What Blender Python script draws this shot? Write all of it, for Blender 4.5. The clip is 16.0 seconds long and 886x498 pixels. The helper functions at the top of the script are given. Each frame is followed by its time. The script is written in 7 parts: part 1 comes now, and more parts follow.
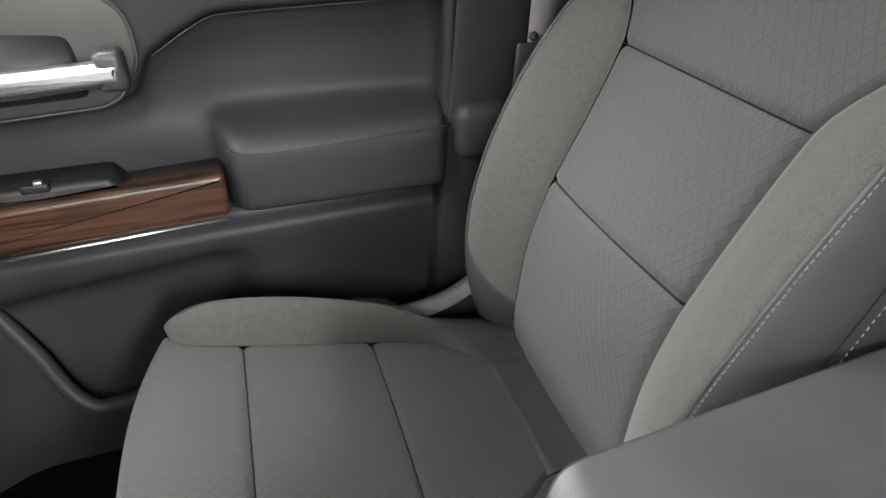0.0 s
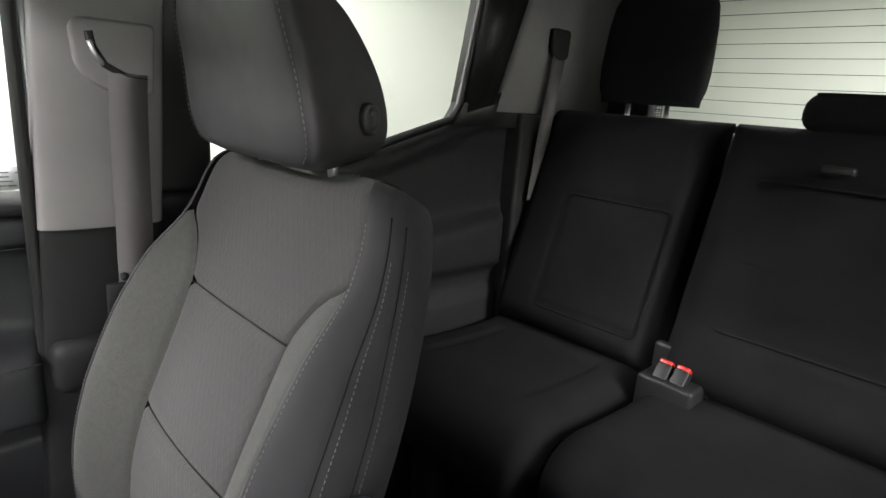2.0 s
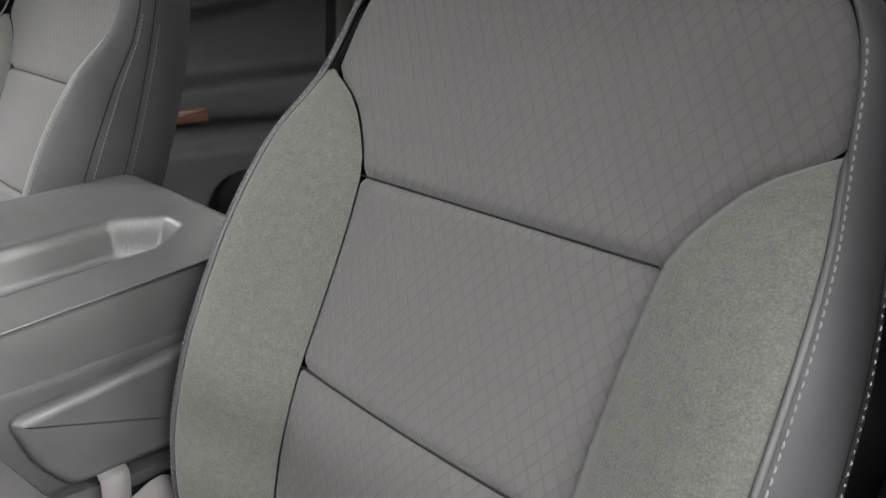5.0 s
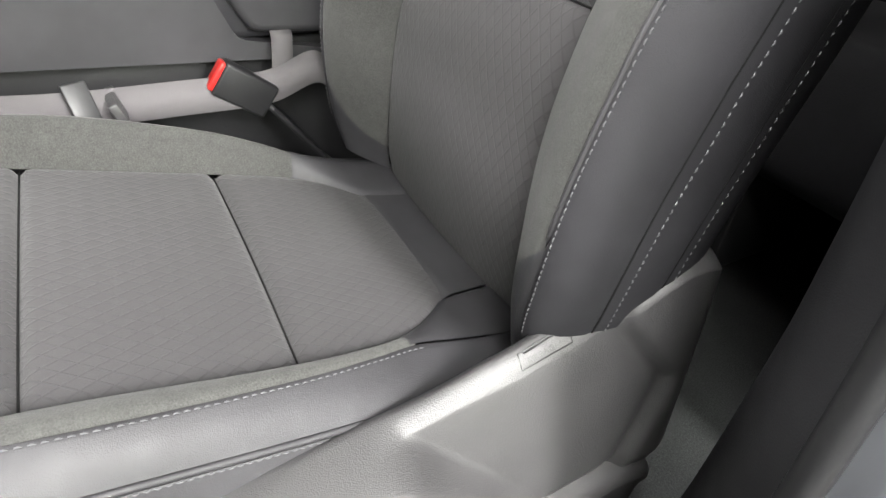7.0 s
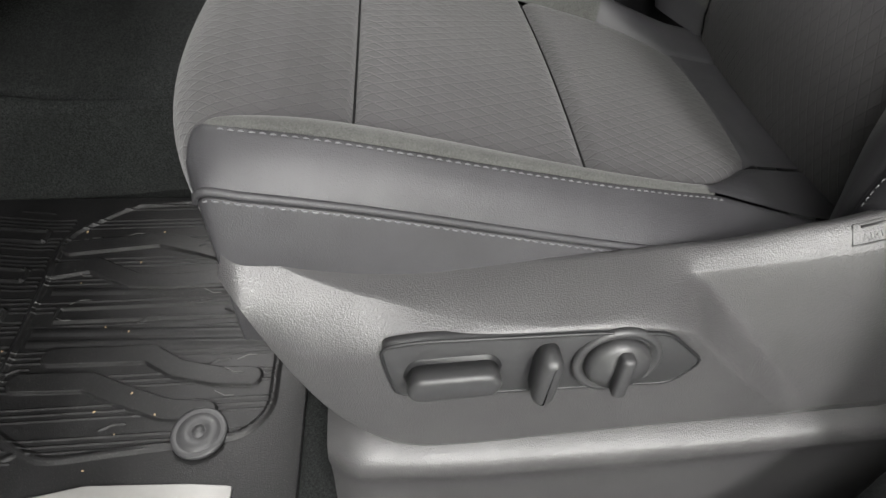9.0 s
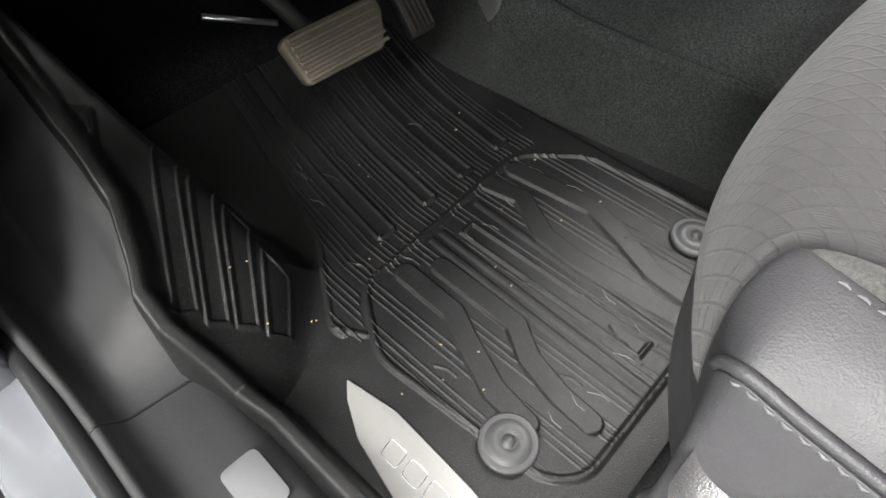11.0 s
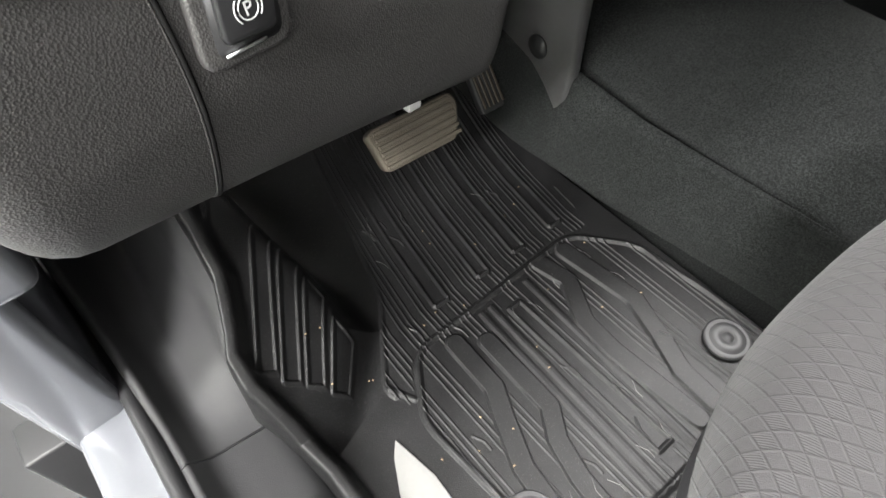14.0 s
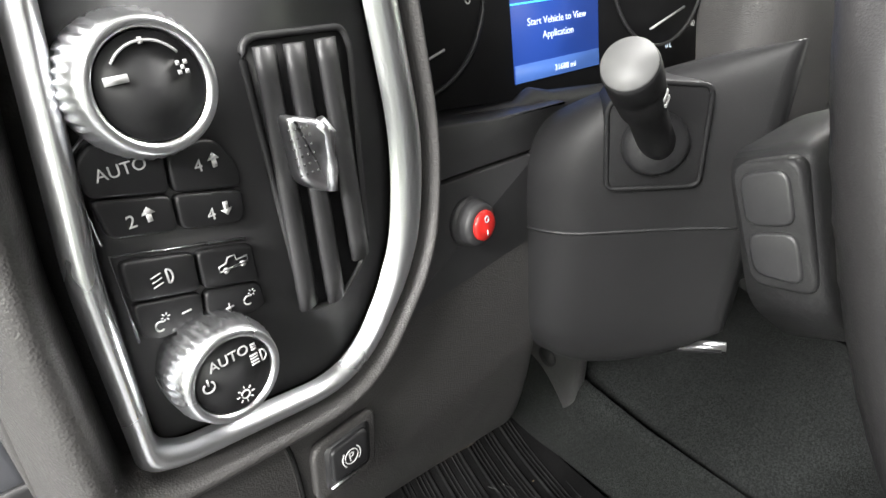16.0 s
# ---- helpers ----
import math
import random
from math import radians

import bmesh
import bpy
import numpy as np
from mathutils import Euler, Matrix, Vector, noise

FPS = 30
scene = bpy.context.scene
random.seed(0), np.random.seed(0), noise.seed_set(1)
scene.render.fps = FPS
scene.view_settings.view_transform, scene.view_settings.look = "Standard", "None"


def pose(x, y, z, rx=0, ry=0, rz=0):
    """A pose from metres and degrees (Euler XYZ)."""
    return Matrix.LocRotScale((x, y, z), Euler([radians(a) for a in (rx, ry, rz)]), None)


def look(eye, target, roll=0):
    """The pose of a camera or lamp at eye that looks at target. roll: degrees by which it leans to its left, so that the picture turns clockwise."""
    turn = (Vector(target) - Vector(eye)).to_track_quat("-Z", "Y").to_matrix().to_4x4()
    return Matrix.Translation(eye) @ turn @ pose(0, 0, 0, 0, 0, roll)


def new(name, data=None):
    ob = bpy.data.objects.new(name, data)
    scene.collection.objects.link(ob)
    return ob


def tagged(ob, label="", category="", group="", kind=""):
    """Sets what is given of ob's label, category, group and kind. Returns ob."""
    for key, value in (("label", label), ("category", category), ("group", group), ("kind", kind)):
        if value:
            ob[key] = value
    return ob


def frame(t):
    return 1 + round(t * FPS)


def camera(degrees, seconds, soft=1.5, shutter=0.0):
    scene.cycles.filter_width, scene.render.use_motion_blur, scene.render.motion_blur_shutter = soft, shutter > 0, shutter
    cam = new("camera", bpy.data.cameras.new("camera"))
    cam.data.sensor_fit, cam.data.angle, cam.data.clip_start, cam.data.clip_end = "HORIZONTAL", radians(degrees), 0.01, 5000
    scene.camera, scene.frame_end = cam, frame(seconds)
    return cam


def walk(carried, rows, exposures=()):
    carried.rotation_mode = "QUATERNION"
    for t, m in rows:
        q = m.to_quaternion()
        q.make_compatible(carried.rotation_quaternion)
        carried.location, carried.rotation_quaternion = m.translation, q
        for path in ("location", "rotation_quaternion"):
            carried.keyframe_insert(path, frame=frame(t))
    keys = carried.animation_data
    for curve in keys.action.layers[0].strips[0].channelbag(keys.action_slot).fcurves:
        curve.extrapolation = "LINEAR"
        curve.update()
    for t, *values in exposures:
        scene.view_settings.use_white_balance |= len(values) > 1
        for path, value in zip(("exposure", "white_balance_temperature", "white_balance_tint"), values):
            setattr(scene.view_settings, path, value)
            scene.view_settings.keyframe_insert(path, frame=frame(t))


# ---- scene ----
cam = camera(74.5, 16.0, soft=1.5)
PATH = [
    (0, (-0.014, 0.256, 0.847), (1.537, -0.294, -0.29), 1.5),
    (0.5, (0.003, 0.212, 0.893), (1.511, -0.636, -0.11), 2.3),
    (1, (-0.03, 0.181, 0.894), (1.484, -0.911, 0.177), 4.3),
    (1.5, (-0.094, 0.143, 0.919), (1.366, -1.104, 0.359), 4.3),
    (2, (-0.204, 0.128, 0.928), (1.189, -1.216, 0.425), 4.2),
    (2.5, (-0.321, 0.124, 0.92), (1.016, -1.284, 0.441), 3.9),
    (3, (-0.391, 0.139, 0.916), (0.869, -1.337, 0.436), 4.1),
    (3.2, (-0.408, 0.147, 0.905), (0.826, -1.353, 0.428), 3.8),
    (5.3, (-0.644, 0.198, 0.766), (0.48, -1.271, 0.005), 5.5),
    (5.5, (-0.663, 0.2, 0.743), (0.51, -1.207, -0.059), 5.3),
    (6, (-0.71, 0.214, 0.7), (0.528, -1.052, -0.231), 6.8),
    (6.5, (-0.765, 0.211, 0.661), (0.537, -0.829, -0.445), 6.1),
    (7, (-0.815, 0.213, 0.626), (0.519, -0.638, -0.597), 5.8),
    (7.5, (-0.86, 0.218, 0.589), (0.504, -0.451, -0.711), 5.9),
    (8, (-0.875, 0.222, 0.568), (0.5, -0.278, -0.796), 5.8),
    (8.5, (-0.873, 0.23, 0.565), (0.497, -0.131, -0.847), 4.9),
    (9, (-0.837, 0.282, 0.545), (0.544, 0.102, -0.89), 4.2),
    (9.5, (-0.787, 0.348, 0.515), (0.567, 0.527, -0.946), 1.6),
    (10, (-0.748, 0.385, 0.493), (0.457, 0.96, -0.995), -1.1),
    (12.3, (-0.676, 0.384, 0.554), (0.042, 1.305, -1.069), -2.4),
    (12.5, (-0.67, 0.384, 0.569), (0.049, 1.307, -1.052), -2.4),
    (13, (-0.672, 0.404, 0.571), (0.046, 1.336, -1.046), -2.6),
    (13.5, (-0.679, 0.411, 0.582), (0.041, 1.347, -1.033), -2.5),
    (14, (-0.69, 0.416, 0.61), (0.026, 1.37, -0.996), -2.4),
    (14.5, (-0.71, 0.417, 0.66), (0.154, 1.502, -0.781), -1.4),
    (15, (-0.717, 0.418, 0.707), (0.249, 1.63, -0.557), -0.7),
    (15.5, (-0.71, 0.422, 0.733), (0.296, 1.724, -0.404), -0.6),
    (16, (-0.708, 0.416, 0.746), (0.309, 1.796, -0.283), -0.9),
]
EXPOSURES = [(0, 0.22), (0.5, 0.22), (1.0, 0.05), (1.5, -0.05), (2.0, -0.2), (2.5, 0.2), (3.0, 0.25), (5.5, 0.34), (6.0, 0.2), (7.0, 0.12), (8.0, -0.45), (8.5, -0.55), (9.0, -0.75), (9.5, -0.75), (10.0, -0.55), (12.5, 0.38), (14.0, 0.45), (14.5, 0.75), (15.0, 0.62), (15.5, 0.38), (16.0, 0.08)]
walk(cam, [(t, look(eye, target, roll)) for t, eye, target, roll in PATH], EXPOSURES)

# ---- world and light ----
world = bpy.data.worlds.new("world")
scene.world = world
world.use_nodes = True
bg = world.node_tree.nodes["Background"]
bg.inputs[0].default_value = (0.9, 0.95, 1.0, 1)
bg.inputs[1].default_value = 0.25


def area_lamp(name, m, sx, sy, watts, colour):
    d = bpy.data.lights.new(name, "AREA")
    d.shape, d.size, d.size_y, d.energy, d.color = "RECTANGLE", sx, sy, watts, colour
    ob = new(name, d)
    ob.matrix_world = m
    return ob


# unseen long lamps under the hall ceiling, placed and powered to fill the cab
for lx, ly, w in ((-2.0, 0.4, 140), (-2.6, -2.0, 130), (-3.9, -0.6, 720), (-3.9, 1.5, 200), (1.9, 0.9, 320), (3.2, 2.2, 150), (2.6, -2.4, 45), (-0.3, 3.4, 520), (0.0, -3.8, 240)):
    area_lamp("fill_lamp", pose(lx, ly, 2.55), 2.4, 0.5, w, (1.0, 0.98, 0.965))

# ---- materials ----
class Nodes:
    """A small writer of node materials."""

    def __init__(self, name, rough=0.5, metal=0.0, spec=0.5):
        self.m = bpy.data.materials.new(name)
        self.m.use_nodes = True
        self.t = self.m.node_tree
        self.b = self.t.nodes["Principled BSDF"]
        self.b.inputs["Roughness"].default_value = rough
        self.b.inputs["Metallic"].default_value = metal
        self.b.inputs["Specular IOR Level"].default_value = spec

    def add(self, kind, **sets):
        n = self.t.nodes.new(kind)
        for k, v in sets.items():
            n.inputs[k].default_value = v
        return n

    def link(self, a, b):
        self.t.links.new(a, b)

    def math(self, op, a, b=0.0):
        n = self.t.nodes.new("ShaderNodeMath")
        n.operation = op
        for i, v in enumerate((a, b)):
            if isinstance(v, (int, float)):
                n.inputs[i].default_value = v
            else:
                self.link(v, n.inputs[i])
        return n.outputs[0]

    def coord(self, which="Object"):
        return self.t.nodes.new("ShaderNodeTexCoord").outputs[which]

    def noise(self, scale, detail=3.0, rough=0.5, which="Object"):
        n = self.add("ShaderNodeTexNoise", Scale=scale, Detail=detail, Roughness=rough)
        self.link(self.coord(which), n.inputs["Vector"])
        return n.outputs["Fac"]

    def ramp(self, fac, lo, hi, c0, c1):
        n = self.t.nodes.new("ShaderNodeValToRGB")
        n.color_ramp.elements[0].position, n.color_ramp.elements[1].position = lo, hi
        n.color_ramp.elements[0].color, n.color_ramp.elements[1].color = (*c0, 1), (*c1, 1)
        self.link(fac, n.inputs[0])
        return n.outputs[0]

    def mix(self, fac, a, b):
        n = self.t.nodes.new("ShaderNodeMix")
        n.data_type = "RGBA"
        for s, v in ((n.inputs[0], fac), (n.inputs[6], a), (n.inputs[7], b)):
            if isinstance(v, (int, float)):
                s.default_value = v
            elif isinstance(v, tuple):
                s.default_value = (*v, 1)
            else:
                self.link(v, s)
        return n.outputs[2]

    def colour(self, v):
        if isinstance(v, tuple):
            self.b.inputs["Base Color"].default_value = (*v, 1)
        else:
            self.link(v, self.b.inputs["Base Color"])

    def bump(self, height, strength, distance):
        n = self.add("ShaderNodeBump", Strength=strength, Distance=distance)
        self.link(height, n.inputs["Height"])
        self.link(n.outputs[0], self.b.inputs["Normal"])

    def rough(self, fac, lo, hi):
        n = self.t.nodes.new("ShaderNodeMapRange")
        self.link(fac, n.inputs[0])
        n.inputs[3].default_value, n.inputs[4].default_value = lo, hi
        self.link(n.outputs[0], self.b.inputs["Roughness"])


def grained(name, base, rough, grain=900.0, relief=0.25, spec=0.4, stain=0.25, dist=0.0006):
    """Moulded or sewn soft skin: fine pebble grain, broad wear."""
    n = Nodes(name, rough, 0, spec)
    big = n.noise(9.0, 4.0, 0.6)
    n.colour(n.mix(n.ramp(big, 0.35, 0.7, (0, 0, 0), (1, 1, 1)), tuple(c * (1 - stain) for c in base), tuple(c * (1 + stain * 0.6) for c in base)))
    v = n.add("ShaderNodeTexVoronoi", Scale=grain)
    n.link(n.coord(), v.inputs["Vector"])
    fine = n.noise(grain * 0.5, 2.0)
    n.bump(n.math("ADD", v.outputs["Distance"], fine), relief, dist)
    n.rough(n.noise(40.0, 4.0), rough - 0.07, rough + 0.1)
    return n.m


def plain(name, base, rough, metal=0.0, spec=0.5, vary=0.12, scale=30.0):
    n = Nodes(name, rough, metal, spec)
    f = n.noise(scale, 4.0, 0.6)
    n.colour(n.mix(f, tuple(c * (1 - vary) for c in base), tuple(min(1, c * (1 + vary)) for c in base)))
    n.rough(n.noise(scale * 4, 3.0), max(0.02, rough - 0.05), rough + 0.07)
    return n.m


def diamond_fabric(name, base, dark):
    """Woven seat cloth: pressed diamond net over fine ribs; UV in metres."""
    n = Nodes(name, 0.85, 0, 0.2)
    sep = n.t.nodes.new("ShaderNodeSeparateXYZ")
    n.link(n.coord("UV"), sep.inputs[0])
    x, y = sep.outputs[0], sep.outputs[1]
    p, q = 0.0108, 0.0180

    def saw(a, b):
        return n.math("ABSOLUTE", n.math("SUBTRACT", n.math("FRACT", n.math("ADD", n.math("MULTIPLY", x, a), n.math("MULTIPLY", y, b))), 0.5))

    def cell(a, b):
        return n.math("FLOOR", n.math("ADD", n.math("ADD", n.math("MULTIPLY", x, a), n.math("MULTIPLY", y, b)), 0.5))

    d = n.math("MINIMUM", saw(1 / p, 1 / q), saw(1 / p, -1 / q))
    net = n.math("MINIMUM", n.math("ADD", n.math("MULTIPLY", d, 8.0), 0.1), 1.0)
    # every second diamond is ribbed, the others are plain
    odd = n.math("ABSOLUTE", n.math("MODULO", n.math("ADD", cell(1 / p, 1 / q), cell(1 / p, -1 / q)), 2.0))
    rib = n.math("ABSOLUTE", n.math("SINE", n.math("ADD", n.math("MULTIPLY", x, 3.14159 / 0.0013), n.math("MULTIPLY", y, 3.14159 / 0.0040))))
    weave = n.math("ADD", n.math("MULTIPLY", n.math("MULTIPLY", rib, odd), 0.55), n.math("MULTIPLY", n.math("SUBTRACT", 1.0, odd), 0.45))
    yarn = n.noise(1500.0, 2.0, 0.6)
    big = n.noise(14.0, 4.0, 0.6)
    tone = n.math("ADD", n.math("MULTIPLY", net, 0.50), n.math("ADD", n.math("MULTIPLY", weave, 0.40), n.math("MULTIPLY", yarn, 0.45)))
    c = n.mix(tone, dark, base)
    n.colour(n.mix(n.math("MULTIPLY", big, 0.4), c, tuple(v * 0.82 for v in base)))
    h = n.math("ADD", n.math("MULTIPLY", net, 0.5), n.math("ADD", n.math("MULTIPLY", weave, 0.30), n.math("MULTIPLY", yarn, 0.25)))
    n.bump(h, 0.75, 0.0010)
    n.b.inputs["Sheen Weight"].default_value = 0.12
    return n.m


def heather(name, a, b):
    """Knitted melange cloth."""
    n = Nodes(name, 0.9, 0, 0.15)
    f = n.noise(780.0, 2.0, 0.7)
    g = n.noise(120.0, 4.0, 0.65)
    n.colour(n.mix(n.ramp(n.math("ADD", n.math("MULTIPLY", f, 0.75), n.math("MULTIPLY", g, 0.25)), 0.36, 0.64, (0, 0, 0), (1, 1, 1)), a, b))
    n.bump(n.noise(900.0, 2.0), 0.5, 0.0007)
    n.b.inputs["Sheen Weight"].default_value = 0.15
    return n.m


def carpet(name, a, b):
    n = Nodes(name, 0.95, 0, 0.1)
    f = n.noise(420.0, 4.0, 0.85)
    g = n.noise(18.0, 4.0, 0.6)
    tuft = n.ramp(f, 0.42, 0.66, (0, 0, 0), (1, 1, 1))
    n.colour(n.mix(n.math("MULTIPLY", tuft, n.math("ADD", g, 0.25)), a, b))
    n.bump(f, 0.9, 0.002)
    return n.m


def wood(name):
    n = Nodes(name, 0.32, 0, 0.5)
    mp = n.t.nodes.new("ShaderNodeMapping")
    mp.inputs["Scale"].default_value = (60, 4, 160)
    n.link(n.coord(), mp.inputs[0])
    t = n.add("ShaderNodeTexNoise", Scale=2.2, Detail=6.0, Roughness=0.65)
    n.link(mp.outputs[0], t.inputs["Vector"])
    n.colour(n.ramp(t.outputs[0], 0.35, 0.68, (0.012, 0.006, 0.004), (0.085, 0.040, 0.025)))
    n.bump(t.outputs[0], 0.15, 0.0006)
    return n.m


def emitter(name, colour, power):
    n = Nodes(name, 0.5)
    n.colour(colour)
    n.b.inputs["Emission Color"].default_value = (*colour, 1)
    n.b.inputs["Emission Strength"].default_value = power
    return n.m


def rubber(name, base):
    """Moulded mat rubber: pebbled, with settled dust and fine scratches."""
    n = Nodes(name, 0.40, 0, 0.25)
    dust = n.ramp(n.noise(11.0, 6.0, 0.7), 0.42, 0.72, (0, 0, 0), (1, 1, 1))
    speck = n.ramp(n.noise(560.0, 3.0, 0.85), 0.58, 0.70, (0, 0, 0), (1, 1, 1))
    c = n.mix(n.math("MULTIPLY", dust, 0.55), base, tuple(v * 2.2 for v in base))
    n.colour(n.mix(n.math("MULTIPLY", speck, 0.6), c, (0.085, 0.083, 0.080)))
    v = n.add("ShaderNodeTexVoronoi", Scale=1100.0)
    n.link(n.coord(), v.inputs["Vector"])
    n.bump(n.math("ADD", v.outputs["Distance"], n.noise(700.0, 2.0)), 0.35, 0.0006)
    n.rough(dust, 0.36, 0.55)
    return n.m


M_CLOTH = diamond_fabric("seat_cloth", (0.0500, 0.0485, 0.0500), (0.0270, 0.0262, 0.0268))
M_KNIT = heather("bolster_knit", (0.039, 0.0395, 0.0375), (0.070, 0.0705, 0.0670))
M_VINYL = grained("seat_vinyl", (0.0385, 0.0379, 0.0408), 0.48, 1300, 0.2, 0.35)
M_VINYL_D = grained("seat_vinyl_side", (0.026, 0.0255, 0.0285), 0.62, 1300, 0.2, 0.25)
M_HEADREST = grained("headrest_side", (0.044, 0.041, 0.045), 0.55, 1300, 0.2)
M_REAR = grained("rear_cloth", (0.0095, 0.0095, 0.0105), 0.9, 700, 0.4, 0.12)
M_THREAD = plain("thread", (0.11, 0.11, 0.115), 0.8)
M_THREAD_G = plain("grey_thread", (0.075, 0.075, 0.079), 0.8)
# near-black, for cords that paint the shade in seam grooves
M_SEAM_SHADE = plain("seam_shade", (0.009, 0.009, 0.009), 0.9, 0, 0.1)
M_PLAS = grained("moulded_plastic", (0.055, 0.0538, 0.0550), 0.36, 1100, 0.38, 0.6, 0.14)
M_PLAS_S = plain("satin_plastic", (0.034, 0.034, 0.035), 0.42, 0, 0.5)
M_COLUMN = grained("column_plastic", (0.012, 0.012, 0.0125), 0.5, 1500, 0.12, 0.2, 0.1)
M_LEATHER = grained("wheel_leather", (0.014, 0.0135, 0.014), 0.45, 1600, 0.12, 0.25, 0.1)
M_BLACK = plain("black_plastic", (0.014, 0.014, 0.0148), 0.45, 0, 0.35)
M_RUBBER = rubber("mat_rubber", (0.0062, 0.0062, 0.0064))
M_RUBBER_P = plain("mat_smooth_rubber", (0.030, 0.030, 0.031), 0.5, 0, 0.4)
M_CARPET = carpet("floor_carpet", (0.007, 0.0074, 0.0074), (0.036, 0.0385, 0.0375))
M_DASH = grained("dash_skin", (0.047, 0.0455, 0.0445), 0.44, 950, 0.38, 0.36, 0.10)
M_DOOR = grained("door_skin", (0.021, 0.0215, 0.0245), 0.52, 900, 0.25, 0.27, 0.12)
M_TRIM = grained("pillar_trim", (0.215, 0.205, 0.21), 0.6, 900, 0.2, 0.3, 0.06)
M_TRIM_D = grained("lower_trim", (0.0125, 0.0125, 0.0138), 0.6, 900, 0.2, 0.3, 0.1)
M_CHROME = plain("satin_chrome", (0.90, 0.91, 0.93), 0.28, 1.0, 0.5, 0.02, 3.0)
M_STEEL = plain("bright_steel", (0.6, 0.6, 0.62), 0.3, 1.0)
M_LID = grained("lid_vinyl", (0.050, 0.050, 0.052), 0.36, 1300, 0.25, 0.5, 0.15)
M_SILL = grained("sill_plastic", (0.024, 0.024, 0.025), 0.66, 1300, 0.25, 0.4, 0.18)
M_WOOD = wood("wood_trim")
M_RED = plain("red_plastic", (0.46, 0.018, 0.015), 0.3)
M_BELT = grained("belt_webbing", (0.120, 0.113, 0.117), 0.8, 1600, 0.5, 0.2, 0.05)
M_WHITE = plain("white_print", (0.45, 0.45, 0.45), 0.6)
M_SILL_GLINT = plain("sill_glint_grey", (0.10, 0.10, 0.105), 0.5)
M_WALL = plain("hall_wall", (0.80, 0.84, 0.76), 0.8, 0, 0.3, 0.02, 2.0)
M_CONC = plain("hall_floor_paint", (0.11, 0.11, 0.115), 0.6, 0, 0.4, 0.2, 3.0)
M_PAINT = plain("car_paint", (0.15, 0.155, 0.17), 0.2, 0.3, 0.6, 0.05, 3.0)
M_HEAD = plain("headliner", (0.42, 0.41, 0.40), 0.95, 0, 0.1, 0.04, 200.0)


# ---- mesh helpers ----
def part(name, bm, mat, parent=None, label=""):
    me = bpy.data.meshes.new(name)
    bm.normal_update()
    bm.to_mesh(me)
    bm.free()
    for p in me.polygons:
        p.use_smooth = True
    me.materials.append(mat)
    ob = new(name, me)
    if parent is not None:
        ob.parent = parent
    if label:
        ob["label"] = label
    return ob


def sharp(ob, degrees=35):
    """Keeps hard edges hard."""
    me = ob.data
    bm = bmesh.new()
    bm.from_mesh(me)
    for e in bm.edges:
        e.smooth = not (len(e.link_faces) == 2 and e.calc_face_angle(0) > radians(degrees))
    bm.to_mesh(me)
    bm.free()
    return ob


def thing(name, label, category, at=(0, 0, 0), group="", kind=""):
    ob = new(name)
    ob.location = at
    ob.empty_display_size = 0.05
    return tagged(ob, label, category, group, kind)


def interp(x, xs, ys):
    return float(np.interp(x, xs, ys))


def soft(x, xs, ys):
    """Smooth curve through the given stations."""
    if x <= xs[0]:
        return ys[0]
    if x >= xs[-1]:
        return ys[-1]
    i = int(np.searchsorted(xs, x)) - 1
    i = max(0, min(i, len(xs) - 2))

    def slope(k):
        if k == 0:
            return (ys[1] - ys[0]) / (xs[1] - xs[0])
        if k == len(xs) - 1:
            return (ys[-1] - ys[-2]) / (xs[-1] - xs[-2])
        return (ys[k + 1] - ys[k - 1]) / (xs[k + 1] - xs[k - 1])

    h = xs[i + 1] - xs[i]
    u = (x - xs[i]) / h
    a, b, m0, m1 = ys[i], ys[i + 1], slope(i) * h, slope(i + 1) * h
    return a * (2 * u**3 - 3 * u**2 + 1) + m0 * (u**3 - 2 * u**2 + u) + b * (-2 * u**3 + 3 * u**2) + m1 * (u**3 - u**2)


def ends(n):
    """0..1, closer towards both ends, so that seams stay crisp."""
    base = [0, 0.008, 0.02, 0.04, 0.07]
    mid = list(np.linspace(0.11, 0.89, max(2, n - 10)))
    return base + mid + [1 - b for b in reversed(base)]


def surf(fn, av, bv, close=False, flip=False):
    """A sheet of quads over fn(a, b) -> (x, y, z) or ((x, y, z), (u, v)); UVs in metres."""
    bm = bmesh.new()
    uvl = bm.loops.layers.uv.new("UVMap")
    rows, uvs = [], {}
    for b in bv:
        row = []
        for a in av:
            r = fn(a, b)
            if len(r) == 2:
                p, t = r
            else:
                p, t = r, (a, b)
            v = bm.verts.new(p)
            uvs[v] = t
            row.append(v)
        rows.append(row)
    n = len(av)
    for j in range(len(bv) - 1):
        for i in range(n if close else n - 1):
            q = [rows[j][i], rows[j][(i + 1) % n], rows[j + 1][(i + 1) % n], rows[j + 1][i]]
            if flip:
                q.reverse()
            if len(set(q)) == 4:
                f = bm.faces.new(q)
                for l in f.loops:
                    l[uvl].uv = uvs[l.vert]
    return bm


def capped(fn, av, bv):
    """A closed loft with both ends filled."""
    bm = surf(fn, av, bv, close=True)
    bm.verts.ensure_lookup_table()
    n = len(av)
    for lo in (0, n * (len(bv) - 1)):
        bm.faces.new([bm.verts[lo + i] for i in range(n)])
    bmesh.ops.recalc_face_normals(bm, faces=bm.faces)
    return bm


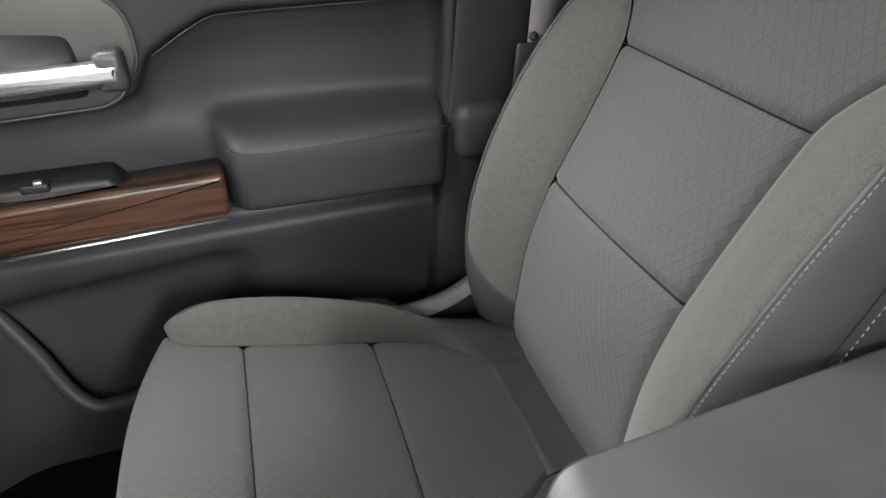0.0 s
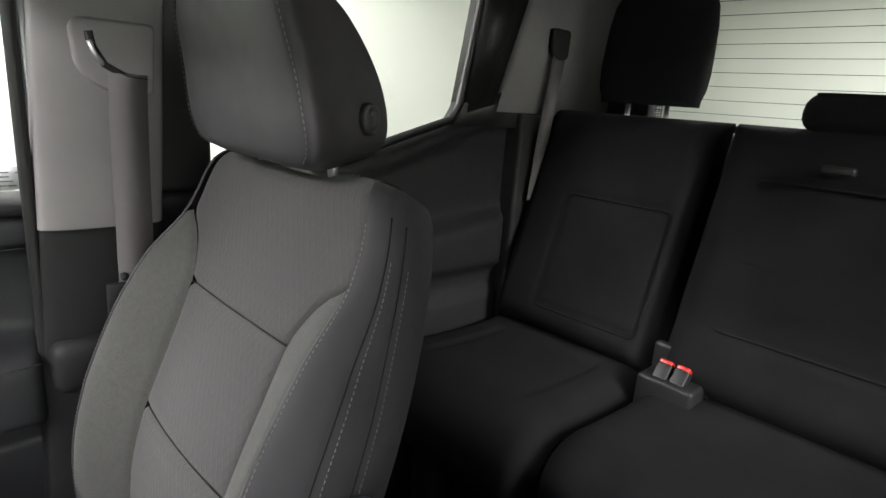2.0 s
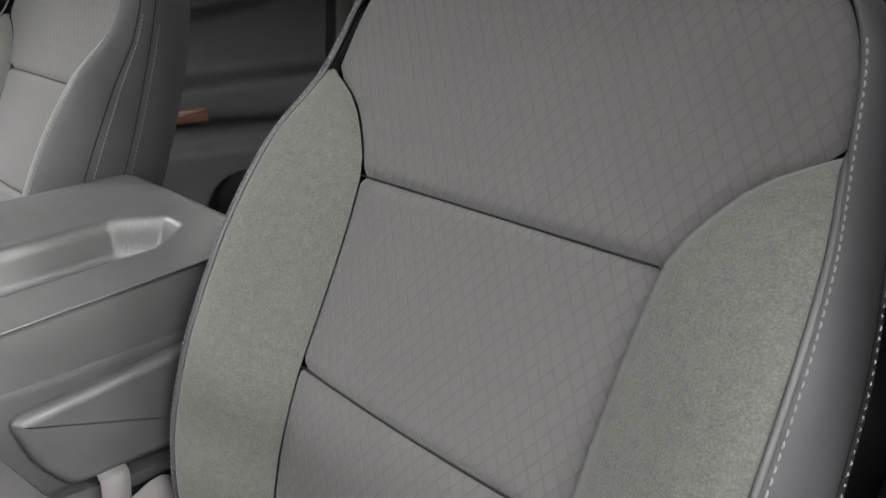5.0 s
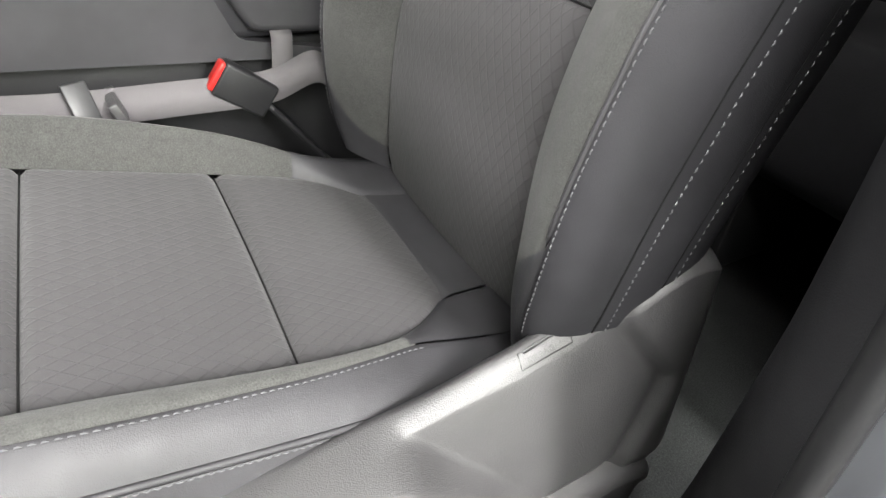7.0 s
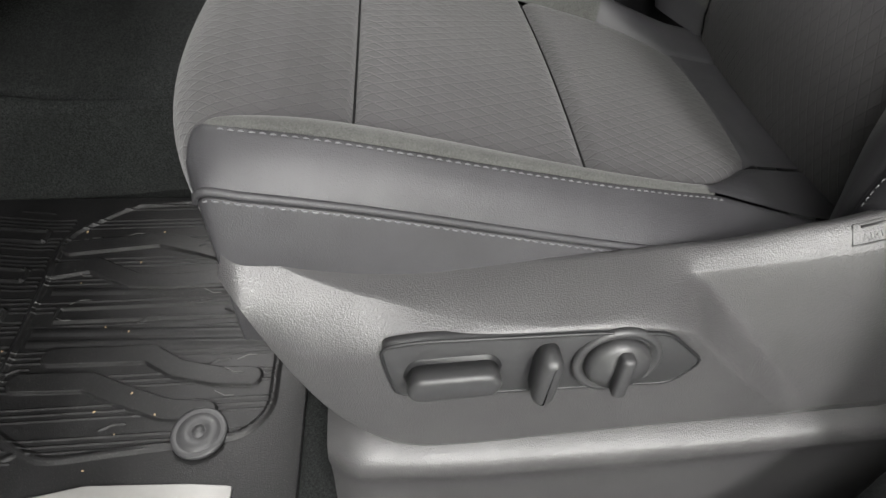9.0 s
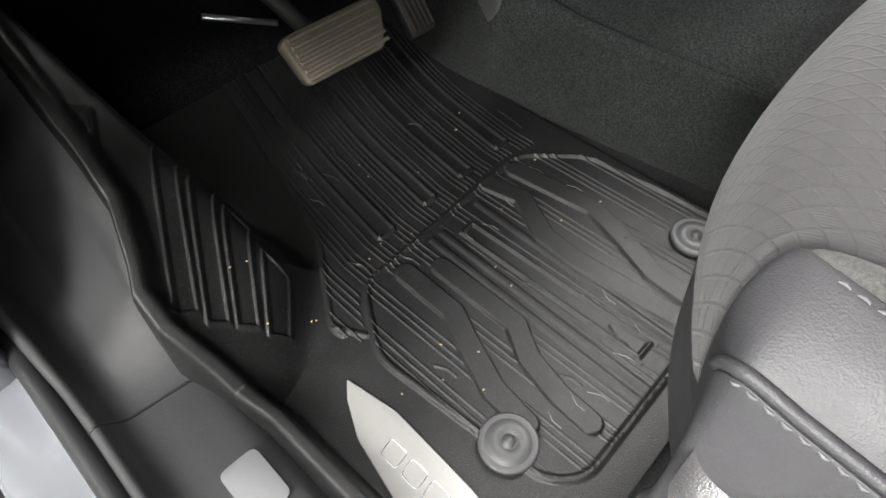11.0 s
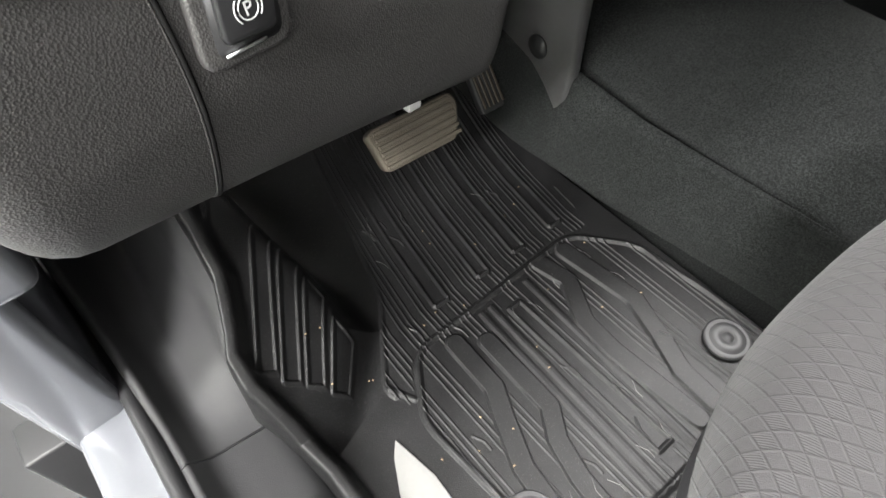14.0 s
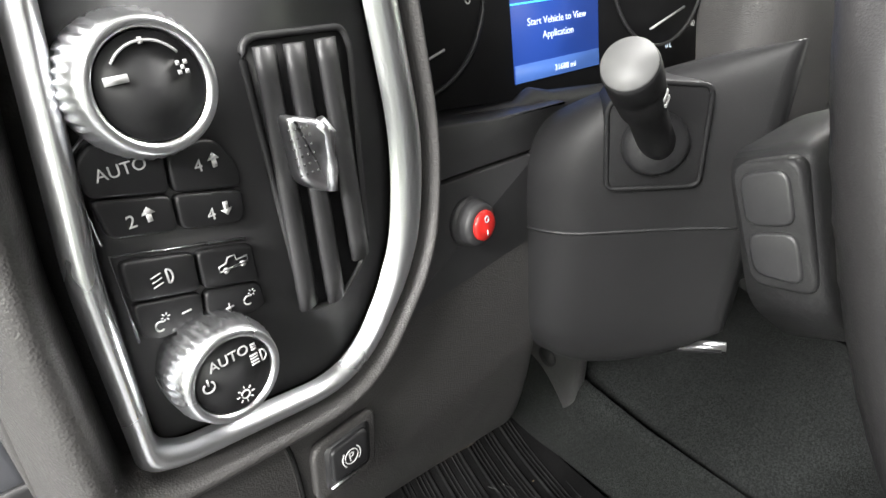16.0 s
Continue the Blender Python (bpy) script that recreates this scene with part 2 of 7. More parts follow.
def box(x0, x1, y0, y1, z0, z1, r=0.0, seg=3):
    bm = bmesh.new()
    bmesh.ops.create_cube(bm, size=1, matrix=Matrix.Translation(((x0 + x1) / 2, (y0 + y1) / 2, (z0 + z1) / 2)) @ Matrix.Diagonal((abs(x1 - x0), abs(y1 - y0), abs(z1 - z0), 1)))
    if r > 0:
        bmesh.ops.bevel(bm, geom=bm.edges[:], offset=r, segments=seg, profile=0.5, affect="EDGES")
    return bm


def moved(bm, m):
    bmesh.ops.transform(bm, matrix=m, verts=bm.verts)
    return bm


def rounded(poly, r, seg=5):
    """The polygon's corners rounded by r."""
    out = []
    n = len(poly)
    for i in range(n):
        p0, p, p1 = Vector(poly[i - 1]), Vector(poly[i]), Vector(poly[(i + 1) % n])
        a, b = (p0 - p), (p1 - p)
        rr = r[i] if isinstance(r, (list, tuple)) else r
        k = min(rr, a.length * 0.45, b.length * 0.45)
        s, e = p + a.normalized() * k, p + b.normalized() * k
        for j in range(seg + 1):
            t = j / seg
            out.append(tuple((1 - t) ** 2 * s + 2 * t * (1 - t) * p + t * t * e))
    return out


def slab(poly, place, lo, hi, edge=0.0, seg=2):
    """The polygon of (a, b) pulled from depth lo to hi through place(a, b, d), upper edge softened."""
    steps = [(0.0, lo)]
    if edge > 0:
        for j in range(seg + 1):
            t = j / seg * math.pi / 2
            steps.append((edge * (1 - math.cos(t)), hi - edge + edge * math.sin(t)))
    else:
        steps.append((0.0, hi))
    n = len(poly)
    area = sum(poly[i - 1][0] * poly[i][1] - poly[i][0] * poly[i - 1][1] for i in range(n))
    sg = 1 if area > 0 else -1
    bm = bmesh.new()
    rings = []
    for inset, d in steps:
        ring = []
        for i in range(n):
            p0, p, p1 = Vector(poly[i - 1]), Vector(poly[i]), Vector(poly[(i + 1) % n])
            t = (p1 - p0)
            nn = Vector((-t.y, t.x)).normalized() * sg if t.length > 1e-9 else Vector((0, 0))
            q = p + nn * inset
            ring.append(bm.verts.new(place(q.x, q.y, d)))
        rings.append(ring)
    for a, b in zip(rings, rings[1:]):
        for i in range(n):
            bm.faces.new((a[i - 1], a[i], b[i], b[i - 1]))
    bm.faces.new(rings[-1])
    bm.faces.new(list(reversed(rings[0])))
    bmesh.ops.recalc_face_normals(bm, faces=bm.faces)
    return bm


def tube(pts, r, n=8, closed=False, squash=1.0):
    """A round cord along pts."""
    pts = [Vector(p) for p in pts]
    bm = bmesh.new()
    rings = []
    up = Vector((0.13, 0.21, 0.97)).normalized()
    m = len(pts)
    for i, p in enumerate(pts):
        t = (pts[(i + 1) % m] - pts[i - 1]) if closed else (pts[min(i + 1, m - 1)] - pts[max(i - 1, 0)])
        t = t.normalized() if t.length > 1e-9 else Vector((1, 0, 0))
        a = t.cross(up)
        a = a.normalized() if a.length > 1e-6 else Vector((1, 0, 0))
        b = a.cross(t)
        rr = r[i] if isinstance(r, (list, tuple)) else r
        rings.append([bm.verts.new(p + a * (rr * math.cos(k * 2 * math.pi / n)) + b * (rr * squash * math.sin(k * 2 * math.pi / n))) for k in range(n)])
    pairs = list(zip(rings, rings[1:])) + ([(rings[-1], rings[0])] if closed else [])
    for a, b in pairs:
        for k in range(n):
            bm.faces.new((a[k - 1], a[k], b[k], b[k - 1]))
    if not closed:
        bm.faces.new(rings[0])
        bm.faces.new(list(reversed(rings[-1])))
    bmesh.ops.recalc_face_normals(bm, faces=bm.faces)
    return bm


def stitches(pts, normals, length=0.0036, gap=0.0020, r=0.00048, lift=0.0003):
    """A row of short threads along a seam."""
    bm = bmesh.new()
    P = [Vector(p) for p in pts]
    acc = [0.0]
    for a, b in zip(P, P[1:]):
        acc.append(acc[-1] + (b - a).length)

    def at(d):
        i = max(0, min(int(np.searchsorted(acc, d)) - 1, len(P) - 2))
        k = (d - acc[i]) / max(1e-9, acc[i + 1] - acc[i])
        return P[i].lerp(P[i + 1], k), Vector(normals[i]).normalized()

    d = 0.002
    while d + length < acc[-1]:
        p0, n0 = at(d)
        p1, n1 = at(d + length)
        t = (p1 - p0).normalized()
        s = t.cross(n0)
        s = s.normalized() * r if s.length > 1e-6 else Vector((r, 0, 0))
        pm = (p0 + p1) / 2 + n0 * (lift + r * 1.4)
        vs = [bm.verts.new(q) for q in (p0 + s, p0 - s, pm - s * 1.1, pm + s * 1.1, p1 + s, p1 - s)]
        lo = [bm.verts.new(q - n0 * r) for q in (p0, p1)]
        bm.faces.new((vs[0], vs[1], vs[2], vs[3]))
        bm.faces.new((vs[3], vs[2], vs[5], vs[4]))
        bm.faces.new((vs[0], vs[3], vs[4], lo[1], lo[0]))
        bm.faces.new((vs[1], lo[0], lo[1], vs[5], vs[2]))
        d += length + gap
    return bm


def lathe(profile, m, n=40, wobble=None):
    """Spins (r, h) pairs round the local z axis, then lays them at m."""
    bm = bmesh.new()
    rings = []
    for r, h in profile:
        rings.append([bm.verts.new(m @ Vector((r * (wobble(k, r, h) if wobble else 1) * math.cos(2 * math.pi * k / n), r * (wobble(k, r, h) if wobble else 1) * math.sin(2 * math.pi * k / n), h))) for k in range(n)])
    for a, b in zip(rings, rings[1:]):
        for k in range(n):
            bm.faces.new((a[k - 1], a[k], b[k], b[k - 1]))
    bm.faces.new(rings[-1])
    bm.faces.new(list(reversed(rings[0])))
    bmesh.ops.recalc_face_normals(bm, faces=bm.faces)
    return bm


def frame_at(p, n, up=(0, 0, 1)):
    """A pose at p with its z axis along n."""
    z = Vector(n).normalized()
    x = Vector(up).cross(z)
    x = x.normalized() if x.length > 1e-6 else Vector((1, 0, 0))
    y = z.cross(x)
    m = Matrix((x, y, z)).transposed().to_4x4()
    m.translation = p
    return m


def text(body, size, m, mat, parent, depth=0.0004, align="LEFT", name="lettering"):
    """Raised letters in the built-in font, laid at m."""
    cu = bpy.data.curves.new("letters", "FONT")
    cu.body, cu.size, cu.extrude, cu.align_x, cu.resolution_u = body, size, depth / 2, align, 3
    tmp = bpy.data.objects.new("letters", cu)
    scene.collection.objects.link(tmp)
    me = bpy.data.meshes.new_from_object(tmp.evaluated_get(bpy.context.evaluated_depsgraph_get()))
    bpy.data.objects.remove(tmp)
    bpy.data.curves.remove(cu)
    me.transform(m)
    me.materials.clear()
    me.materials.append(mat)
    ob = new(name, me)
    ob.parent = parent
    return ob

# ---- the hall ----
def room():
    x0, x1, y0, y1, z0, z1 = -5.2, 4.2, -7.0, 6.5, -0.78, 2.9
    tagged(part("ground", box(x0, x1, y0, y1, z0 - 0.1, z0), M_CONC), kind="structure")
    tagged(part("ceiling", box(x0, x1, y0, y1, z1, z1 + 0.1), M_WALL), kind="structure")
    tagged(part("wall_east", box(x1, x1 + 0.15, y0, y1, z0, z1), M_WALL), kind="structure")
    tagged(part("wall_west", box(x0 - 0.15, x0, y0, y1, z0, z1), M_WALL), kind="structure")
    tagged(part("wall_north", box(x0 - 0.15, x1 + 0.15, y1, y1 + 0.15, z0, z1), M_WALL), kind="structure")
    tagged(part("wall_south", box(x0 - 0.15, x1 + 0.15, y0 - 0.15, y0, z0, z1), M_WALL), kind="structure")

    # a plain door and a light switch on the far wall
    d = thing("door_3", "white panel door with a frame in the hall wall", "door", (x1, -1.9, z0), kind="structure")
    part("leaf", box(-0.03, 0.0, -0.40, 0.40, 0.0, 2.28, 0.004), M_WALL, d)
    for a in (-0.47, 0.41):
        part("frame", box(-0.05, 0.0, a, a + 0.06, 0.0, 2.36, 0.004), M_WALL, d)
    part("frame", box(-0.05, 0.0, -0.47, 0.47, 2.30, 2.36, 0.004), M_WALL, d)
    sw = thing("light_switch", "small dark switch on the pale hall wall", "switch", (x1, -2.99, 1.08))
    part("plate", box(-0.01, 0.0, -0.02, 0.02, -0.03, 0.03, 0.003), M_TRIM, sw)
    part("rocker", box(-0.014, -0.009, -0.012, 0.012, -0.02, 0.02, 0.002), M_BLACK, sw)


room()


# ---- cabin shell ----
def tilt_quad(pts, thick, n):
    """A flat plate with the given outline, thickened along n."""
    bm = bmesh.new()
    n = Vector(n).normalized() * thick
    a = [bm.verts.new(p) for p in pts]
    b = [bm.verts.new(Vector(p) + n) for p in pts]
    bm.faces.new(a)
    bm.faces.new(list(reversed(b)))
    k = len(pts)
    for i in range(k):
        bm.faces.new((a[i - 1], a[i], b[i], b[i - 1]))
    bmesh.ops.recalc_face_normals(bm, faces=bm.faces)
    return bm


def cabin():
    tagged(part("floor", box(-0.78, 0.78, -1.35, 1.02, -0.06, -0.012), M_CARPET), kind="structure")
    tagged(part("headliner", box(-0.62, 0.62, -1.45, 0.50, 1.22, 1.26, 0.01), M_HEAD), kind="structure")
    # toe board rising to the firewall
    tagged(part("toe_board", tilt_quad([(-0.74, 0.985, -0.02), (-0.17, 0.985, -0.02), (-0.17, 1.22, 0.32), (-0.74, 1.22, 0.32)], -0.03, (0, 0.7, -0.7)), M_CARPET), kind="structure")
    tagged(part("firewall", box(-0.8, 0.8, 1.2, 1.25, -0.05, 0.75), M_BLACK), kind="structure")
    # raised tunnel between the footwells
    prof = [(-0.196, -0.02), (-0.190, 0.02), (-0.180, 0.095), (-0.176, 0.113), (-0.169, 0.120), (-0.162, 0.119), (-0.157, 0.085), (-0.150, 0.075), (-0.143, 0.100), (-0.112, 0.128), (0.12, 0.19), (0.165, 0.118), (0.185, -0.02)]

    def tunnel(a, b):
        x, z = soft(a, list(range(13)), [p[0] for p in prof]), soft(a, list(range(13)), [p[1] for p in prof])
        flare = max(0.0, b - 0.68)
        lean = interp(b, [-0.2, 0.3, 0.465, 0.663, 0.795, 1.22], [0.05, 0.05, 0.037, 0.012, -0.010, -0.09])
        return (x + lean * max(0.0, 1 - a / 9), b, z + 0.16 * flare * (a > 1))

    tagged(part("tunnel", surf(tunnel, list(np.linspace(0, 12, 121)), [-0.2, 0.3, 0.5, 0.6, 0.7, 0.8, 0.85, 0.9, 0.95, 1.0, 1.1, 1.22], flip=True), M_CARPET), kind="structure")
    # back wall of the cab with the rear window
    yb = -1.33
    tagged(part("wall_back", box(-0.78, 0.78, yb - 0.04, yb, -0.05, 0.885), M_TRIM_D), kind="structure")
    tagged(part("wall_back", box(-0.78, -0.58, yb - 0.04, yb, 0.885, 1.25), M_TRIM_D), kind="structure")
    tagged(part("wall_back", box(0.58, 0.78, yb - 0.04, yb, 0.885, 1.25), M_TRIM_D), kind="structure")
    tagged(part("roof", box(-0.74, 0.74, -1.4, 0.54, 1.262, 1.29, 0.01), M_PAINT), kind="structure")


cabin()

# ---- front seats ----
TILT = radians(20.4)
BS, BN = Vector((0, -math.sin(TILT), math.cos(TILT))), Vector((0, math.cos(TILT), math.sin(TILT)))
BITE = Vector((0, 0.005, 0.31))
S_LO, S_UP, S_TIP, S_TOP = 0.228, 0.394, 0.476, 0.60
B_IN = ([0.0, 0.05, 0.228, 0.394, 0.43, 0.455, 0.476], [0.138, 0.130, 0.122, 0.126, 0.142, 0.162, 0.194])
B_EDGE = ([-0.03, 0.04, 0.10, 0.18, 0.31, 0.41, 0.476, 0.53, 0.56, 0.585, 0.60], [0.182, 0.196, 0.204, 0.208, 0.208, 0.204, 0.194, 0.184, 0.170, 0.150, 0.132])
B_OUT = ([-0.03, 0.06, 0.2, 0.35, 0.45, 0.52, 0.56, 0.60], [0.212, 0.236, 0.245, 0.240, 0.224, 0.208, 0.192, 0.165])
B_H = ([-0.03, 0.04, 0.12, 0.30, 0.40, 0.476, 0.56], [0.75, 0.90, 1.0, 0.95, 0.62, 0.07, 0.0])


def back_point(u, s, d):
    """A point of the backrest: u across, s up along it, d proud of it."""
    if s > 0.545:
        th = min((s - 0.545) / 0.035, 1.57)
        d -= 0.035 * (1 - math.cos(th)) * max(0.0, 1 + d / 0.11)
        s = 0.545 + 0.035 * math.sin(th)
        s -= 0.013 * math.exp(-((u / 0.075) ** 4)) * min(1, th)
    d += 0.012 * math.exp(-(((s - 0.2) / 0.13) ** 2)) * max(0.0, 1 - (u / 0.2) ** 2)
    d += soft(s, [-0.05, -0.02, 0.02, 0.06, 0.10, 0.15, 0.22], [-0.088, -0.068, -0.045, -0.030, -0.018, -0.007, 0.0])
    if s > 0.45 and d < -0.02:
        s -= 0.014 * min(1.0, (s - 0.45) / 0.1) * min(1.4, -d / 0.10) ** 2 * (abs(u) / 0.165) ** 4
    p = BITE + BS * s + BN * d
    return (u, p.y, p.z)


def seam(t, w=0.0045):
    return math.exp(-((t / w) ** 2))


def front_seat(xc, k, label):
    """k = 1: outboard side towards -x; -1: mirrored."""
    st = thing("front_seat", label, "car seat", (xc, 0, 0), "front seats")

    back = part("backrest", surf(lambda a, b: back_point(a * interp(b, *B_OUT) * 0.93, b, -0.092 - 0.016 * (1 - a * a)), list(np.linspace(-1, 1, 9)), list(np.linspace(0.02, 0.565, 16)), flip=False), M_VINYL_D, st)

    # cloth panels between the bolsters
    def panel(name, s0, s1, width):
        def f(a, b):
            s = s0 + (s1 - s0) * b
            w = width(s)
            u = (2 * a - 1) * w
            gap = min(w - abs(u), 1e9)
            e = min(s - s0, s1 - s if s1 < 0.59 else 9)
            d = -0.005 * seam(gap) - 0.0062 * seam(e, 0.0044) - 0.006 * (u / 0.13) ** 2 * 0.4 + 0.003 * math.cos(min(1.57, abs(u) / 0.13 * 1.5))
            return back_point(u, s, d), (u, s)

        part(name, surf(f, ends(30), ends(26)), M_CLOTH, back, "dark grey cloth with a pressed diamond net")
        # dark cord painting the shade in the groove between panels
        if s0 > 0.1:
            w0 = width(s0)
            part("seam", tube([back_point(u, s0, -0.0054 + 0.003 * math.cos(min(1.57, abs(u) / 0.13 * 1.5))) for u in np.linspace(-w0 * 0.985, w0 * 0.985, 30)], 0.0008, 5), M_SEAM_SHADE, back)

    panel("lower_panel", -0.045, S_LO, lambda s: soft(s, *B_IN))
    panel("middle_panel", S_LO, S_UP, lambda s: soft(s, *B_IN))
    panel("upper_panel", S_UP, S_TOP, lambda s: soft(s, *B_IN) if s < S_TIP else soft(s, *B_EDGE) - 0.008 * min(1, (s - S_TIP) / 0.02) * 0)

    def bolster_d(t, s):
        h = soft(s, *B_H)
        return h * (0.052 * math.sin(min(1.0, t) * math.pi / 2) ** 1.2)

    for sg in (-1, 1):
        def foot_s(a):
            return (0.040 if sg * k < 0 else 0.008) + 0.052 * a * a

        def bol(a, b):
            s0 = foot_s(a)
            s = s0 + (S_TIP - s0) * b
            i, e = soft(s, *B_IN), soft(s, *B_EDGE)
            u = i + (e - i) * a
            d = bolster_d(a, s) - 0.005 * seam(a * (e - i)) - 0.002 * seam((1 - a) * (e - i), 0.003)
            return back_point(sg * u, s, d), (u, s)

        part("bolster", surf(bol, ends(22), ends(34), flip=sg < 0), M_KNIT, back, "grey melange knit side bolster")

        def foot(a, b):
            s1 = foot_s(a)
            s = -0.02 + (s1 + 0.02) * b
            i, e = soft(s, *B_IN), soft(s, *B_EDGE)
            u = i + (e - i) * a
            d = bolster_d(a, s) - 0.004 * seam(a * (e - i)) - 0.002 * seam((1 - a) * (e - i), 0.003)
            return back_point(sg * u, s, d), (u, s)

        part("lower_corner", surf(foot, ends(18), ends(16), flip=sg < 0), M_VINYL, back, "smooth grey vinyl foot of the bolster")

        def side(a, b):
            s = -0.012 + (S_TOP + 0.008) * b
            e, o = soft(s, *B_EDGE), soft(s, *B_OUT)
            d0 = bolster_d(1, s) if s < S_TIP else bolster_d(1, S_TIP) * max(0, 1 - (s - S_TIP) / 0.03)
            t = a * 5
            if t < 3:
                th = t / 3 * math.pi / 2
                u, d = e + (o - e) * math.sin(th), -0.036 + (d0 + 0.036) * math.cos(th)
            else:
                w = (t - 3) / 2
                u, d = o - 0.022 * w ** 2.5, -0.036 - 0.066 * w
            d -= 0.002 * seam(a, 0.012)
            u -= 0.0016 * (seam(t - 2.05, 0.05) + seam(t - 3.05, 0.05))
            return back_point(sg * u, s, d), (u, s)

        part("side_panel", surf(side, list(np.linspace(0, 1, 46)), list(np.linspace(0, 1, 44)), flip=sg < 0), M_VINYL_D, back, "charcoal vinyl side panel with contrast stitching")
        for tt, mat, off in ((0.22, M_THREAD, 0), (2.25, M_THREAD, 2.03), (3.27, M_THREAD_G, 3.03)):
            pts, nn = [], []
            for b in np.linspace(0.04, 0.9 if tt < 1 else 0.86, 70):
                p = side(tt / 5, float(b))[0]
                pts.append(p)
                nn.append((sg * (0.35 if tt < 1 else 1), 0.9 if tt < 1 else 0.2, 0.3))
            part("stitching", stitches(pts, nn), mat, back, "pale contrast thread")
            # dark cord painting groove shade along the side seams
            if off:
                part("seam", tube([side(off / 5, float(b))[0] for b in np.linspace(0.02, 0.92, 60)], 0.0013, 5), M_SEAM_SHADE, back)
        # piping where the bolster meets the side
        pts = [back_point(sg * soft(s, *B_EDGE), s, bolster_d(1, s) - 0.001) for s in np.linspace(0.095, S_TIP, 40)]
        part("piping", tube(pts, [0.0004] + [0.0020] * 38 + [0.0004], 6), M_VINYL, back)
    pts = [back_point(u, 0.592, 0.001) for u in np.linspace(-0.118, 0.118, 30)]
    part("piping", tube(pts, 0.0018, 6), M_VINYL, back)

    def cap(a, b):
        u = (2 * a - 1) * 0.135
        p, q = Vector(back_point(u, 0.598, 0.0)), Vector(back_point(u, 0.590, -0.098))
        v = p.lerp(q, b)
        return (v.x, v.y, v.z + 0.006 * math.sin(b * 3.14))

    part("top_cap", surf(cap, list(np.linspace(0, 1, 15)), list(np.linspace(0, 1, 8)), flip=False), M_VINYL_D, back)

    # headrest
    head = part("headrest", head_shell(), M_HEADREST, st, "padded charcoal headrest with pale stitching")
    head.scale = (1.06, 1, 1)
    head.location = (0.006 * k, 0, 0)
    part("face", head_face(), M_VINYL, head, "smooth grey vinyl face")
    for sg in (-1, 1):
        pts = [head_point(sg * 0.78, z, 0.0006) for z in np.linspace(0.03, 0.95, 50)]
        part("stitching", stitches(pts, [(sg * 0.5, 1, 0)] * 50, 0.004, 0.0022, 0.0005), M_THREAD, head, "pale contrast thread")
        part("post", tube([(sg * 0.075, -0.212, 0.80), (sg * 0.075, -0.205, 0.90)], 0.006, 12), M_STEEL, head)
    button = part("release_button", lathe([(0.0, -0.004), (0.0165, -0.004), (0.0165, 0.001), (0.0155, 0.0035), (0.0125, 0.004), (0.0115, 0.0022), (0.0105, 0.0022), (0.0095, 0.004), (0.006, 0.0025), (0.0, 0.002)], frame_at((k * 0.1035, -0.232, 0.901), (k * 0.90, -0.42, 0.05))), M_PLAS_S, head, "round violet-grey release button")

    cushion(st, k)
    return st


def head_point(t, b, lift=0.0):
    """t in -1..1 over the face and round to the sides, b up."""
    z = 0.850 + 0.186 * b
    yf = soft(b, [0, 0.05, 0.5, 0.9, 1.0], [-0.160, -0.145, -0.129, -0.118, -0.136])
    hw = soft(b, [0, 0.04, 0.12, 0.28, 0.6, 0.88, 0.96, 1.0], [0.100, 0.116, 0.131, 0.134, 0.126, 0.114, 0.102, 0.082])
    a = abs(t)
    if a < 0.78:
        u, y = a / 0.78 * (hw - 0.006), yf - 0.006 * (a / 0.78) ** 4
    else:
        q = (a - 0.78) / 0.22
        u, y = hw - 0.006 + 0.006 * math.sin(q * 1.57), yf - 0.006 - 0.010 * (1 - math.cos(q * 1.57))
    return (math.copysign(u, t), y + lift, z)


def head_face():
    def f(a, b):
        p = head_point(a * 0.785, b)
        e = 0.785 * 0.15 * (1 - abs(a))
        return (p[0], p[1] - 0.0025 * seam(e, 0.003), p[2])

    return surf(f, list(np.linspace(-1, 1, 60)), list(np.linspace(0, 1, 30)), flip=True)


def head_shell():
    def f(a, b):
        # a: 0..1 right round
        p = head_point(1.0, b)
        hw, yf = p[0], p[1]
        e = head_point(0.79, b)
        yr = soft(b, [0, 0.06, 0.2, 0.5, 0.8, 0.95, 1.0], [-0.250, -0.272, -0.285, -0.272, -0.236, -0.202, -0.182])
        ring = [(e[0], e[1] - 0.0015), (hw, yf - 0.004), (hw * 0.80, yf + (yr - yf) * 0.48), (hw * 0.62, yf + (yr - yf) * 0.88), (hw * 0.42, yr), (0, yr - 0.004)]
        full = ring + [(-x, y) for x, y in reversed(ring[:-1])]
        n = len(full) - 1
        t = a * n
        return (soft(t, list(range(n + 1)), [v[0] for v in full]), soft(t, list(range(n + 1)), [v[1] for v in full]), p[2])

    av = list(np.linspace(0, 1, 61))
    bv = list(np.linspace(0, 1, 26))
    bm = surf(f, av, bv, flip=False)
    bm.verts.ensure_lookup_table()
    n = len(av)
    bm.faces.new([bm.verts[i] for i in range(n)])
    bm.faces.new([bm.verts[n * (len(bv) - 1) + i] for i in reversed(range(n))])
    bmesh.ops.recalc_face_normals(bm, faces=bm.faces)
    return bm


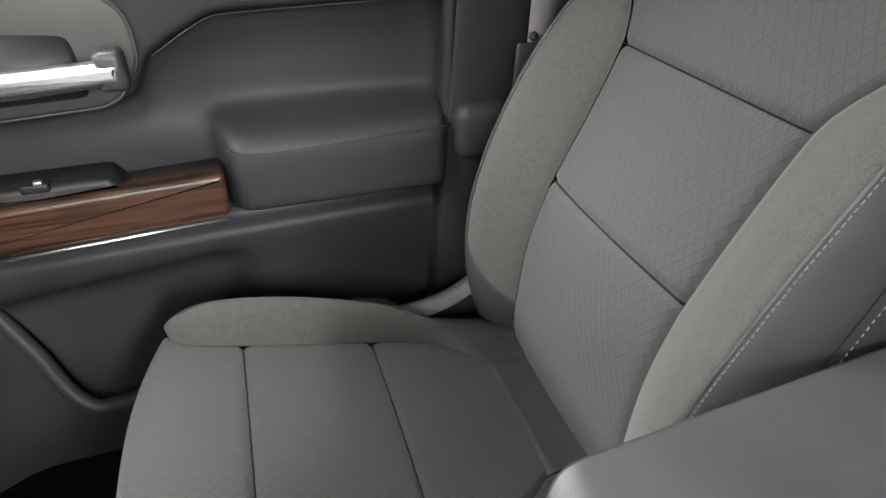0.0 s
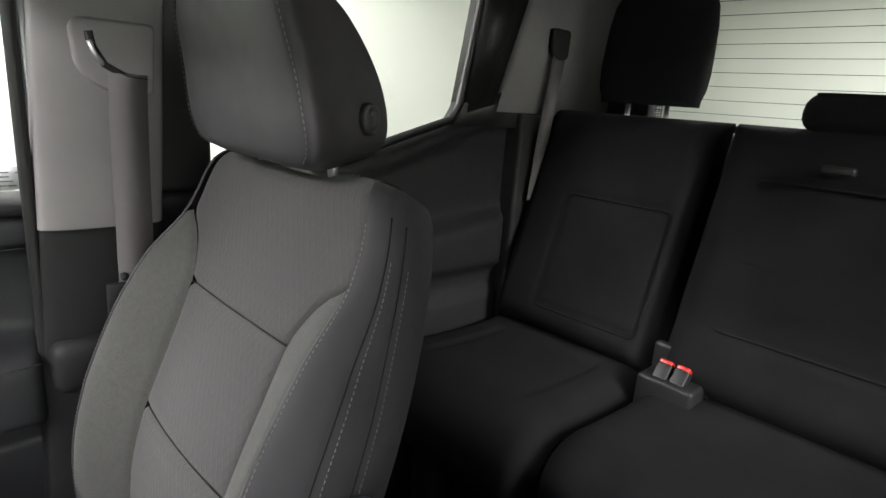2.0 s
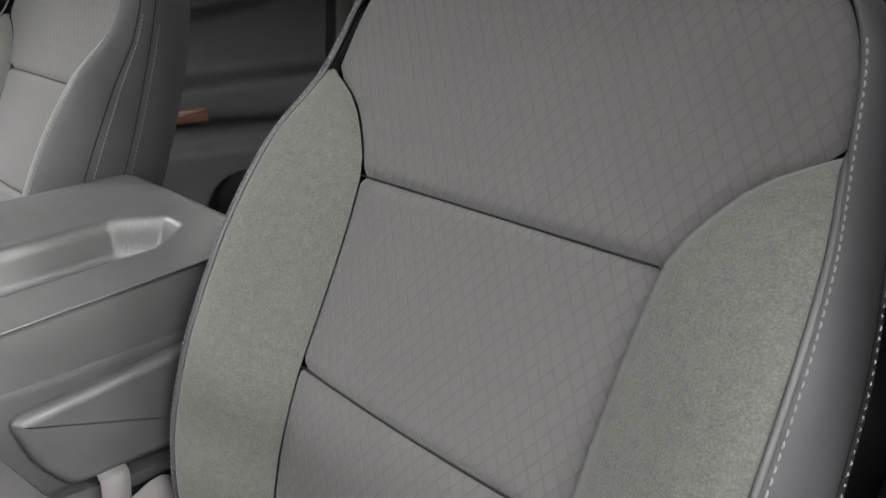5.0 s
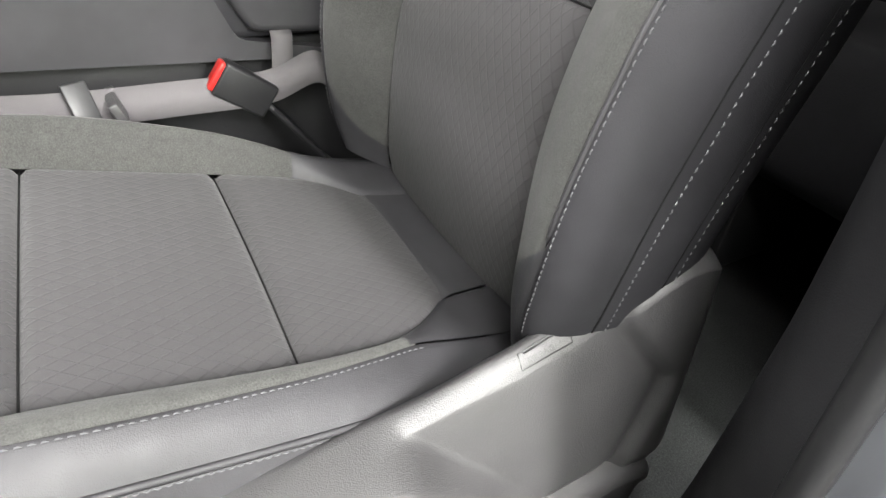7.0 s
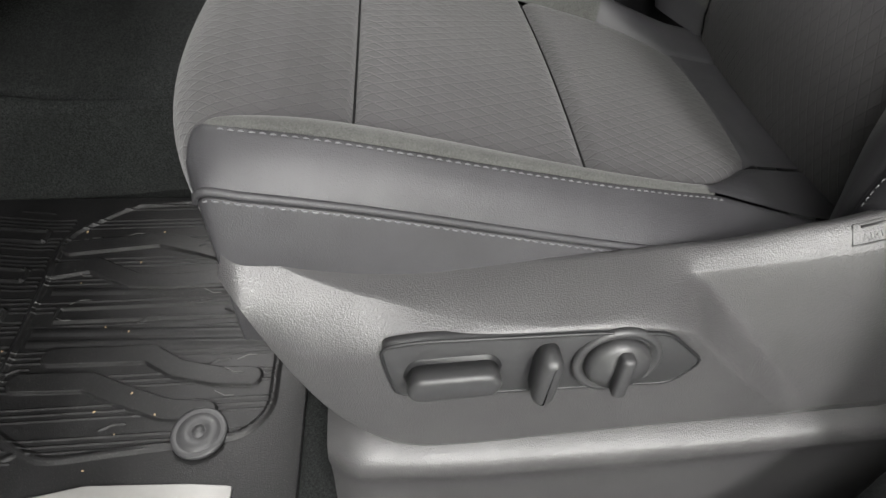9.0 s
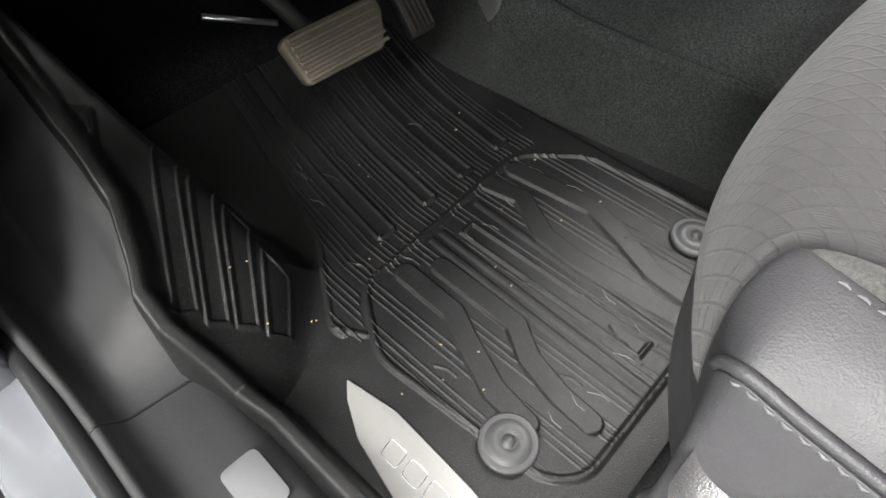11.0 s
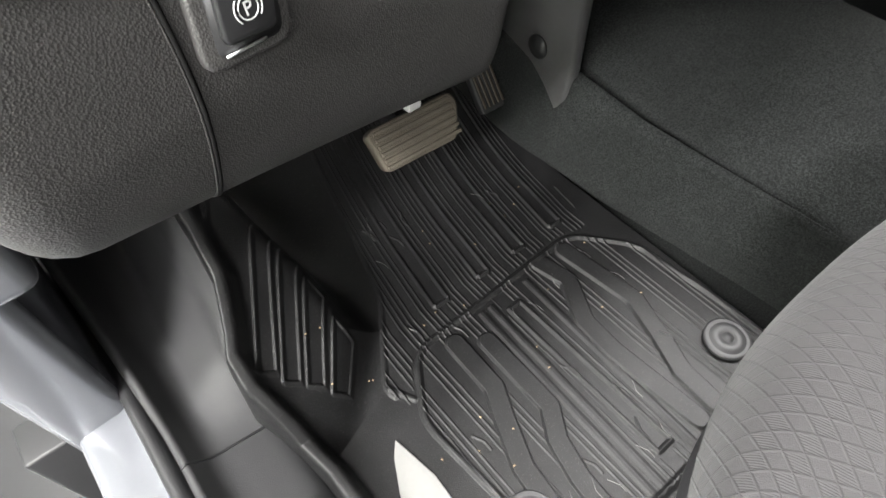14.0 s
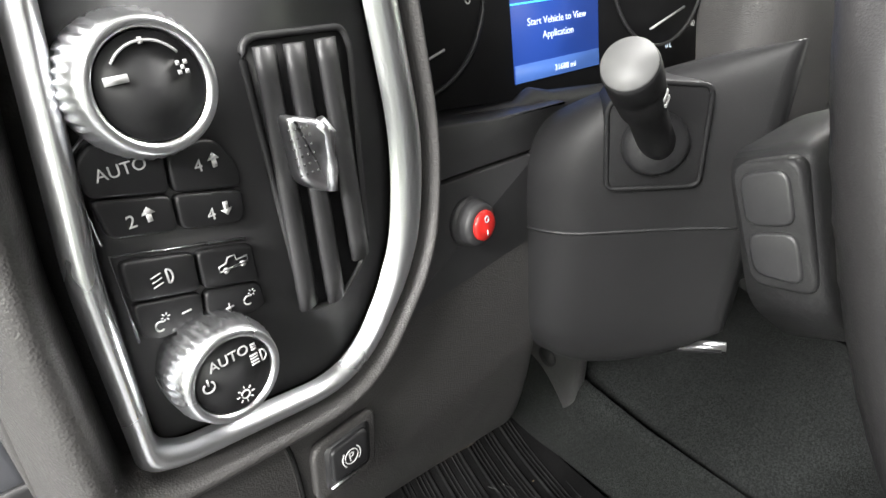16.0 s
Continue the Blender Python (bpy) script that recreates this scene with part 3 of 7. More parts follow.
# cushion: profile (y, z) from the rear over the top and down the front
C_P = [0.0, 0.04, 0.10, 0.26, 0.48, 0.66, 0.76, 0.84, 0.90, 0.96, 1.0]
C_Y = [-0.060, -0.018, 0.03, 0.145, 0.302, 0.382, 0.410, 0.424, 0.429, 0.428, 0.424]
C_Z = [0.262, 0.268, 0.279, 0.304, 0.343, 0.356, 0.350, 0.330, 0.300, 0.262, 0.215]
P_CS2, P_CS1, P_REAR, P_FRONT = 0.26, 0.48, 0.062, 0.905
C_EDGE = ([0.0, 0.062, 0.085, 0.11, 0.145, 0.19, 0.26, 0.48, 0.62, 0.70, 0.80, 0.92, 1.0], [0.084, 0.092, 0.106, 0.119, 0.131, 0.138, 0.142, 0.143, 0.152, 0.166, 0.184, 0.190, 0.186])
C_ST = ([0.0, 0.062, 0.10, 0.14, 0.19, 0.26, 0.40, 0.55, 0.66, 0.70, 0.80, 0.92, 1.0], [0.150, 0.150, 0.150, 0.150, 0.158, 0.167, 0.176, 0.176, 0.170, 0.167, 0.185, 0.191, 0.187])


def cush_point(u, p, dz):
    y, z = soft(p, C_P, C_Y), soft(p, C_P, C_Z)
    y1, z1 = soft(min(1, p + 0.01), C_P, C_Y), soft(min(1, p + 0.01), C_P, C_Z)
    y0, z0 = soft(max(0, p - 0.01), C_P, C_Y), soft(max(0, p - 0.01), C_P, C_Z)
    t = Vector((0, y1 - y0, z1 - z0)).normalized()
    n = Vector((0, -t.z, t.y))
    # the plan is rounded towards the front corners
    pull = max(0.0, p - 0.6) / 0.4
    y -= 0.062 * pull * (abs(u) / 0.19) ** 2.6
    return (u, y + n.y * dz, z + n.z * dz)


ARC = [0.0]
for _i in range(200):
    ARC.append(ARC[-1] + math.hypot(soft((_i + 1) / 200, C_P, C_Y) - soft(_i / 200, C_P, C_Y), soft((_i + 1) / 200, C_P, C_Z) - soft(_i / 200, C_P, C_Z)))


def cush_len(p):
    """Length along the cushion's profile."""
    return interp(p * 200, list(range(201)), ARC)


def cush_h(p):
    return soft(p, [0, 0.1, 0.26, 0.5, 0.66, 0.8, 1.0], [0.002, 0.007, 0.017, 0.017, 0.010, 0.002, 0.0])


def cushion(st, k):
    base = part("cushion", box(-0.17, 0.17, -0.03, 0.335, 0.16, 0.255, 0.02), M_VINYL_D, st)
    base.location = (0, 0, 0) if k > 0 else (0, 0.008, 0.004)

    def panel(name, p0, p1, nb):
        def f(a, b):
            p = p0 + (p1 - p0) * b
            w = soft(p, *C_EDGE)
            u = (2 * a - 1) * w
            e = min(p - p0 if p0 > 0.2 else 9, (p1 - p) if p1 < 0.9 else 9) * 0.7
            d = -0.004 * seam(w - abs(u)) - 0.0068 * seam(e, 0.0046) + 0.004 * math.cos(min(1.57, abs(u) / w * 1.57))
            return cush_point(u, p, d), (u, cush_len(p))

        part(name, surf(f, ends(30), ends(nb), flip=True), M_CLOTH, base, "dark grey cloth with a pressed diamond net")
        # dark cord in the cushion groove, its shade given as colour
        if p0 > 0.2:
            w0 = soft(p0, *C_EDGE)
            part("seam", tube([cush_point(u, p0, -0.0060 + 0.004 * math.cos(min(1.57, abs(u) / w0 * 1.57))) for u in np.linspace(-w0 * 0.985, w0 * 0.985, 30)], 0.0008, 5), M_SEAM_SHADE, base)

    panel("rear_panel", P_REAR, P_CS2, 22)
    panel("middle_panel", P_CS2, P_CS1, 24)
    panel("front_panel", P_CS1, P_FRONT, 34)

    # plain band behind the cloth
    def band(a, b):
        p = P_REAR * b
        w = soft(p, *C_EDGE)
        return cush_point((2 * a - 1) * w, p, -0.003 * seam((1 - b) * 0.06, 0.004))

    part("rear_band", surf(band, list(np.linspace(0, 1, 20)), list(np.linspace(0, 1, 10)), flip=True), M_VINYL, base, "smooth grey vinyl band")
    # plain skirt under the front edge
    def skirt_f(a, b):
        p = P_FRONT + (1 - P_FRONT) * b
        w = soft(p, *C_EDGE)
        return cush_point((2 * a - 1) * w, p, -0.003 * seam(b, 0.05))

    part("front_skirt", surf(skirt_f, list(np.linspace(0, 1, 24)), list(np.linspace(0, 1, 8)), flip=True), M_VINYL, base)

    for sg in (-1, 1):
        # the side used for getting in is pressed flat
        full = 1.0 if (k > 0 and sg < 0) else (2.0 if k > 0 else 2.7)

        def corner(a, b):
            p = 0.150 * b
            i, e = soft(p, *C_EDGE), max(soft(p, *C_ST), soft(p, *C_EDGE) + 0.004)
            u = i + (e - i) * a
            return cush_point(sg * u, p, full * cush_h(p) * math.sin(a * 1.9) / math.sin(1.9) * 0.95 - 0.003 * seam(a * (e - i), 0.003))

        part("rear_corner", surf(corner, list(np.linspace(0, 1, 14)), list(np.linspace(0, 1, 12)), flip=sg > 0), M_VINYL, base, "smooth grey vinyl corner")

        def bol(a, b):
            p = 0.142 + (0.70 - 0.142) * b
            i, e = soft(p, *C_EDGE), soft(p, *C_ST)
            e = max(e, i + 0.001)
            u = i + (e - i) * a
            h = full * cush_h(p)
            d = h * math.sin(a * 1.9) / math.sin(1.9) * 0.95 - 0.004 * seam(a * (e - i), 0.004) - 0.002 * seam((1 - a) * (e - i), 0.003)
            return cush_point(sg * u, p, d), (u, p)

        part("bolster", surf(bol, ends(18), list(np.linspace(0, 1, 40)), flip=sg > 0), M_KNIT, base, "pale melange knit strip")

        def side(a, b):
            p = b
            e = soft(p, *C_ST)
            h = full * cush_h(p)
            lo = soft(p, [0, 0.1, 0.5, 0.7, 0.85, 1.0], [0.185, 0.190, 0.203, 0.203, 0.196, 0.190])
            q = [(e, h * 0.95), (e + (lo - e) * 0.55, h * 0.6 - 0.004), (lo, -0.008), (lo + 0.004, -0.016), (lo + 0.012, -0.045), (lo + 0.018, -0.085), (lo + 0.014, -0.12)]
            t = a * 6
            u = soft(t, list(range(7)), [v[0] for v in q])
            d = soft(t, list(range(7)), [v[1] for v in q]) - 0.0035 * seam(t - 2.5, 0.10) - 0.002 * seam(t, 0.1)
            # towards the front the side folds into the front face
            f = max(0.0, (p - 0.72) / 0.28)
            y, z = cush_point(0, p, 0)[1:]
            P = cush_point(sg * u, p, 0)
            return (P[0], P[1] - 0.0 * f, P[2] + d * (1 - 0.75 * f)), (u, p)

        part("side_panel", surf(side, list(np.linspace(0, 1, 40)), list(np.linspace(0.0, 0.93, 50)), flip=sg > 0), M_VINYL, base, "grey vinyl side with two rows of pale stitching")
        for tt, lo, hi in ((0.2, 0.13, 0.66), (2.85, 0.05, 0.76)):
            pts = [side(tt / 6, float(b))[0] for b in np.linspace(lo, hi, 80)]
            nn = [(sg * (0.3 if tt < 1 else 0.9), 0, 0.95 if tt < 1 else 0.4)] * 80
            part("stitching", stitches(pts, nn), M_THREAD, base, "pale contrast thread")
        pts = [side(2.2 / 6, float(b))[0] for b in np.linspace(0.02, 0.80, 60)]
        part("piping", tube(pts, 0.0025, 6), M_VINYL, base)

    valance(st, k)


V_TOP = ([-0.174, -0.166, -0.152, -0.13, -0.10, -0.07, -0.045, -0.02, 0.008, 0.037, 0.075, 0.116, 0.154, 0.192, 0.23, 0.263, 0.287, 0.31, 0.335, 0.355, 0.373], [0.292, 0.336, 0.370, 0.388, 0.392, 0.376, 0.354, 0.337, 0.322, 0.312, 0.303, 0.298, 0.294, 0.291, 0.290, 0.290, 0.292, 0.296, 0.303, 0.310, 0.315])
V_BOT = ([-0.174, -0.166, -0.150, -0.128, -0.10, -0.083, 0.015, 0.109, 0.198, 0.241, 0.270, 0.300, 0.324, 0.340, 0.352, 0.363, 0.373], [0.280, 0.225, 0.186, 0.166, 0.170, 0.173, 0.168, 0.161, 0.150, 0.146, 0.149, 0.170, 0.200, 0.230, 0.257, 0.282, 0.308])
V_CREASE = ([-0.174, -0.13, -0.10, -0.07, -0.045, -0.02, 0.01, 0.04, 0.07, 0.10, 0.14, 0.20, 0.265, 0.30, 0.335, 0.373], [0.008, 0.010, 0.012, 0.014, 0.015, 0.015, 0.013, 0.011, 0.009, 0.007, 0.004, 0.002, 0.002, 0.002, 0.003, 0.001])
V_BROW = ([-0.174, 0.05, 0.085, 0.106, 0.147, 0.199, 0.265, 0.297, 0.327, 0.373], [0.284, 0.284, 0.284, 0.288, 0.294, 0.293, 0.288, 0.285, 0.285, 0.298])


def ease(t):
    t = max(0.0, min(1.0, t))
    return t * t * (3 - 2 * t)


def valance(st, k):
    """Moulded side cover with the power seat switches, outboard."""
    o = -k

    def outer(y, z, zc, zb):
        """How far out the cover stands at a height: a proud switch block, a slanting cheek, a pivot housing."""
        u = max(0.0, min(1.0, (zc - z) / max(0.004, zc - zb)))
        x0 = soft(y, [-0.174, -0.10, -0.05, 0.0, 0.05, 0.10, 0.20, 0.30, 0.373], [0.236, 0.236, 0.230, 0.222, 0.218, 0.219, 0.222, 0.222, 0.219])
        cheek = x0 + (0.2570 - x0) * u ** 0.85
        # block: below the brow and in front of a slanting rear edge
        a, c = (soft(y, *V_BROW) - z) / (0.007 + 0.030 * ease((y - 0.24) / 0.12)), (y - 0.037 - (z - 0.221) * 1.03) / 0.014
        m = min(a, c) - 0.25 * max(0.0, 1 - abs(a - c)) ** 2
        w = ease(m * 0.5 + 0.5)
        x = cheek + (0.2555 + 0.0015 * u - cheek) * w
        # pivot housing behind a curved crease
        yc = soft(z, [0.16, 0.19, 0.22, 0.25, 0.276, 0.31, 0.344, 0.373, 0.40], [-0.080, -0.090, -0.101, -0.110, -0.112, -0.085, -0.060, -0.047, -0.040])
        h = ease((yc - y) / 0.020 + 0.35)
        x += 0.009 * h * (1 - 0.75 * w) - 0.0035 * math.exp(-(((y - yc) / 0.009) ** 2)) * ease(u * 5)
        return x - 0.060 * max(0.0, (-0.122 - y) / 0.052) ** 2.4 - 0.026 * max(0.0, (y - 0.275) / 0.098) ** 2.2

    def f(a, b):
        y = -0.174 + 0.547 * b
        zt, zb = soft(y, *V_TOP), soft(y, *V_BOT)
        zc = max(zt - soft(y, *V_CREASE), zb + 0.002)
        xc = outer(y, zc, zc, zb)
        xi = min(interp(y, [-0.174, -0.08, -0.05, -0.02, 0.03, 0.27, 0.31, 0.345, 0.373], [0.218, 0.222, 0.217, 0.209, 0.204, 0.204, 0.202, 0.196, 0.184]), xc - 0.006)
        if a < 0.06:
            return (o * (xi - 0.014 * (1 - a / 0.06)), y, zt - 0.020 * (1 - a / 0.06) ** 2)
        if a < 0.24:
            t = (a - 0.06) / 0.18
            return (o * (xi + (xc - xi) * t), y, zt + (zc - zt) * t ** 1.7)
        if a < 0.95:
            t = (a - 0.24) / 0.71
            z = zc + (zb - zc) * t ** 1.35
            x = outer(y, z, zc, zb) - 0.006 * max(0.0, t - 0.93) / 0.07
            return (o * x, y, z)
        t = (a - 0.95) / 0.05
        return (o * (outer(y, zb, zc, zb) - 0.006 - 0.036 * t), y, zb + 0.004 * t)

    cov = part("side_cover", surf(f, [0, 0.03] + list(np.linspace(0.06, 0.24, 12)) + list(np.linspace(0.25, 0.95, 84)) + [0.96, 1.0], list(np.linspace(0, 1, 200)), flip=k < 0), M_PLAS, st, "grained dark grey plastic seat side cover")
    xs = 0.2568

    def place(a, b, d):
        return (o * (xs + d), a, b)

    outline = [(0.289, 0.280), (0.266, 0.2845), (0.166, 0.2875), (0.126, 0.2845), (0.097, 0.256), (0.109, 0.233), (0.265, 0.229), (0.280, 0.232), (0.286, 0.259)]
    plate = part("switch_plate", slab(rounded(outline, 0.008), place, -0.006, 0.0014, 0.001), M_PLAS_S, cov, "smooth charcoal switch plate")
    part("rim", tube([place(a, b, 0.0010) for a, b in rounded(outline, 0.008)], 0.0012, 6, True), M_BLACK, cov)
    well = part("switch_well", slab(rounded([(0.277, 0.252), (0.272, 0.268), (0.226, 0.272), (0.219, 0.262), (0.221, 0.246), (0.272, 0.241)], 0.007), place, 0.0, 0.0020), M_BLACK, plate)
    part("slide_switch", slab(rounded([(0.275, 0.249), (0.271, 0.263), (0.226, 0.267), (0.220, 0.258), (0.223, 0.245), (0.270, 0.240)], 0.006), lambda a, b, d: place(a, b + 0.25 * d, d), 0.001, 0.016, 0.004, 4), M_PLAS_S, plate, "long seat slide switch with a bevelled top")
    part("back_switch", slab(rounded([(0.2025, 0.270), (0.200, 0.279), (0.192, 0.281), (0.1875, 0.274), (0.188, 0.240), (0.195, 0.234), (0.2015, 0.240)], 0.005), place, 0.001, 0.017, 0.005, 4), M_PLAS_S, plate, "upright recline switch")
    m = frame_at((o * (xs + 0.001), 0.1525, 0.2625), (o, 0, 0.10))
    part("dial_ring", lathe([(0.0, 0), (0.0265, 0), (0.0265, 0.003), (0.0245, 0.0045), (0.0225, 0.0042), (0.0210, 0.0015), (0.0, 0.0015)], m), M_PLAS_S, plate)
    dial = part("lumbar_dial", lathe([(0.0, 0.001), (0.0195, 0.001), (0.0190, 0.006), (0.0165, 0.0095), (0.0, 0.0100)], m), M_PLAS_S, plate, "round lumbar dial with a raised bar")
    part("grip", moved(box(-0.0042, 0.0042, -0.0165, 0.0165, 0.008, 0.0175, 0.003), m), M_PLAS_S, dial)
    # embossed warning panel near the hinge
    def on_ledge(a, b, d):
        p = Vector(f(0.06 + 0.18 * b, (0.174 + 0.010 - a) / 0.547))
        return (p.x + o * d * 0.7, p.y, p.z + d * 0.7)

    em = part("emblem", tube([on_ledge(a, b, 0.0002) for a, b in rounded([(0.0, 0.25), (0.036, 0.25), (0.036, 0.85), (0.0, 0.85)], 0.004)], 0.0005, 5, True), M_PLAS_S, cov, "embossed warning panel")
    part("emblem_line", tube([on_ledge(a, 0.36, 0.0003) for a in (0.004, 0.015, 0.026, 0.036)], 0.0008, 5), M_PLAS_S, em)
    if k > 0:
        p, q, r = (Vector(on_ledge(a, b, 0.0)) for a, b in ((0.005, 0.78), (0.031, 0.78), (0.005, 0.45)))
        X = (q - p).normalized()
        Z = X.cross(r - p).normalized()
        m = Matrix((X, Z.cross(X), Z)).transposed().to_4x4()
        m.translation = p
        text("AIRBAG", 0.0065, m, M_PLAS_S, em, 0.0005)
    # lower rail cover on the floor
    def g(a, b):
        y = -0.155 + 0.485 * b
        zt = soft(y, [-0.155, -0.13, -0.09, 0.067, 0.241, 0.305, 0.33], [0.12, 0.168, 0.180, 0.164, 0.155, 0.160, 0.150])
        e = min(1.0, (y + 0.155) / 0.02, (0.33 - y) / 0.02)
        q = [(0.17, zt - 0.03), (0.215, zt), (0.255, zt - 0.004), (0.268, zt - 0.02), (0.262, zt - 0.06), (0.27, -0.01)]
        t = a * 5
        x = soft(t, list(range(6)), [v[0] for v in q])
        return (o * (0.17 + (x - 0.17) * (0.8 + 0.2 * max(0, e))), y, soft(t, list(range(6)), [v[1] for v in q]))

    part("rail_cover", surf(g, list(np.linspace(0, 1, 34)), list(np.linspace(0, 1, 40)), flip=k < 0), M_PLAS, st, "long moulded cover over the seat rail")
    part("rail", box(-0.17, 0.17, -0.12, 0.30, -0.012, 0.06, 0.004), M_BLACK, st)
    part("seat_frame", box(-0.18, 0.18, -0.12, 0.34, 0.06, 0.17, 0.006), M_BLACK, st)


front_seat(-0.398, 1, "grey cloth and vinyl driver's seat, electrically adjusted")
front_seat(0.405, -1, "grey cloth and vinyl front passenger seat with stitched bolsters")

# ---- rear bench ----
RB_TILT = radians(18)
RS, RN = Vector((0, -math.sin(RB_TILT), math.cos(RB_TILT))), Vector((0, math.cos(RB_TILT), math.sin(RB_TILT)))


def rear_pt(x, s, d):
    p = Vector((x, -0.945, 0.40)) + RS * s + RN * d
    return (p.x, p.y, p.z)


def pad(x0, x1, s0, s1, place, puff, edge=0.03, nx=26, ns=26, inset=()):
    """An upholstered block: rounded rim, sunk seams at the insets given as (x0, x1, s0, s1)."""
    def f(a, b):
        x, s = x0 + (x1 - x0) * a, s0 + (s1 - s0) * b
        e = min(x - x0, x1 - x, s - s0, s1 - s)
        d = puff * (1 - max(0.0, 1 - e / edge) ** 2.2)
        for i0, i1, j0, j1 in inset:
            q = max(i0 - x, x - i1, j0 - s, s - j1)
            d -= 0.006 * seam(q, 0.006) + (0.004 if q < 0 else 0)
        return place(x, s, d), (x, s)

    return surf(f, ends(nx), ends(ns), flip=True)


def rear_bench():
    for name, x0, x1, lab in (("rear_seat", 0.278, 0.71, "black cloth rear seat, outer passenger section"), ("rear_seat", -0.71, 0.273, "black cloth rear seat, wide section")):
        st = thing(name, lab, "car seat", (0, 0, 0), "rear seats")
        cx = (x0 + x1) / 2
        ins = [(0.312, 0.572, 0.068, 0.338)] if x0 > 0 else [(-0.19, 0.182, 0.14, 0.43), (-0.575, -0.31, 0.068, 0.338)]
        bk = part("backrest", pad(x0, x1, 0.0, 0.555, lambda x, s, d: rear_pt(x, s, d - 0.03), 0.075, 0.05, 60, 50, ins), M_REAR, st, "black cloth backrest with sewn panels")
        for q in ins:
            pts = rounded([(q[0], q[2]), (q[1], q[2]), (q[1], q[3]), (q[0], q[3])], 0.02)
            part("piping", tube([rear_pt(a, b, 0.040) for a, b in pts], 0.0026, 6, True), M_REAR, bk, "black welt round the sewn panel")
            part("seam", tube([rear_pt(a, (q[2] + q[3]) / 2 - 0.01, 0.0395) for a in np.linspace(q[0] + 0.01, q[1] - 0.01, 8)], 0.0022, 5), M_REAR, bk)
        part("backrest_shell", box(x0 + 0.01, x1 - 0.01, -1.19, -1.13, 0.40, 0.90, 0.01), M_BLACK, st)

        def cpl(x, s, d):
            # s runs from the rear edge over the top and down the front
            y = -0.985 + min(s, 0.33)
            z = 0.375
            if s > 0.33:
                th = min((s - 0.33) / 0.06, 1.57)
                y += 0.06 * math.sin(th)
                z -= 0.06 * (1 - math.cos(th))
                if s > 0.424:
                    z -= s - 0.424
                return (x, y + d * math.sin(th) * 0.8, z + d * math.cos(th))
            return (x, y, z + d - 0.02 * math.sin(s / 0.33 * 3.14) * 0.4)

        ins = [(0.37, 0.62, 0.10, 0.33)] if x0 > 0 else [(-0.62, -0.37, 0.10, 0.33)]
        cu = part("cushion", pad(x0, x1, 0.0, 0.52, cpl, 0.045, 0.05, 50, 40, ins), M_REAR, st, "black cloth seat cushion with a sunk middle")
        part("base", box(x0 + 0.02, x1 - 0.02, -0.97, -0.64, 0.20, 0.37, 0.01), M_BLACK, st)
        part("leg", box(cx - 0.15, cx - 0.11, -0.92, -0.64, -0.012, 0.2, 0.004), M_BLACK, st)
        part("leg", box(cx + 0.11, cx + 0.15, -0.92, -0.64, -0.012, 0.2, 0.004), M_BLACK, st)

        hs = [(0.470, 0.124, 0.944, 1.185, 0)] if x0 > 0 else [(0.0, 0.155, 0.915, 0.985, 1), (-0.470, 0.124, 0.944, 1.185, 0)]
        for hx, hw, z0, z1, low in hs:
            def f(a, b):
                t = a * 2 * math.pi
                z = z0 + (z1 - z0) * b
                k = (1 - abs(2 * b - 1) ** (4 if not low else 3)) ** 0.5 if 0 < b < 1 else 0.55
                k = max(0.6, k)
                c, sn = math.cos(t), math.sin(t)
                w, dd = hw * (0.8 + 0.2 * k) * (1 - 0.1 * b * (not low)), 0.05 * k
                return (hx + math.copysign(abs(c) ** 0.35, c) * w, -1.125 - 0.02 * b + math.copysign(abs(sn) ** 0.6, sn) * dd, z)

            h = part("headrest", capped(f, list(np.linspace(0, 1, 41))[:-1], [0, 0.02, 0.06, 0.14, 0.3, 0.5, 0.7, 0.86, 0.94, 0.98, 1.0]), M_REAR, st, "black padded rear headrest")
            for px in (-0.047, 0.047):
                part("post", tube([(hx + px, -1.125, 0.86), (hx + px, -1.125, z0 + 0.02)], 0.006, 10), M_STEEL, h, "polished steel post")
                part("post_collar", lathe([(0, 0), (0.014, 0), (0.012, 0.008), (0.007, 0.01), (0, 0.01)], pose(hx + px, -1.125, 0.905)), M_BLACK, h)
        if x0 < 0:
            lt = part("release_handle", box(0.03, 0.08, 0, 0.02, 0, 0.014, 0.004), M_BLACK, bk, "black release strap")
            lt.location = rear_pt(0, 0.455, 0.05)


rear_bench()


def rear_buckles():
    b = thing("belt_buckle", "pair of black rear belt buckles with red buttons", "belt buckle", (0.215, -0.905, 0.432), "rear buckles")
    part("holder", box(-0.055, 0.055, -0.03, 0.035, -0.06, 0.012, 0.008), M_BLACK, b)
    part("backplate", box(-0.06, 0.06, -0.05, -0.03, -0.05, 0.06, 0.008), M_BLACK, b)
    for dx in (-0.017, 0.017):
        m = pose(dx, 0.0, 0.02, 38, 0, 0)
        part("body", moved(box(-0.014, 0.014, -0.012, 0.012, -0.03, 0.012, 0.003), m), M_BLACK, b)
        part("button", moved(box(-0.0125, 0.0125, -0.0105, 0.0105, 0.010, 0.019, 0.002), m), M_RED, b, "bright red push button")


rear_buckles()


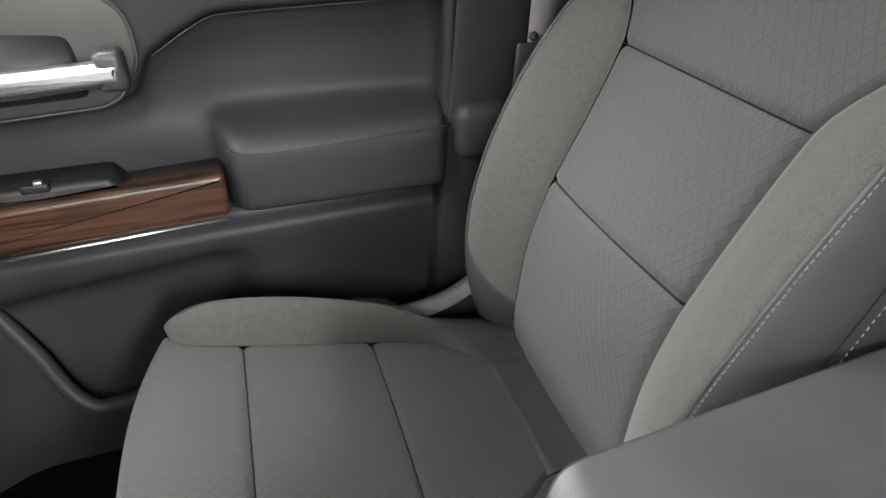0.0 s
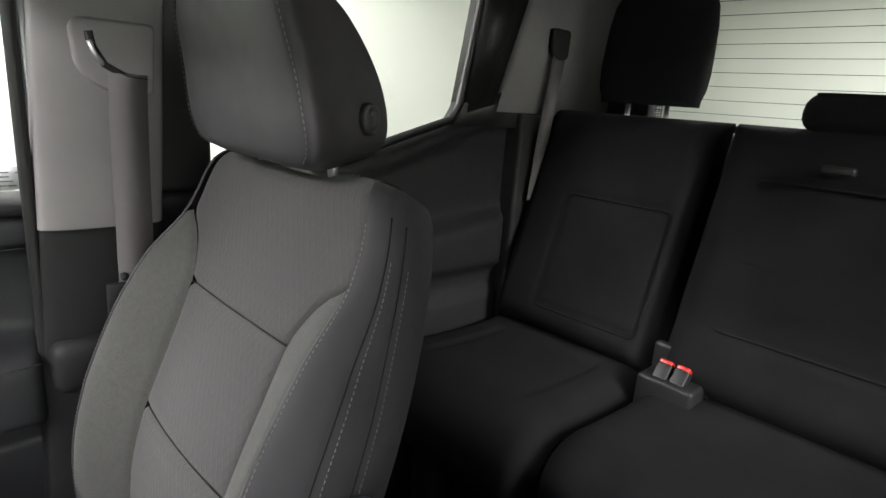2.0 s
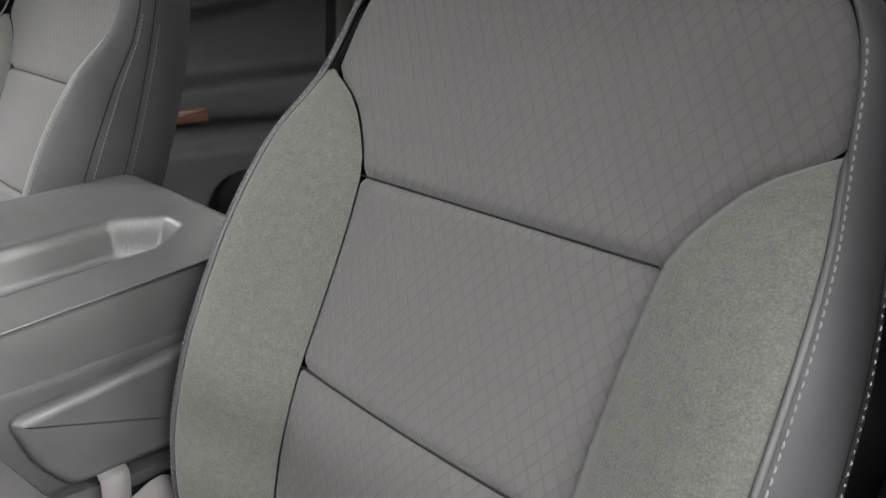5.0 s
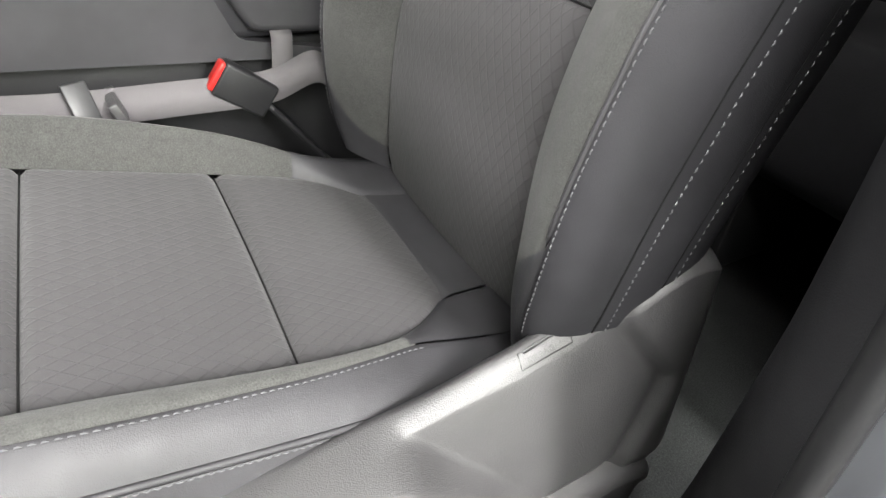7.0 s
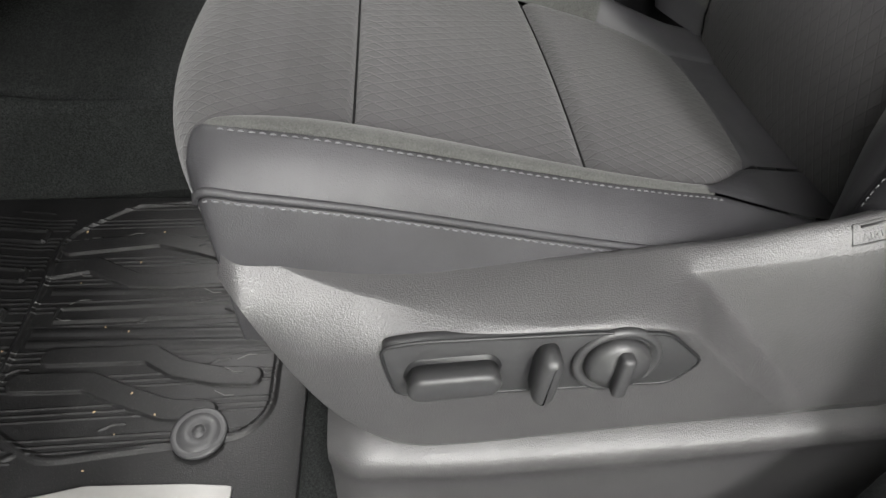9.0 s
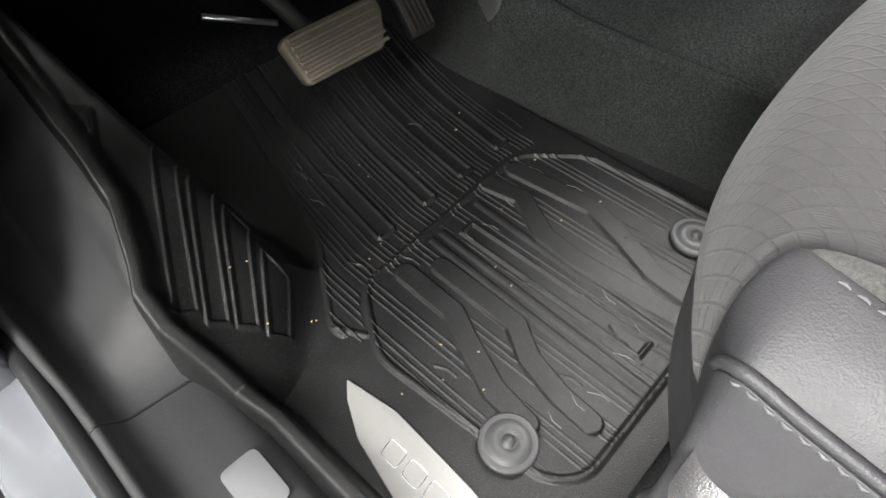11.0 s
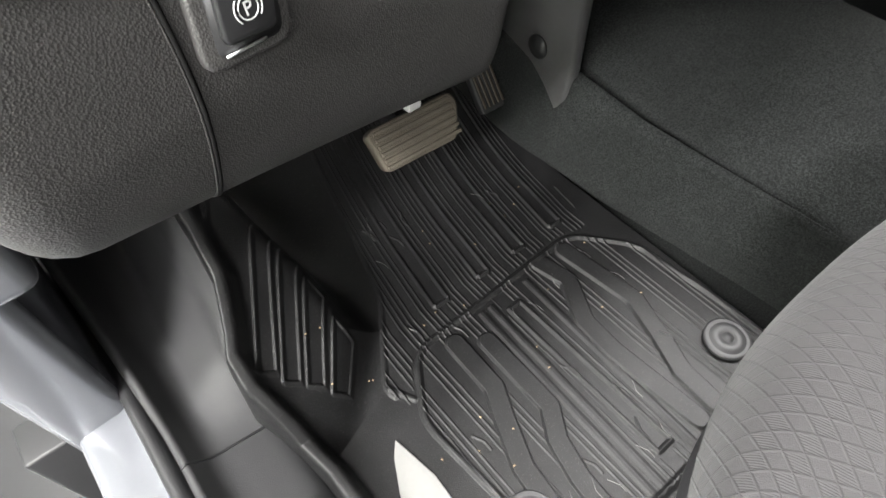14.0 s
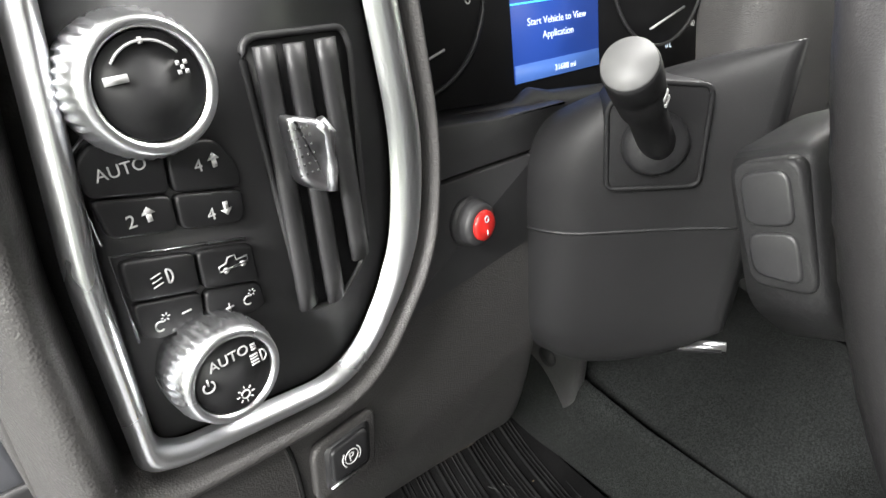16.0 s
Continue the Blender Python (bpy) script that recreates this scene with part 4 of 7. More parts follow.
# ---- centre console ----
def console():
    c = thing("centre_console", "fold-down centre console with a grey padded lid", "console", (0, 0, 0))

    def top(y):
        return 0.588 - 0.105 * (y + 0.15)

    def lid(a, b):
        # section from the driver's lower edge over the top to the far edge
        y = -0.155 + 0.295 * b
        e = min(1.0, b / 0.10, (1 - b) / 0.10)
        dz = 0.02 * (1 - math.sqrt(max(0.0, 1 - (1 - e) ** 2)))
        z = top(y) - dz
        w = 0.137 - 0.02 * (1 - math.sqrt(max(0.0, 1 - (1 - e) ** 2)))
        zb = z - 0.074 + dz * 1.3
        v = w + 0.009
        q = [(-w + 0.016, zb + 0.002), (-w + 0.006, zb), (-w + 0.001, zb + 0.022), (-w - 0.001, z - 0.008), (-w + 0.016, z), (v - 0.016, z), (v + 0.001, z - 0.008), (v, zb + 0.022), (v - 0.006, zb), (v - 0.016, zb + 0.002)]
        t = a * 9
        x, zz = soft(t, list(range(10)), [v[0] for v in q]), soft(t, list(range(10)), [v[1] for v in q])
        # hand recess in the top
        if zz > z - 0.003:
            r = max(abs(x + 0.038) - 0.043 + 0.022 * max(0, (-0.05 - y) / 0.03), -0.088 - y, y - 0.30)
            zz -= 0.042 / (1 + math.exp(max(-40, min(40, r / 0.0018))))
        return (x, y, zz)

    av = list(np.linspace(0, 0.42, 16)) + list(np.linspace(0.425, 0.575, 90)) + list(np.linspace(0.58, 1, 16))
    av = list(np.linspace(0, 0.43, 26)) + list(np.linspace(0.435, 0.565, 110)) + list(np.linspace(0.57, 1, 26))
    bv = list(np.linspace(0, 1, 90))
    bm = surf(lid, av, bv, flip=True)
    bm.verts.ensure_lookup_table()
    n = len(av)
    bm.faces.new([bm.verts[i] for i in range(n)])
    bm.faces.new([bm.verts[n * (len(bv) - 1) + i] for i in reversed(range(n))])
    L = part("lid", bm, M_LID, c, "padded grey vinyl lid with a sewn edge and a hand recess")
    for sgn in (-1, 1):
        pts = [(sgn * 0.133 + (0.009 if sgn > 0 else 0), y, top(y) - 0.0055) for y in np.linspace(-0.125, 0.11, 40)]
        part("stitching", stitches(pts, [(sgn * 0.7, 0, 0.7)] * 40, 0.003, 0.0018, 0.0005, 0.0), M_THREAD, L)
    pts = [(x, -0.1515, 0.573) for x in np.linspace(-0.11, 0.11, 30)]
    part("stitching", stitches(pts, [(0, -0.6, 0.7)] * 30, 0.003, 0.0018, 0.0005, 0.0), M_THREAD, L)
    # body below the lid, and the seat cushion that it stands on
    body = part("body", box(-0.138, 0.138, -0.13, 0.125, 0.392, 0.512, 0.012), M_VINYL_D, c, "dark vinyl console body")
    fr = part("front_box", slab(rounded([(-0.10, 0.362), (0.42, 0.390), (0.42, 0.455), (0.125, 0.494), (0.080, 0.395)], 0.012), lambda a, b, d: (d, a, b), -0.142, 0.142, 0.008, 3), M_VINYL, c, "smooth vinyl front block")
    part("cup_holder_plate", box(-0.115, 0.115, 0.165, 0.38, 0.466, 0.4705, 0.002), M_STEEL, c, "bright metal cup holder plate").matrix_basis = Matrix.Translation((0, 0, 0.068)) @ Matrix.Rotation(radians(-7), 4, "X")
    bin_ = part("storage_box", slab(rounded([(-0.10, 0.505), (0.100, 0.487), (0.088, 0.440), (0.066, 0.403), (-0.10, 0.392)], 0.012), lambda a, b, d: (-0.138 - d, a, b), -0.01, 0.012, 0.009, 4), M_VINYL, c, "padded side pocket of the console")
    for ob in (fr, bin_):
        for p in ob.data.polygons:
            p.use_smooth = p.area < 0.001
    part("base", box(-0.125, 0.125, -0.12, 0.40, 0.13, 0.39, 0.01), M_BLACK, c)


console()


def ribbon(pts, width, side, thick=0.0014):
    """A flat strap along pts; side gives the direction of its width."""
    def f(a, b):
        t = b * (len(pts) - 1)
        k = [soft(t, list(range(len(pts))), [p[i] for p in pts]) for i in range(3)]
        s = Vector(side(b) if callable(side) else side).normalized()
        t2 = min(len(pts) - 1, t + 0.05)
        t1 = max(0, t - 0.05)
        tg = Vector([soft(t2, list(range(len(pts))), [p[i] for p in pts]) - soft(t1, list(range(len(pts))), [p[i] for p in pts]) for i in range(3)])
        n = s.cross(tg).normalized()
        q = [(-1, -1), (-1, 1), (1, 1), (1, -1)][a]
        return tuple(Vector(k) + s * (q[0] * width / 2) + n * (q[1] * thick / 2))

    return capped(f, [0, 1, 2, 3], list(np.linspace(0, 1, 40)))


def front_buckle():
    b = thing("belt_buckle", "black belt buckle with a red button on a grey strap", "belt buckle", (-0.17, 0, 0))
    m = frame_at((0, 0.088, 0.352), (0, 0.82, 0.57), (1, 0, 0))
    body = part("body", moved(box(-0.020, 0.020, -0.011, 0.011, -0.035, 0.030, 0.004), m), M_BLACK, b)
    part("button", moved(box(-0.017, 0.017, -0.0085, 0.0085, 0.026, 0.035, 0.0025), m), M_RED, b, "bright red push button")
    part("label_plate", moved(box(-0.009, 0.009, 0.0105, 0.0114, -0.012, 0.004, 0.0003), m), M_PLAS_S, b)
    part("stalk", ribbon([(0, 0.062, 0.330), (0, 0.03, 0.29), (0.0, 0.0, 0.25), (0.0, -0.03, 0.20), (0.0, -0.04, 0.05)], 0.030, (1, 0, 0.0), 0.006), M_BLACK, b)
    # loose centre belt in the gap beside the seat
    s = thing("lap_belt", "grey centre lap belt lying beside the seat", "seat belt", (0, 0, 0))
    part("webbing", ribbon([(-0.172, 0.40, 0.365), (-0.174, 0.28, 0.352), (-0.174, 0.16, 0.35), (-0.172, 0.06, 0.35), (-0.166, 0.0, 0.365), (-0.16, -0.03, 0.33)], 0.036, (0.35, 0, 1)), M_BELT, s)
    part("tongue", moved(box(-0.02, 0.02, -0.012, 0.012, -0.003, 0.003, 0.002), pose(-0.18, 0.245, 0.36, 0, -60, 20)), M_PLAS_S, s)
    part("slider", moved(box(-0.012, 0.012, -0.025, 0.025, -0.005, 0.005, 0.002), pose(-0.178, 0.215, 0.352, 0, -70, 90)), M_PLAS, s)
    part("loop", ribbon([(-0.146, 0.034, 0.404), (-0.156, 0.035, 0.398), (-0.159, 0.037, 0.376), (-0.157, 0.038, 0.356), (-0.148, 0.038, 0.349)], 0.024, (0, 1, 0)), M_BELT, s)


front_buckle()

# ---- dashboard ----
def dash_pt(x, z, o=0.0):
    """A point of the instrument panel's face, o towards the driver."""
    return (x + 0.195 * o, 0.622 + 0.2 * (x + 0.67) + 0.13 * (z - 0.6) - 0.973 * o, z + 0.126 * o)


DN = Vector((0.195, -0.973, 0.126)).normalized()


def on_dash(x, z, o=0.0, turn=0.0):
    """A pose on the panel: local x to the right, y up it, z out of it."""
    X = Vector((1, 0.2, 0)).normalized()
    X = (X - DN * X.dot(DN)).normalized()
    Y = DN.cross(X)
    m = Matrix((X, Y, DN)).transposed().to_4x4()
    m.translation = dash_pt(x, z, o)
    return m @ Matrix.Rotation(radians(turn), 4, "Z")


def ring_sweep(outer, inner, o_lo, o_hi):
    """A rounded moulding between two closed outlines of equal length."""
    n = len(outer)

    def f(a, b):
        i = int(round(b * n)) % n
        p, q = outer[i], inner[i]
        t = a
        x, z = p[0] + (q[0] - p[0]) * t, p[1] + (q[1] - p[1]) * t
        return dash_pt(x, z, o_lo + (o_hi - o_lo) * math.sin(t * math.pi) ** 0.7)

    return surf(f, list(np.linspace(0, 1, 13)), [i / n for i in range(n + 1)], flip=True)


def dashboard():
    d = thing("dashboard", "dark grained dashboard with a chrome-framed switch panel", "dashboard")
    # main mass: lower skin with a soft lower edge, ends in a rounded corner at the door
    kv = [0.0, 0.10, 0.25, 0.45, 0.65, 0.80, 0.90, 0.96, 1.0]
    ko = [0.0, 0.0, 0.02, 0.11, 0.28, 0.48, 0.68, 0.86, 1.10]

    def knee(a, b):
        xl, xr = -0.744, -0.438
        x = xl + (xr - xl) * a
        low = 0.385 - 0.145 * (x + 0.75) + 0.012 * max(0.0, 1 - (x - xl) / 0.03) ** 2
        top = 0.545
        v = min(1.0, b / 0.78)
        z = top + (low - top) * v
        y0 = dash_pt(x, max(z, 0.46), 0.0)[1] + 0.002
        yb = 0.672 + 0.05 * (x + 0.6)
        y = y0 + (yb - y0) * soft(v, kv, ko)
        if b > 0.78:
            t = (b - 0.78) / 0.22
            y, z = y + 0.14 * t, z - 0.006 * math.sin(min(1.57, t * 12)) + 0.02 * t
        e = 0.022
        q = max(0.0, 1 - (x - xl) / e, 1 - (xr - x) / (e * 0.6))
        return (x, y + e * (1 - math.sqrt(max(0.0, 1 - q * q))), z)

    lower = part("knee_panel", surf(knee, [0, 0.004, 0.01, 0.02, 0.035, 0.06, 0.09] + list(np.linspace(0.12, 0.93, 30)) + [0.955, 0.97, 0.985, 0.995, 1.0], list(np.linspace(0, 0.78, 46)) + [0.785, 0.79, 0.8, 0.82, 0.85, 0.92, 1.0], flip=True), M_DASH, d, "grained lower panel")
    # parting line of the panel end
    line = []
    for b in np.linspace(0.05, 0.80, 60):
        z = knee(0.3, float(b))[2]
        x = soft(z, [0.36, 0.385, 0.41, 0.443, 0.477, 0.509, 0.528, 0.55], [-0.660, -0.657, -0.656, -0.654, -0.653, -0.654, -0.657, -0.662])
        line.append(knee((x + 0.744) / 0.306, float(b)))
    part("seam", tube(line, 0.0012, 6), M_SEAM_SHADE, d)
    part("seam_lip", tube([(p[0] - 0.0018, p[1] + 0.0002, p[2]) for p in line], 0.0008, 6), M_DASH, d)
    # padded surround of the switch panel
    o1 = rounded([(-0.699, 0.775), (-0.7145, 0.64), (-0.7155, 0.558), (-0.701, 0.5515), (-0.612, 0.534), (-0.562, 0.586), (-0.550, 0.640), (-0.563, 0.775)], [0.02, 0.01, 0.015, 0.012, 0.045, 0.05, 0.04, 0.02], 8)
    i1 = rounded([(-0.689, 0.765), (-0.7035, 0.64), (-0.7062, 0.569), (-0.698, 0.563), (-0.618, 0.546), (-0.5815, 0.588), (-0.570, 0.642), (-0.580, 0.765)], [0.02, 0.01, 0.010, 0.010, 0.035, 0.04, 0.04, 0.02], 8)
    s1 = rounded([(-0.735, 0.80), (-0.7425, 0.64), (-0.746, 0.545), (-0.715, 0.533), (-0.606, 0.517), (-0.550, 0.576), (-0.539, 0.640), (-0.553, 0.80)], [0.02, 0.01, 0.02, 0.02, 0.05, 0.05, 0.04, 0.02], 8)
    part("padded_surround", ring_sweep(s1, o1, -0.02, 0.012), M_DASH, d, "stitched soft surround of the switch panel")
    part("mass", slab(s1, dash_pt, -0.12, -0.016), M_DASH, d)
    pts = [dash_pt(x, z, 0.0075) for x, z in ((-0.722, 0.74), (-0.7255, 0.69), (-0.7275, 0.655), (-0.7285, 0.62), (-0.7250, 0.56), (-0.7158, 0.5455))]
    dense = [tuple(soft(t, list(range(6)), [p[i] for p in pts]) for i in range(3)) for t in np.linspace(0, 5, 60)]
    part("stitching", stitches(dense, [tuple(DN)] * 60, 0.0035, 0.002, 0.0007, 0.0006), M_THREAD, d)
    chrome = part("chrome_frame", ring_sweep(o1, i1, 0.003, 0.011), M_CHROME, d, "polished chrome frame")
    face = part("switch_panel", slab(i1, dash_pt, -0.02, 0.0012), M_PLAS_S, d, "charcoal satin switch panel")

    # rotary knobs
    def knob(x, z, r, name, lab, teeth):
        m = on_dash(x, z, 0.001)
        w = lambda k, rr, h: 1 + (0.04 if (k // 2) % 2 else 0.0) * (1 if 0.004 < h < 0.0125 and rr > r * 0.9 else 0)
        m = m @ Matrix.Diagonal((1, 1, 1.25, 1))
        kn = part(name, lathe([(0, 0), (r, 0), (r, 0.005), (r * 1.0, 0.012), (r * 0.975, 0.0150), (r * 0.93, 0.0178), (r * 0.86, 0.0190), (r * 0.78, 0.0185), (r * 0.75, 0.0165), (r * 0.74, 0.0162), (0, 0.0162)], m, 160, w), M_CHROME, face, lab)
        part("cap", lathe([(0, 0.015), (r * 0.745, 0.015), (r * 0.735, 0.0176), (0, 0.0180)], m, 48), M_BLACK, kn, "matt black knob cap")
        return kn, m

    k1, m1 = knob(-0.6773, 0.6955, 0.0222, "mode_knob", "knurled chrome drive mode knob", 80)
    top = m1 @ Matrix.Translation((0, 0, 0.0182))
    arc = [top @ Vector((0.0125 * math.cos(a), 0.0125 * math.sin(a) + 0.001, 0)) for a in np.linspace(2.5, 0.65, 14)]
    part("mark", tube(arc, 0.00045, 5), M_WHITE, k1)
    part("mark", moved(box(-0.0006, 0.0006, 0.0125, 0.0145, -0.0002, 0.0003), top), M_WHITE, k1)
    part("mark", moved(box(-0.0135, -0.0065, 0.0028, 0.0052, -0.0002, 0.0003), top), M_WHITE, k1)
    for i in range(3):
        for j in range(3):
            if (i + j) % 2 == 0:
                part("mark", moved(box(0.0085 + i * 0.0012, 0.0096 + i * 0.0012, 0.002 + j * 0.0014, 0.0033 + j * 0.0014, -0.0002, 0.0003), top), M_WHITE, k1)
    k2, m2 = knob(-0.6784, 0.5890, 0.0205, "headlamp_knob", "knurled chrome headlamp knob", 80)
    top = m2 @ Matrix.Translation((0, 0, 0.0182))
    text("AUTO", 0.0058, top @ Matrix.Translation((-0.0005, 0.0068, 0)), M_WHITE, k2, 0.0004, "CENTER")
    part("mark", tube([top @ Vector((-0.0105 + 0.0022 * math.cos(a), 0.0018 + 0.0022 * math.sin(a), 0)) for a in np.linspace(2.2, 7.2, 14)], 0.0004, 5), M_WHITE, k2)
    part("mark", moved(box(-0.0108, -0.0102, 0.0025, 0.0052, -0.0002, 0.0003), top), M_WHITE, k2)
    part("mark", tube([top @ Vector((0.0015 + 0.0017 * math.cos(a), -0.0095 + 0.0017 * math.sin(a), 0)) for a in np.linspace(0, 6.28, 14)], 0.00035, 5), M_WHITE, k2)
    for a in np.linspace(0, 2 * math.pi, 9)[:-1]:
        part("mark", tube([top @ Vector((0.0015 + r * math.cos(a), -0.0095 + r * math.sin(a), 0)) for r in (0.0025, 0.0037)], 0.0003, 4), M_WHITE, k2)
    part("mark", tube([top @ Vector((0.0118 + 0.002 * math.cos(a), 0.0028 + 0.0024 * math.sin(a), 0)) for a in np.linspace(-1.6, 1.6, 10)] + [top @ Vector((0.0117, 0.0052, 0)), top @ Vector((0.0117, 0.0004, 0))], 0.0004, 5), M_WHITE, k2)
    for j in range(4):
        part("mark", moved(box(0.0072, 0.0105, 0.0005 + j * 0.0013, 0.0011 + j * 0.0013, -0.0002, 0.0003), top), M_WHITE, k2)
    for j in range(3):
        part("mark", moved(box(0.0085, 0.0105, 0.0068 + j * 0.0011, 0.0073 + j * 0.0011, -0.0002, 0.0003), top), M_WHITE, k2)

    # push buttons
    def button(poly, lab, draw):
        c = Vector((sum(p[0] for p in poly) / len(poly), sum(p[1] for p in poly) / len(poly)))
        b = part("push_button", slab(rounded(poly, 0.003, 3), dash_pt, 0.0, 0.0052, 0.0012, 2), M_BLACK, face, lab)
        draw(b, c)

    def word(t, size):
        def go(b, c):
            text(t, size, on_dash(c.x - 0.001, c.y - size * 0.35, 0.0053), M_WHITE, b, 0.0003, "CENTER")
        return go

    def arrow(up, t):
        def go(b, c):
            text(t, 0.0066, on_dash(c.x - 0.003, c.y - 0.0026, 0.0053), M_WHITE, b, 0.0003, "CENTER")
            s = 1 if up else -1
            part("mark", slab([(c.x + 0.0006, c.y + s * 0.0003), (c.x + 0.0052, c.y + s * 0.0003), (c.x + 0.0029, c.y + s * 0.0029)], dash_pt, 0.005, 0.0056), M_WHITE, b)
            part("mark", slab([(c.x + 0.0020, c.y - s * 0.0026), (c.x + 0.0038, c.y - s * 0.0026), (c.x + 0.0038, c.y + s * 0.0004), (c.x + 0.0020, c.y + s * 0.0004)], dash_pt, 0.005, 0.0056), M_WHITE, b)
        return go

    def lamp(b, c):
        part("mark", tube([dash_pt(c.x + 0.0015 + 0.0018 * math.cos(a), c.y + 0.0027 * math.sin(a), 0.0054) for a in np.linspace(-1.6, 1.6, 9)] + [dash_pt(c.x + 0.0014, c.y + 0.0027, 0.0054), dash_pt(c.x + 0.0014, c.y - 0.0027, 0.0054)], 0.0004, 5), M_WHITE, b)
        for j in (-1, 0, 1):
            part("mark", tube([dash_pt(c.x - 0.0042, c.y + j * 0.0019 - 0.0004, 0.0054), dash_pt(c.x - 0.0005, c.y + j * 0.0019 + 0.0004, 0.0054)], 0.0003, 4), M_WHITE, b)

    def truck(b, c):
        part("mark", tube([dash_pt(c.x + a, c.y + e, 0.0054) for a, e in ((-0.0060, -0.0016), (-0.0060, 0.0006), (-0.0030, 0.0010), (-0.0018, 0.0030), (0.0012, 0.0030), (0.0014, 0.0008), (0.0060, 0.0008), (0.0060, -0.0016))], 0.0004, 5, True), M_WHITE, b)
        for q in (-0.0035, 0.0037):
            part("mark", lathe([(0, 0), (0.0013, 0), (0.0013, 0.0005), (0, 0.0005)], on_dash(c.x + q, c.y - 0.0018, 0.0052), 12), M_WHITE, b)

    def dimmer(sign):
        def go(b, c):
            q = -1 if sign == "-" else 1
            part("mark", tube([dash_pt(c.x + q * 0.004 - 0.0042 * q * 2 * (sign == "-") + 0.0018 * math.cos(a) + (0.0 if q > 0 else 0.0), c.y - 0.0008 + 0.0018 * math.sin(a), 0.0054) for a in np.linspace(0.8, 5.2, 10)] if sign == "+" else [dash_pt(c.x - 0.004 + 0.0018 * math.cos(a), c.y - 0.0008 + 0.0018 * math.sin(a), 0.0054) for a in np.linspace(0.8, 5.2, 10)], 0.0004, 5), M_WHITE, b)
            ox = 0.0062 if sign == "+" else -0.0015
            for a in np.linspace(0, 2 * math.pi, 7)[:-1]:
                part("mark", tube([dash_pt(c.x + ox + r * math.cos(a), c.y + 0.0018 + r * math.sin(a), 0.0054) for r in (0.0008, 0.0017)], 0.0003, 4), M_WHITE, b)
            bx = c.x - 0.004 if sign == "+" else c.x + 0.0062
            part("mark", tube([dash_pt(bx - 0.0018, c.y, 0.0054), dash_pt(bx + 0.0018, c.y, 0.0054)], 0.0004, 4), M_WHITE, b)
            if sign == "+":
                part("mark", tube([dash_pt(bx, c.y - 0.0018, 0.0054), dash_pt(bx, c.y + 0.0018, 0.0054)], 0.0004, 4), M_WHITE, b)
        return go

    g = 0.0005
    button([(-0.7000, 0.6642), (-0.6745 - g, 0.6577), (-0.6730 - g, 0.6723), (-0.6783, 0.6728), (-0.6941, 0.6812), (-0.7008, 0.6756)], "black push button marked AUTO", word("AUTO", 0.0060))
    button([(-0.6745 + g, 0.6574), (-0.6487, 0.6510), (-0.6482, 0.6607), (-0.6550, 0.6718), (-0.6621, 0.6727), (-0.6730 + g, 0.6723)], "black push button marked 4 up", arrow(True, "4"))
    button([(-0.6979, 0.6491), (-0.6754 - g, 0.6435), (-0.6745 - g, 0.6569), (-0.6999, 0.6634)], "black push button marked 2 up", arrow(True, "2"))
    button([(-0.6754 + g, 0.6433), (-0.6530, 0.6376), (-0.6499, 0.6404), (-0.6488, 0.6500), (-0.6745 + g, 0.6567)], "black push button marked 4 down", arrow(False, "4"))
    button([(-0.6986, 0.6252), (-0.6741 - g, 0.6183), (-0.6728 - g, 0.6338), (-0.6978, 0.6405)], "black fog lamp button", lamp)
    button([(-0.6741 + g, 0.6181), (-0.6508, 0.6111), (-0.6505, 0.6268), (-0.6533, 0.6285), (-0.6728 + g, 0.6336)], "black cargo lamp button", truck)
    button([(-0.6990, 0.6105), (-0.6925, 0.6068), (-0.6760 - g, 0.6073), (-0.6740 - g, 0.6175), (-0.6985, 0.6244)], "black dimmer button, minus", dimmer("-"))
    button([(-0.6760 + g, 0.6073), (-0.6602, 0.5987), (-0.6507, 0.5993), (-0.6508, 0.6103), (-0.6740 + g, 0.6173)], "black dimmer button, plus", dimmer("+"))
    # thin bright rims of the two button groups
    for poly in ([(-0.7002, 0.6475), (-0.7023, 0.6769), (-0.6942, 0.6832)], [(-0.6998, 0.6087), (-0.6994, 0.6430), (-0.6515, 0.6299)]):
        part("bright_line", tube([dash_pt(a, b, 0.002) for a, b in poly], 0.0006, 5), M_CHROME, face)

    # air vent
    vo = rounded([(-0.6355, 0.703), (-0.588, 0.7005), (-0.5852, 0.692), (-0.5925, 0.599), (-0.612, 0.5825), (-0.632, 0.585)], [0.008, 0.006, 0.006, 0.01, 0.006, 0.006])
    vent = part("air_vent", slab(vo, dash_pt, -0.018, 0.0018), M_BLACK, face, "upright air vent with three slats")
    part("vent_rim", tube([dash_pt(a, b, 0.002) for a, b in vo], 0.0016, 6, True), M_PLAS_S, vent)
    for xt, zt, xb, zb in ((-0.6284, 0.6992, -0.6328, 0.5905), (-0.6153, 0.6982, -0.6184, 0.5870), (-0.6008, 0.6977, -0.6011, 0.6007)):
        part("slat", tube([dash_pt(xt + (xb - xt) * t, zt + (zb - zt) * t, 0.007) for t in np.linspace(0, 1, 12)], 0.0034, 8, False, 1.9), M_PLAS_S, vent)
    tab = part("vent_tab", slab(rounded([(-0.6316, 0.6751), (-0.6141, 0.6691), (-0.6115, 0.6477), (-0.6197, 0.6399), (-0.6301, 0.6483)], 0.004), dash_pt, 0.006, 0.019, 0.003, 3), M_STEEL, vent, "satin silver vent tab")
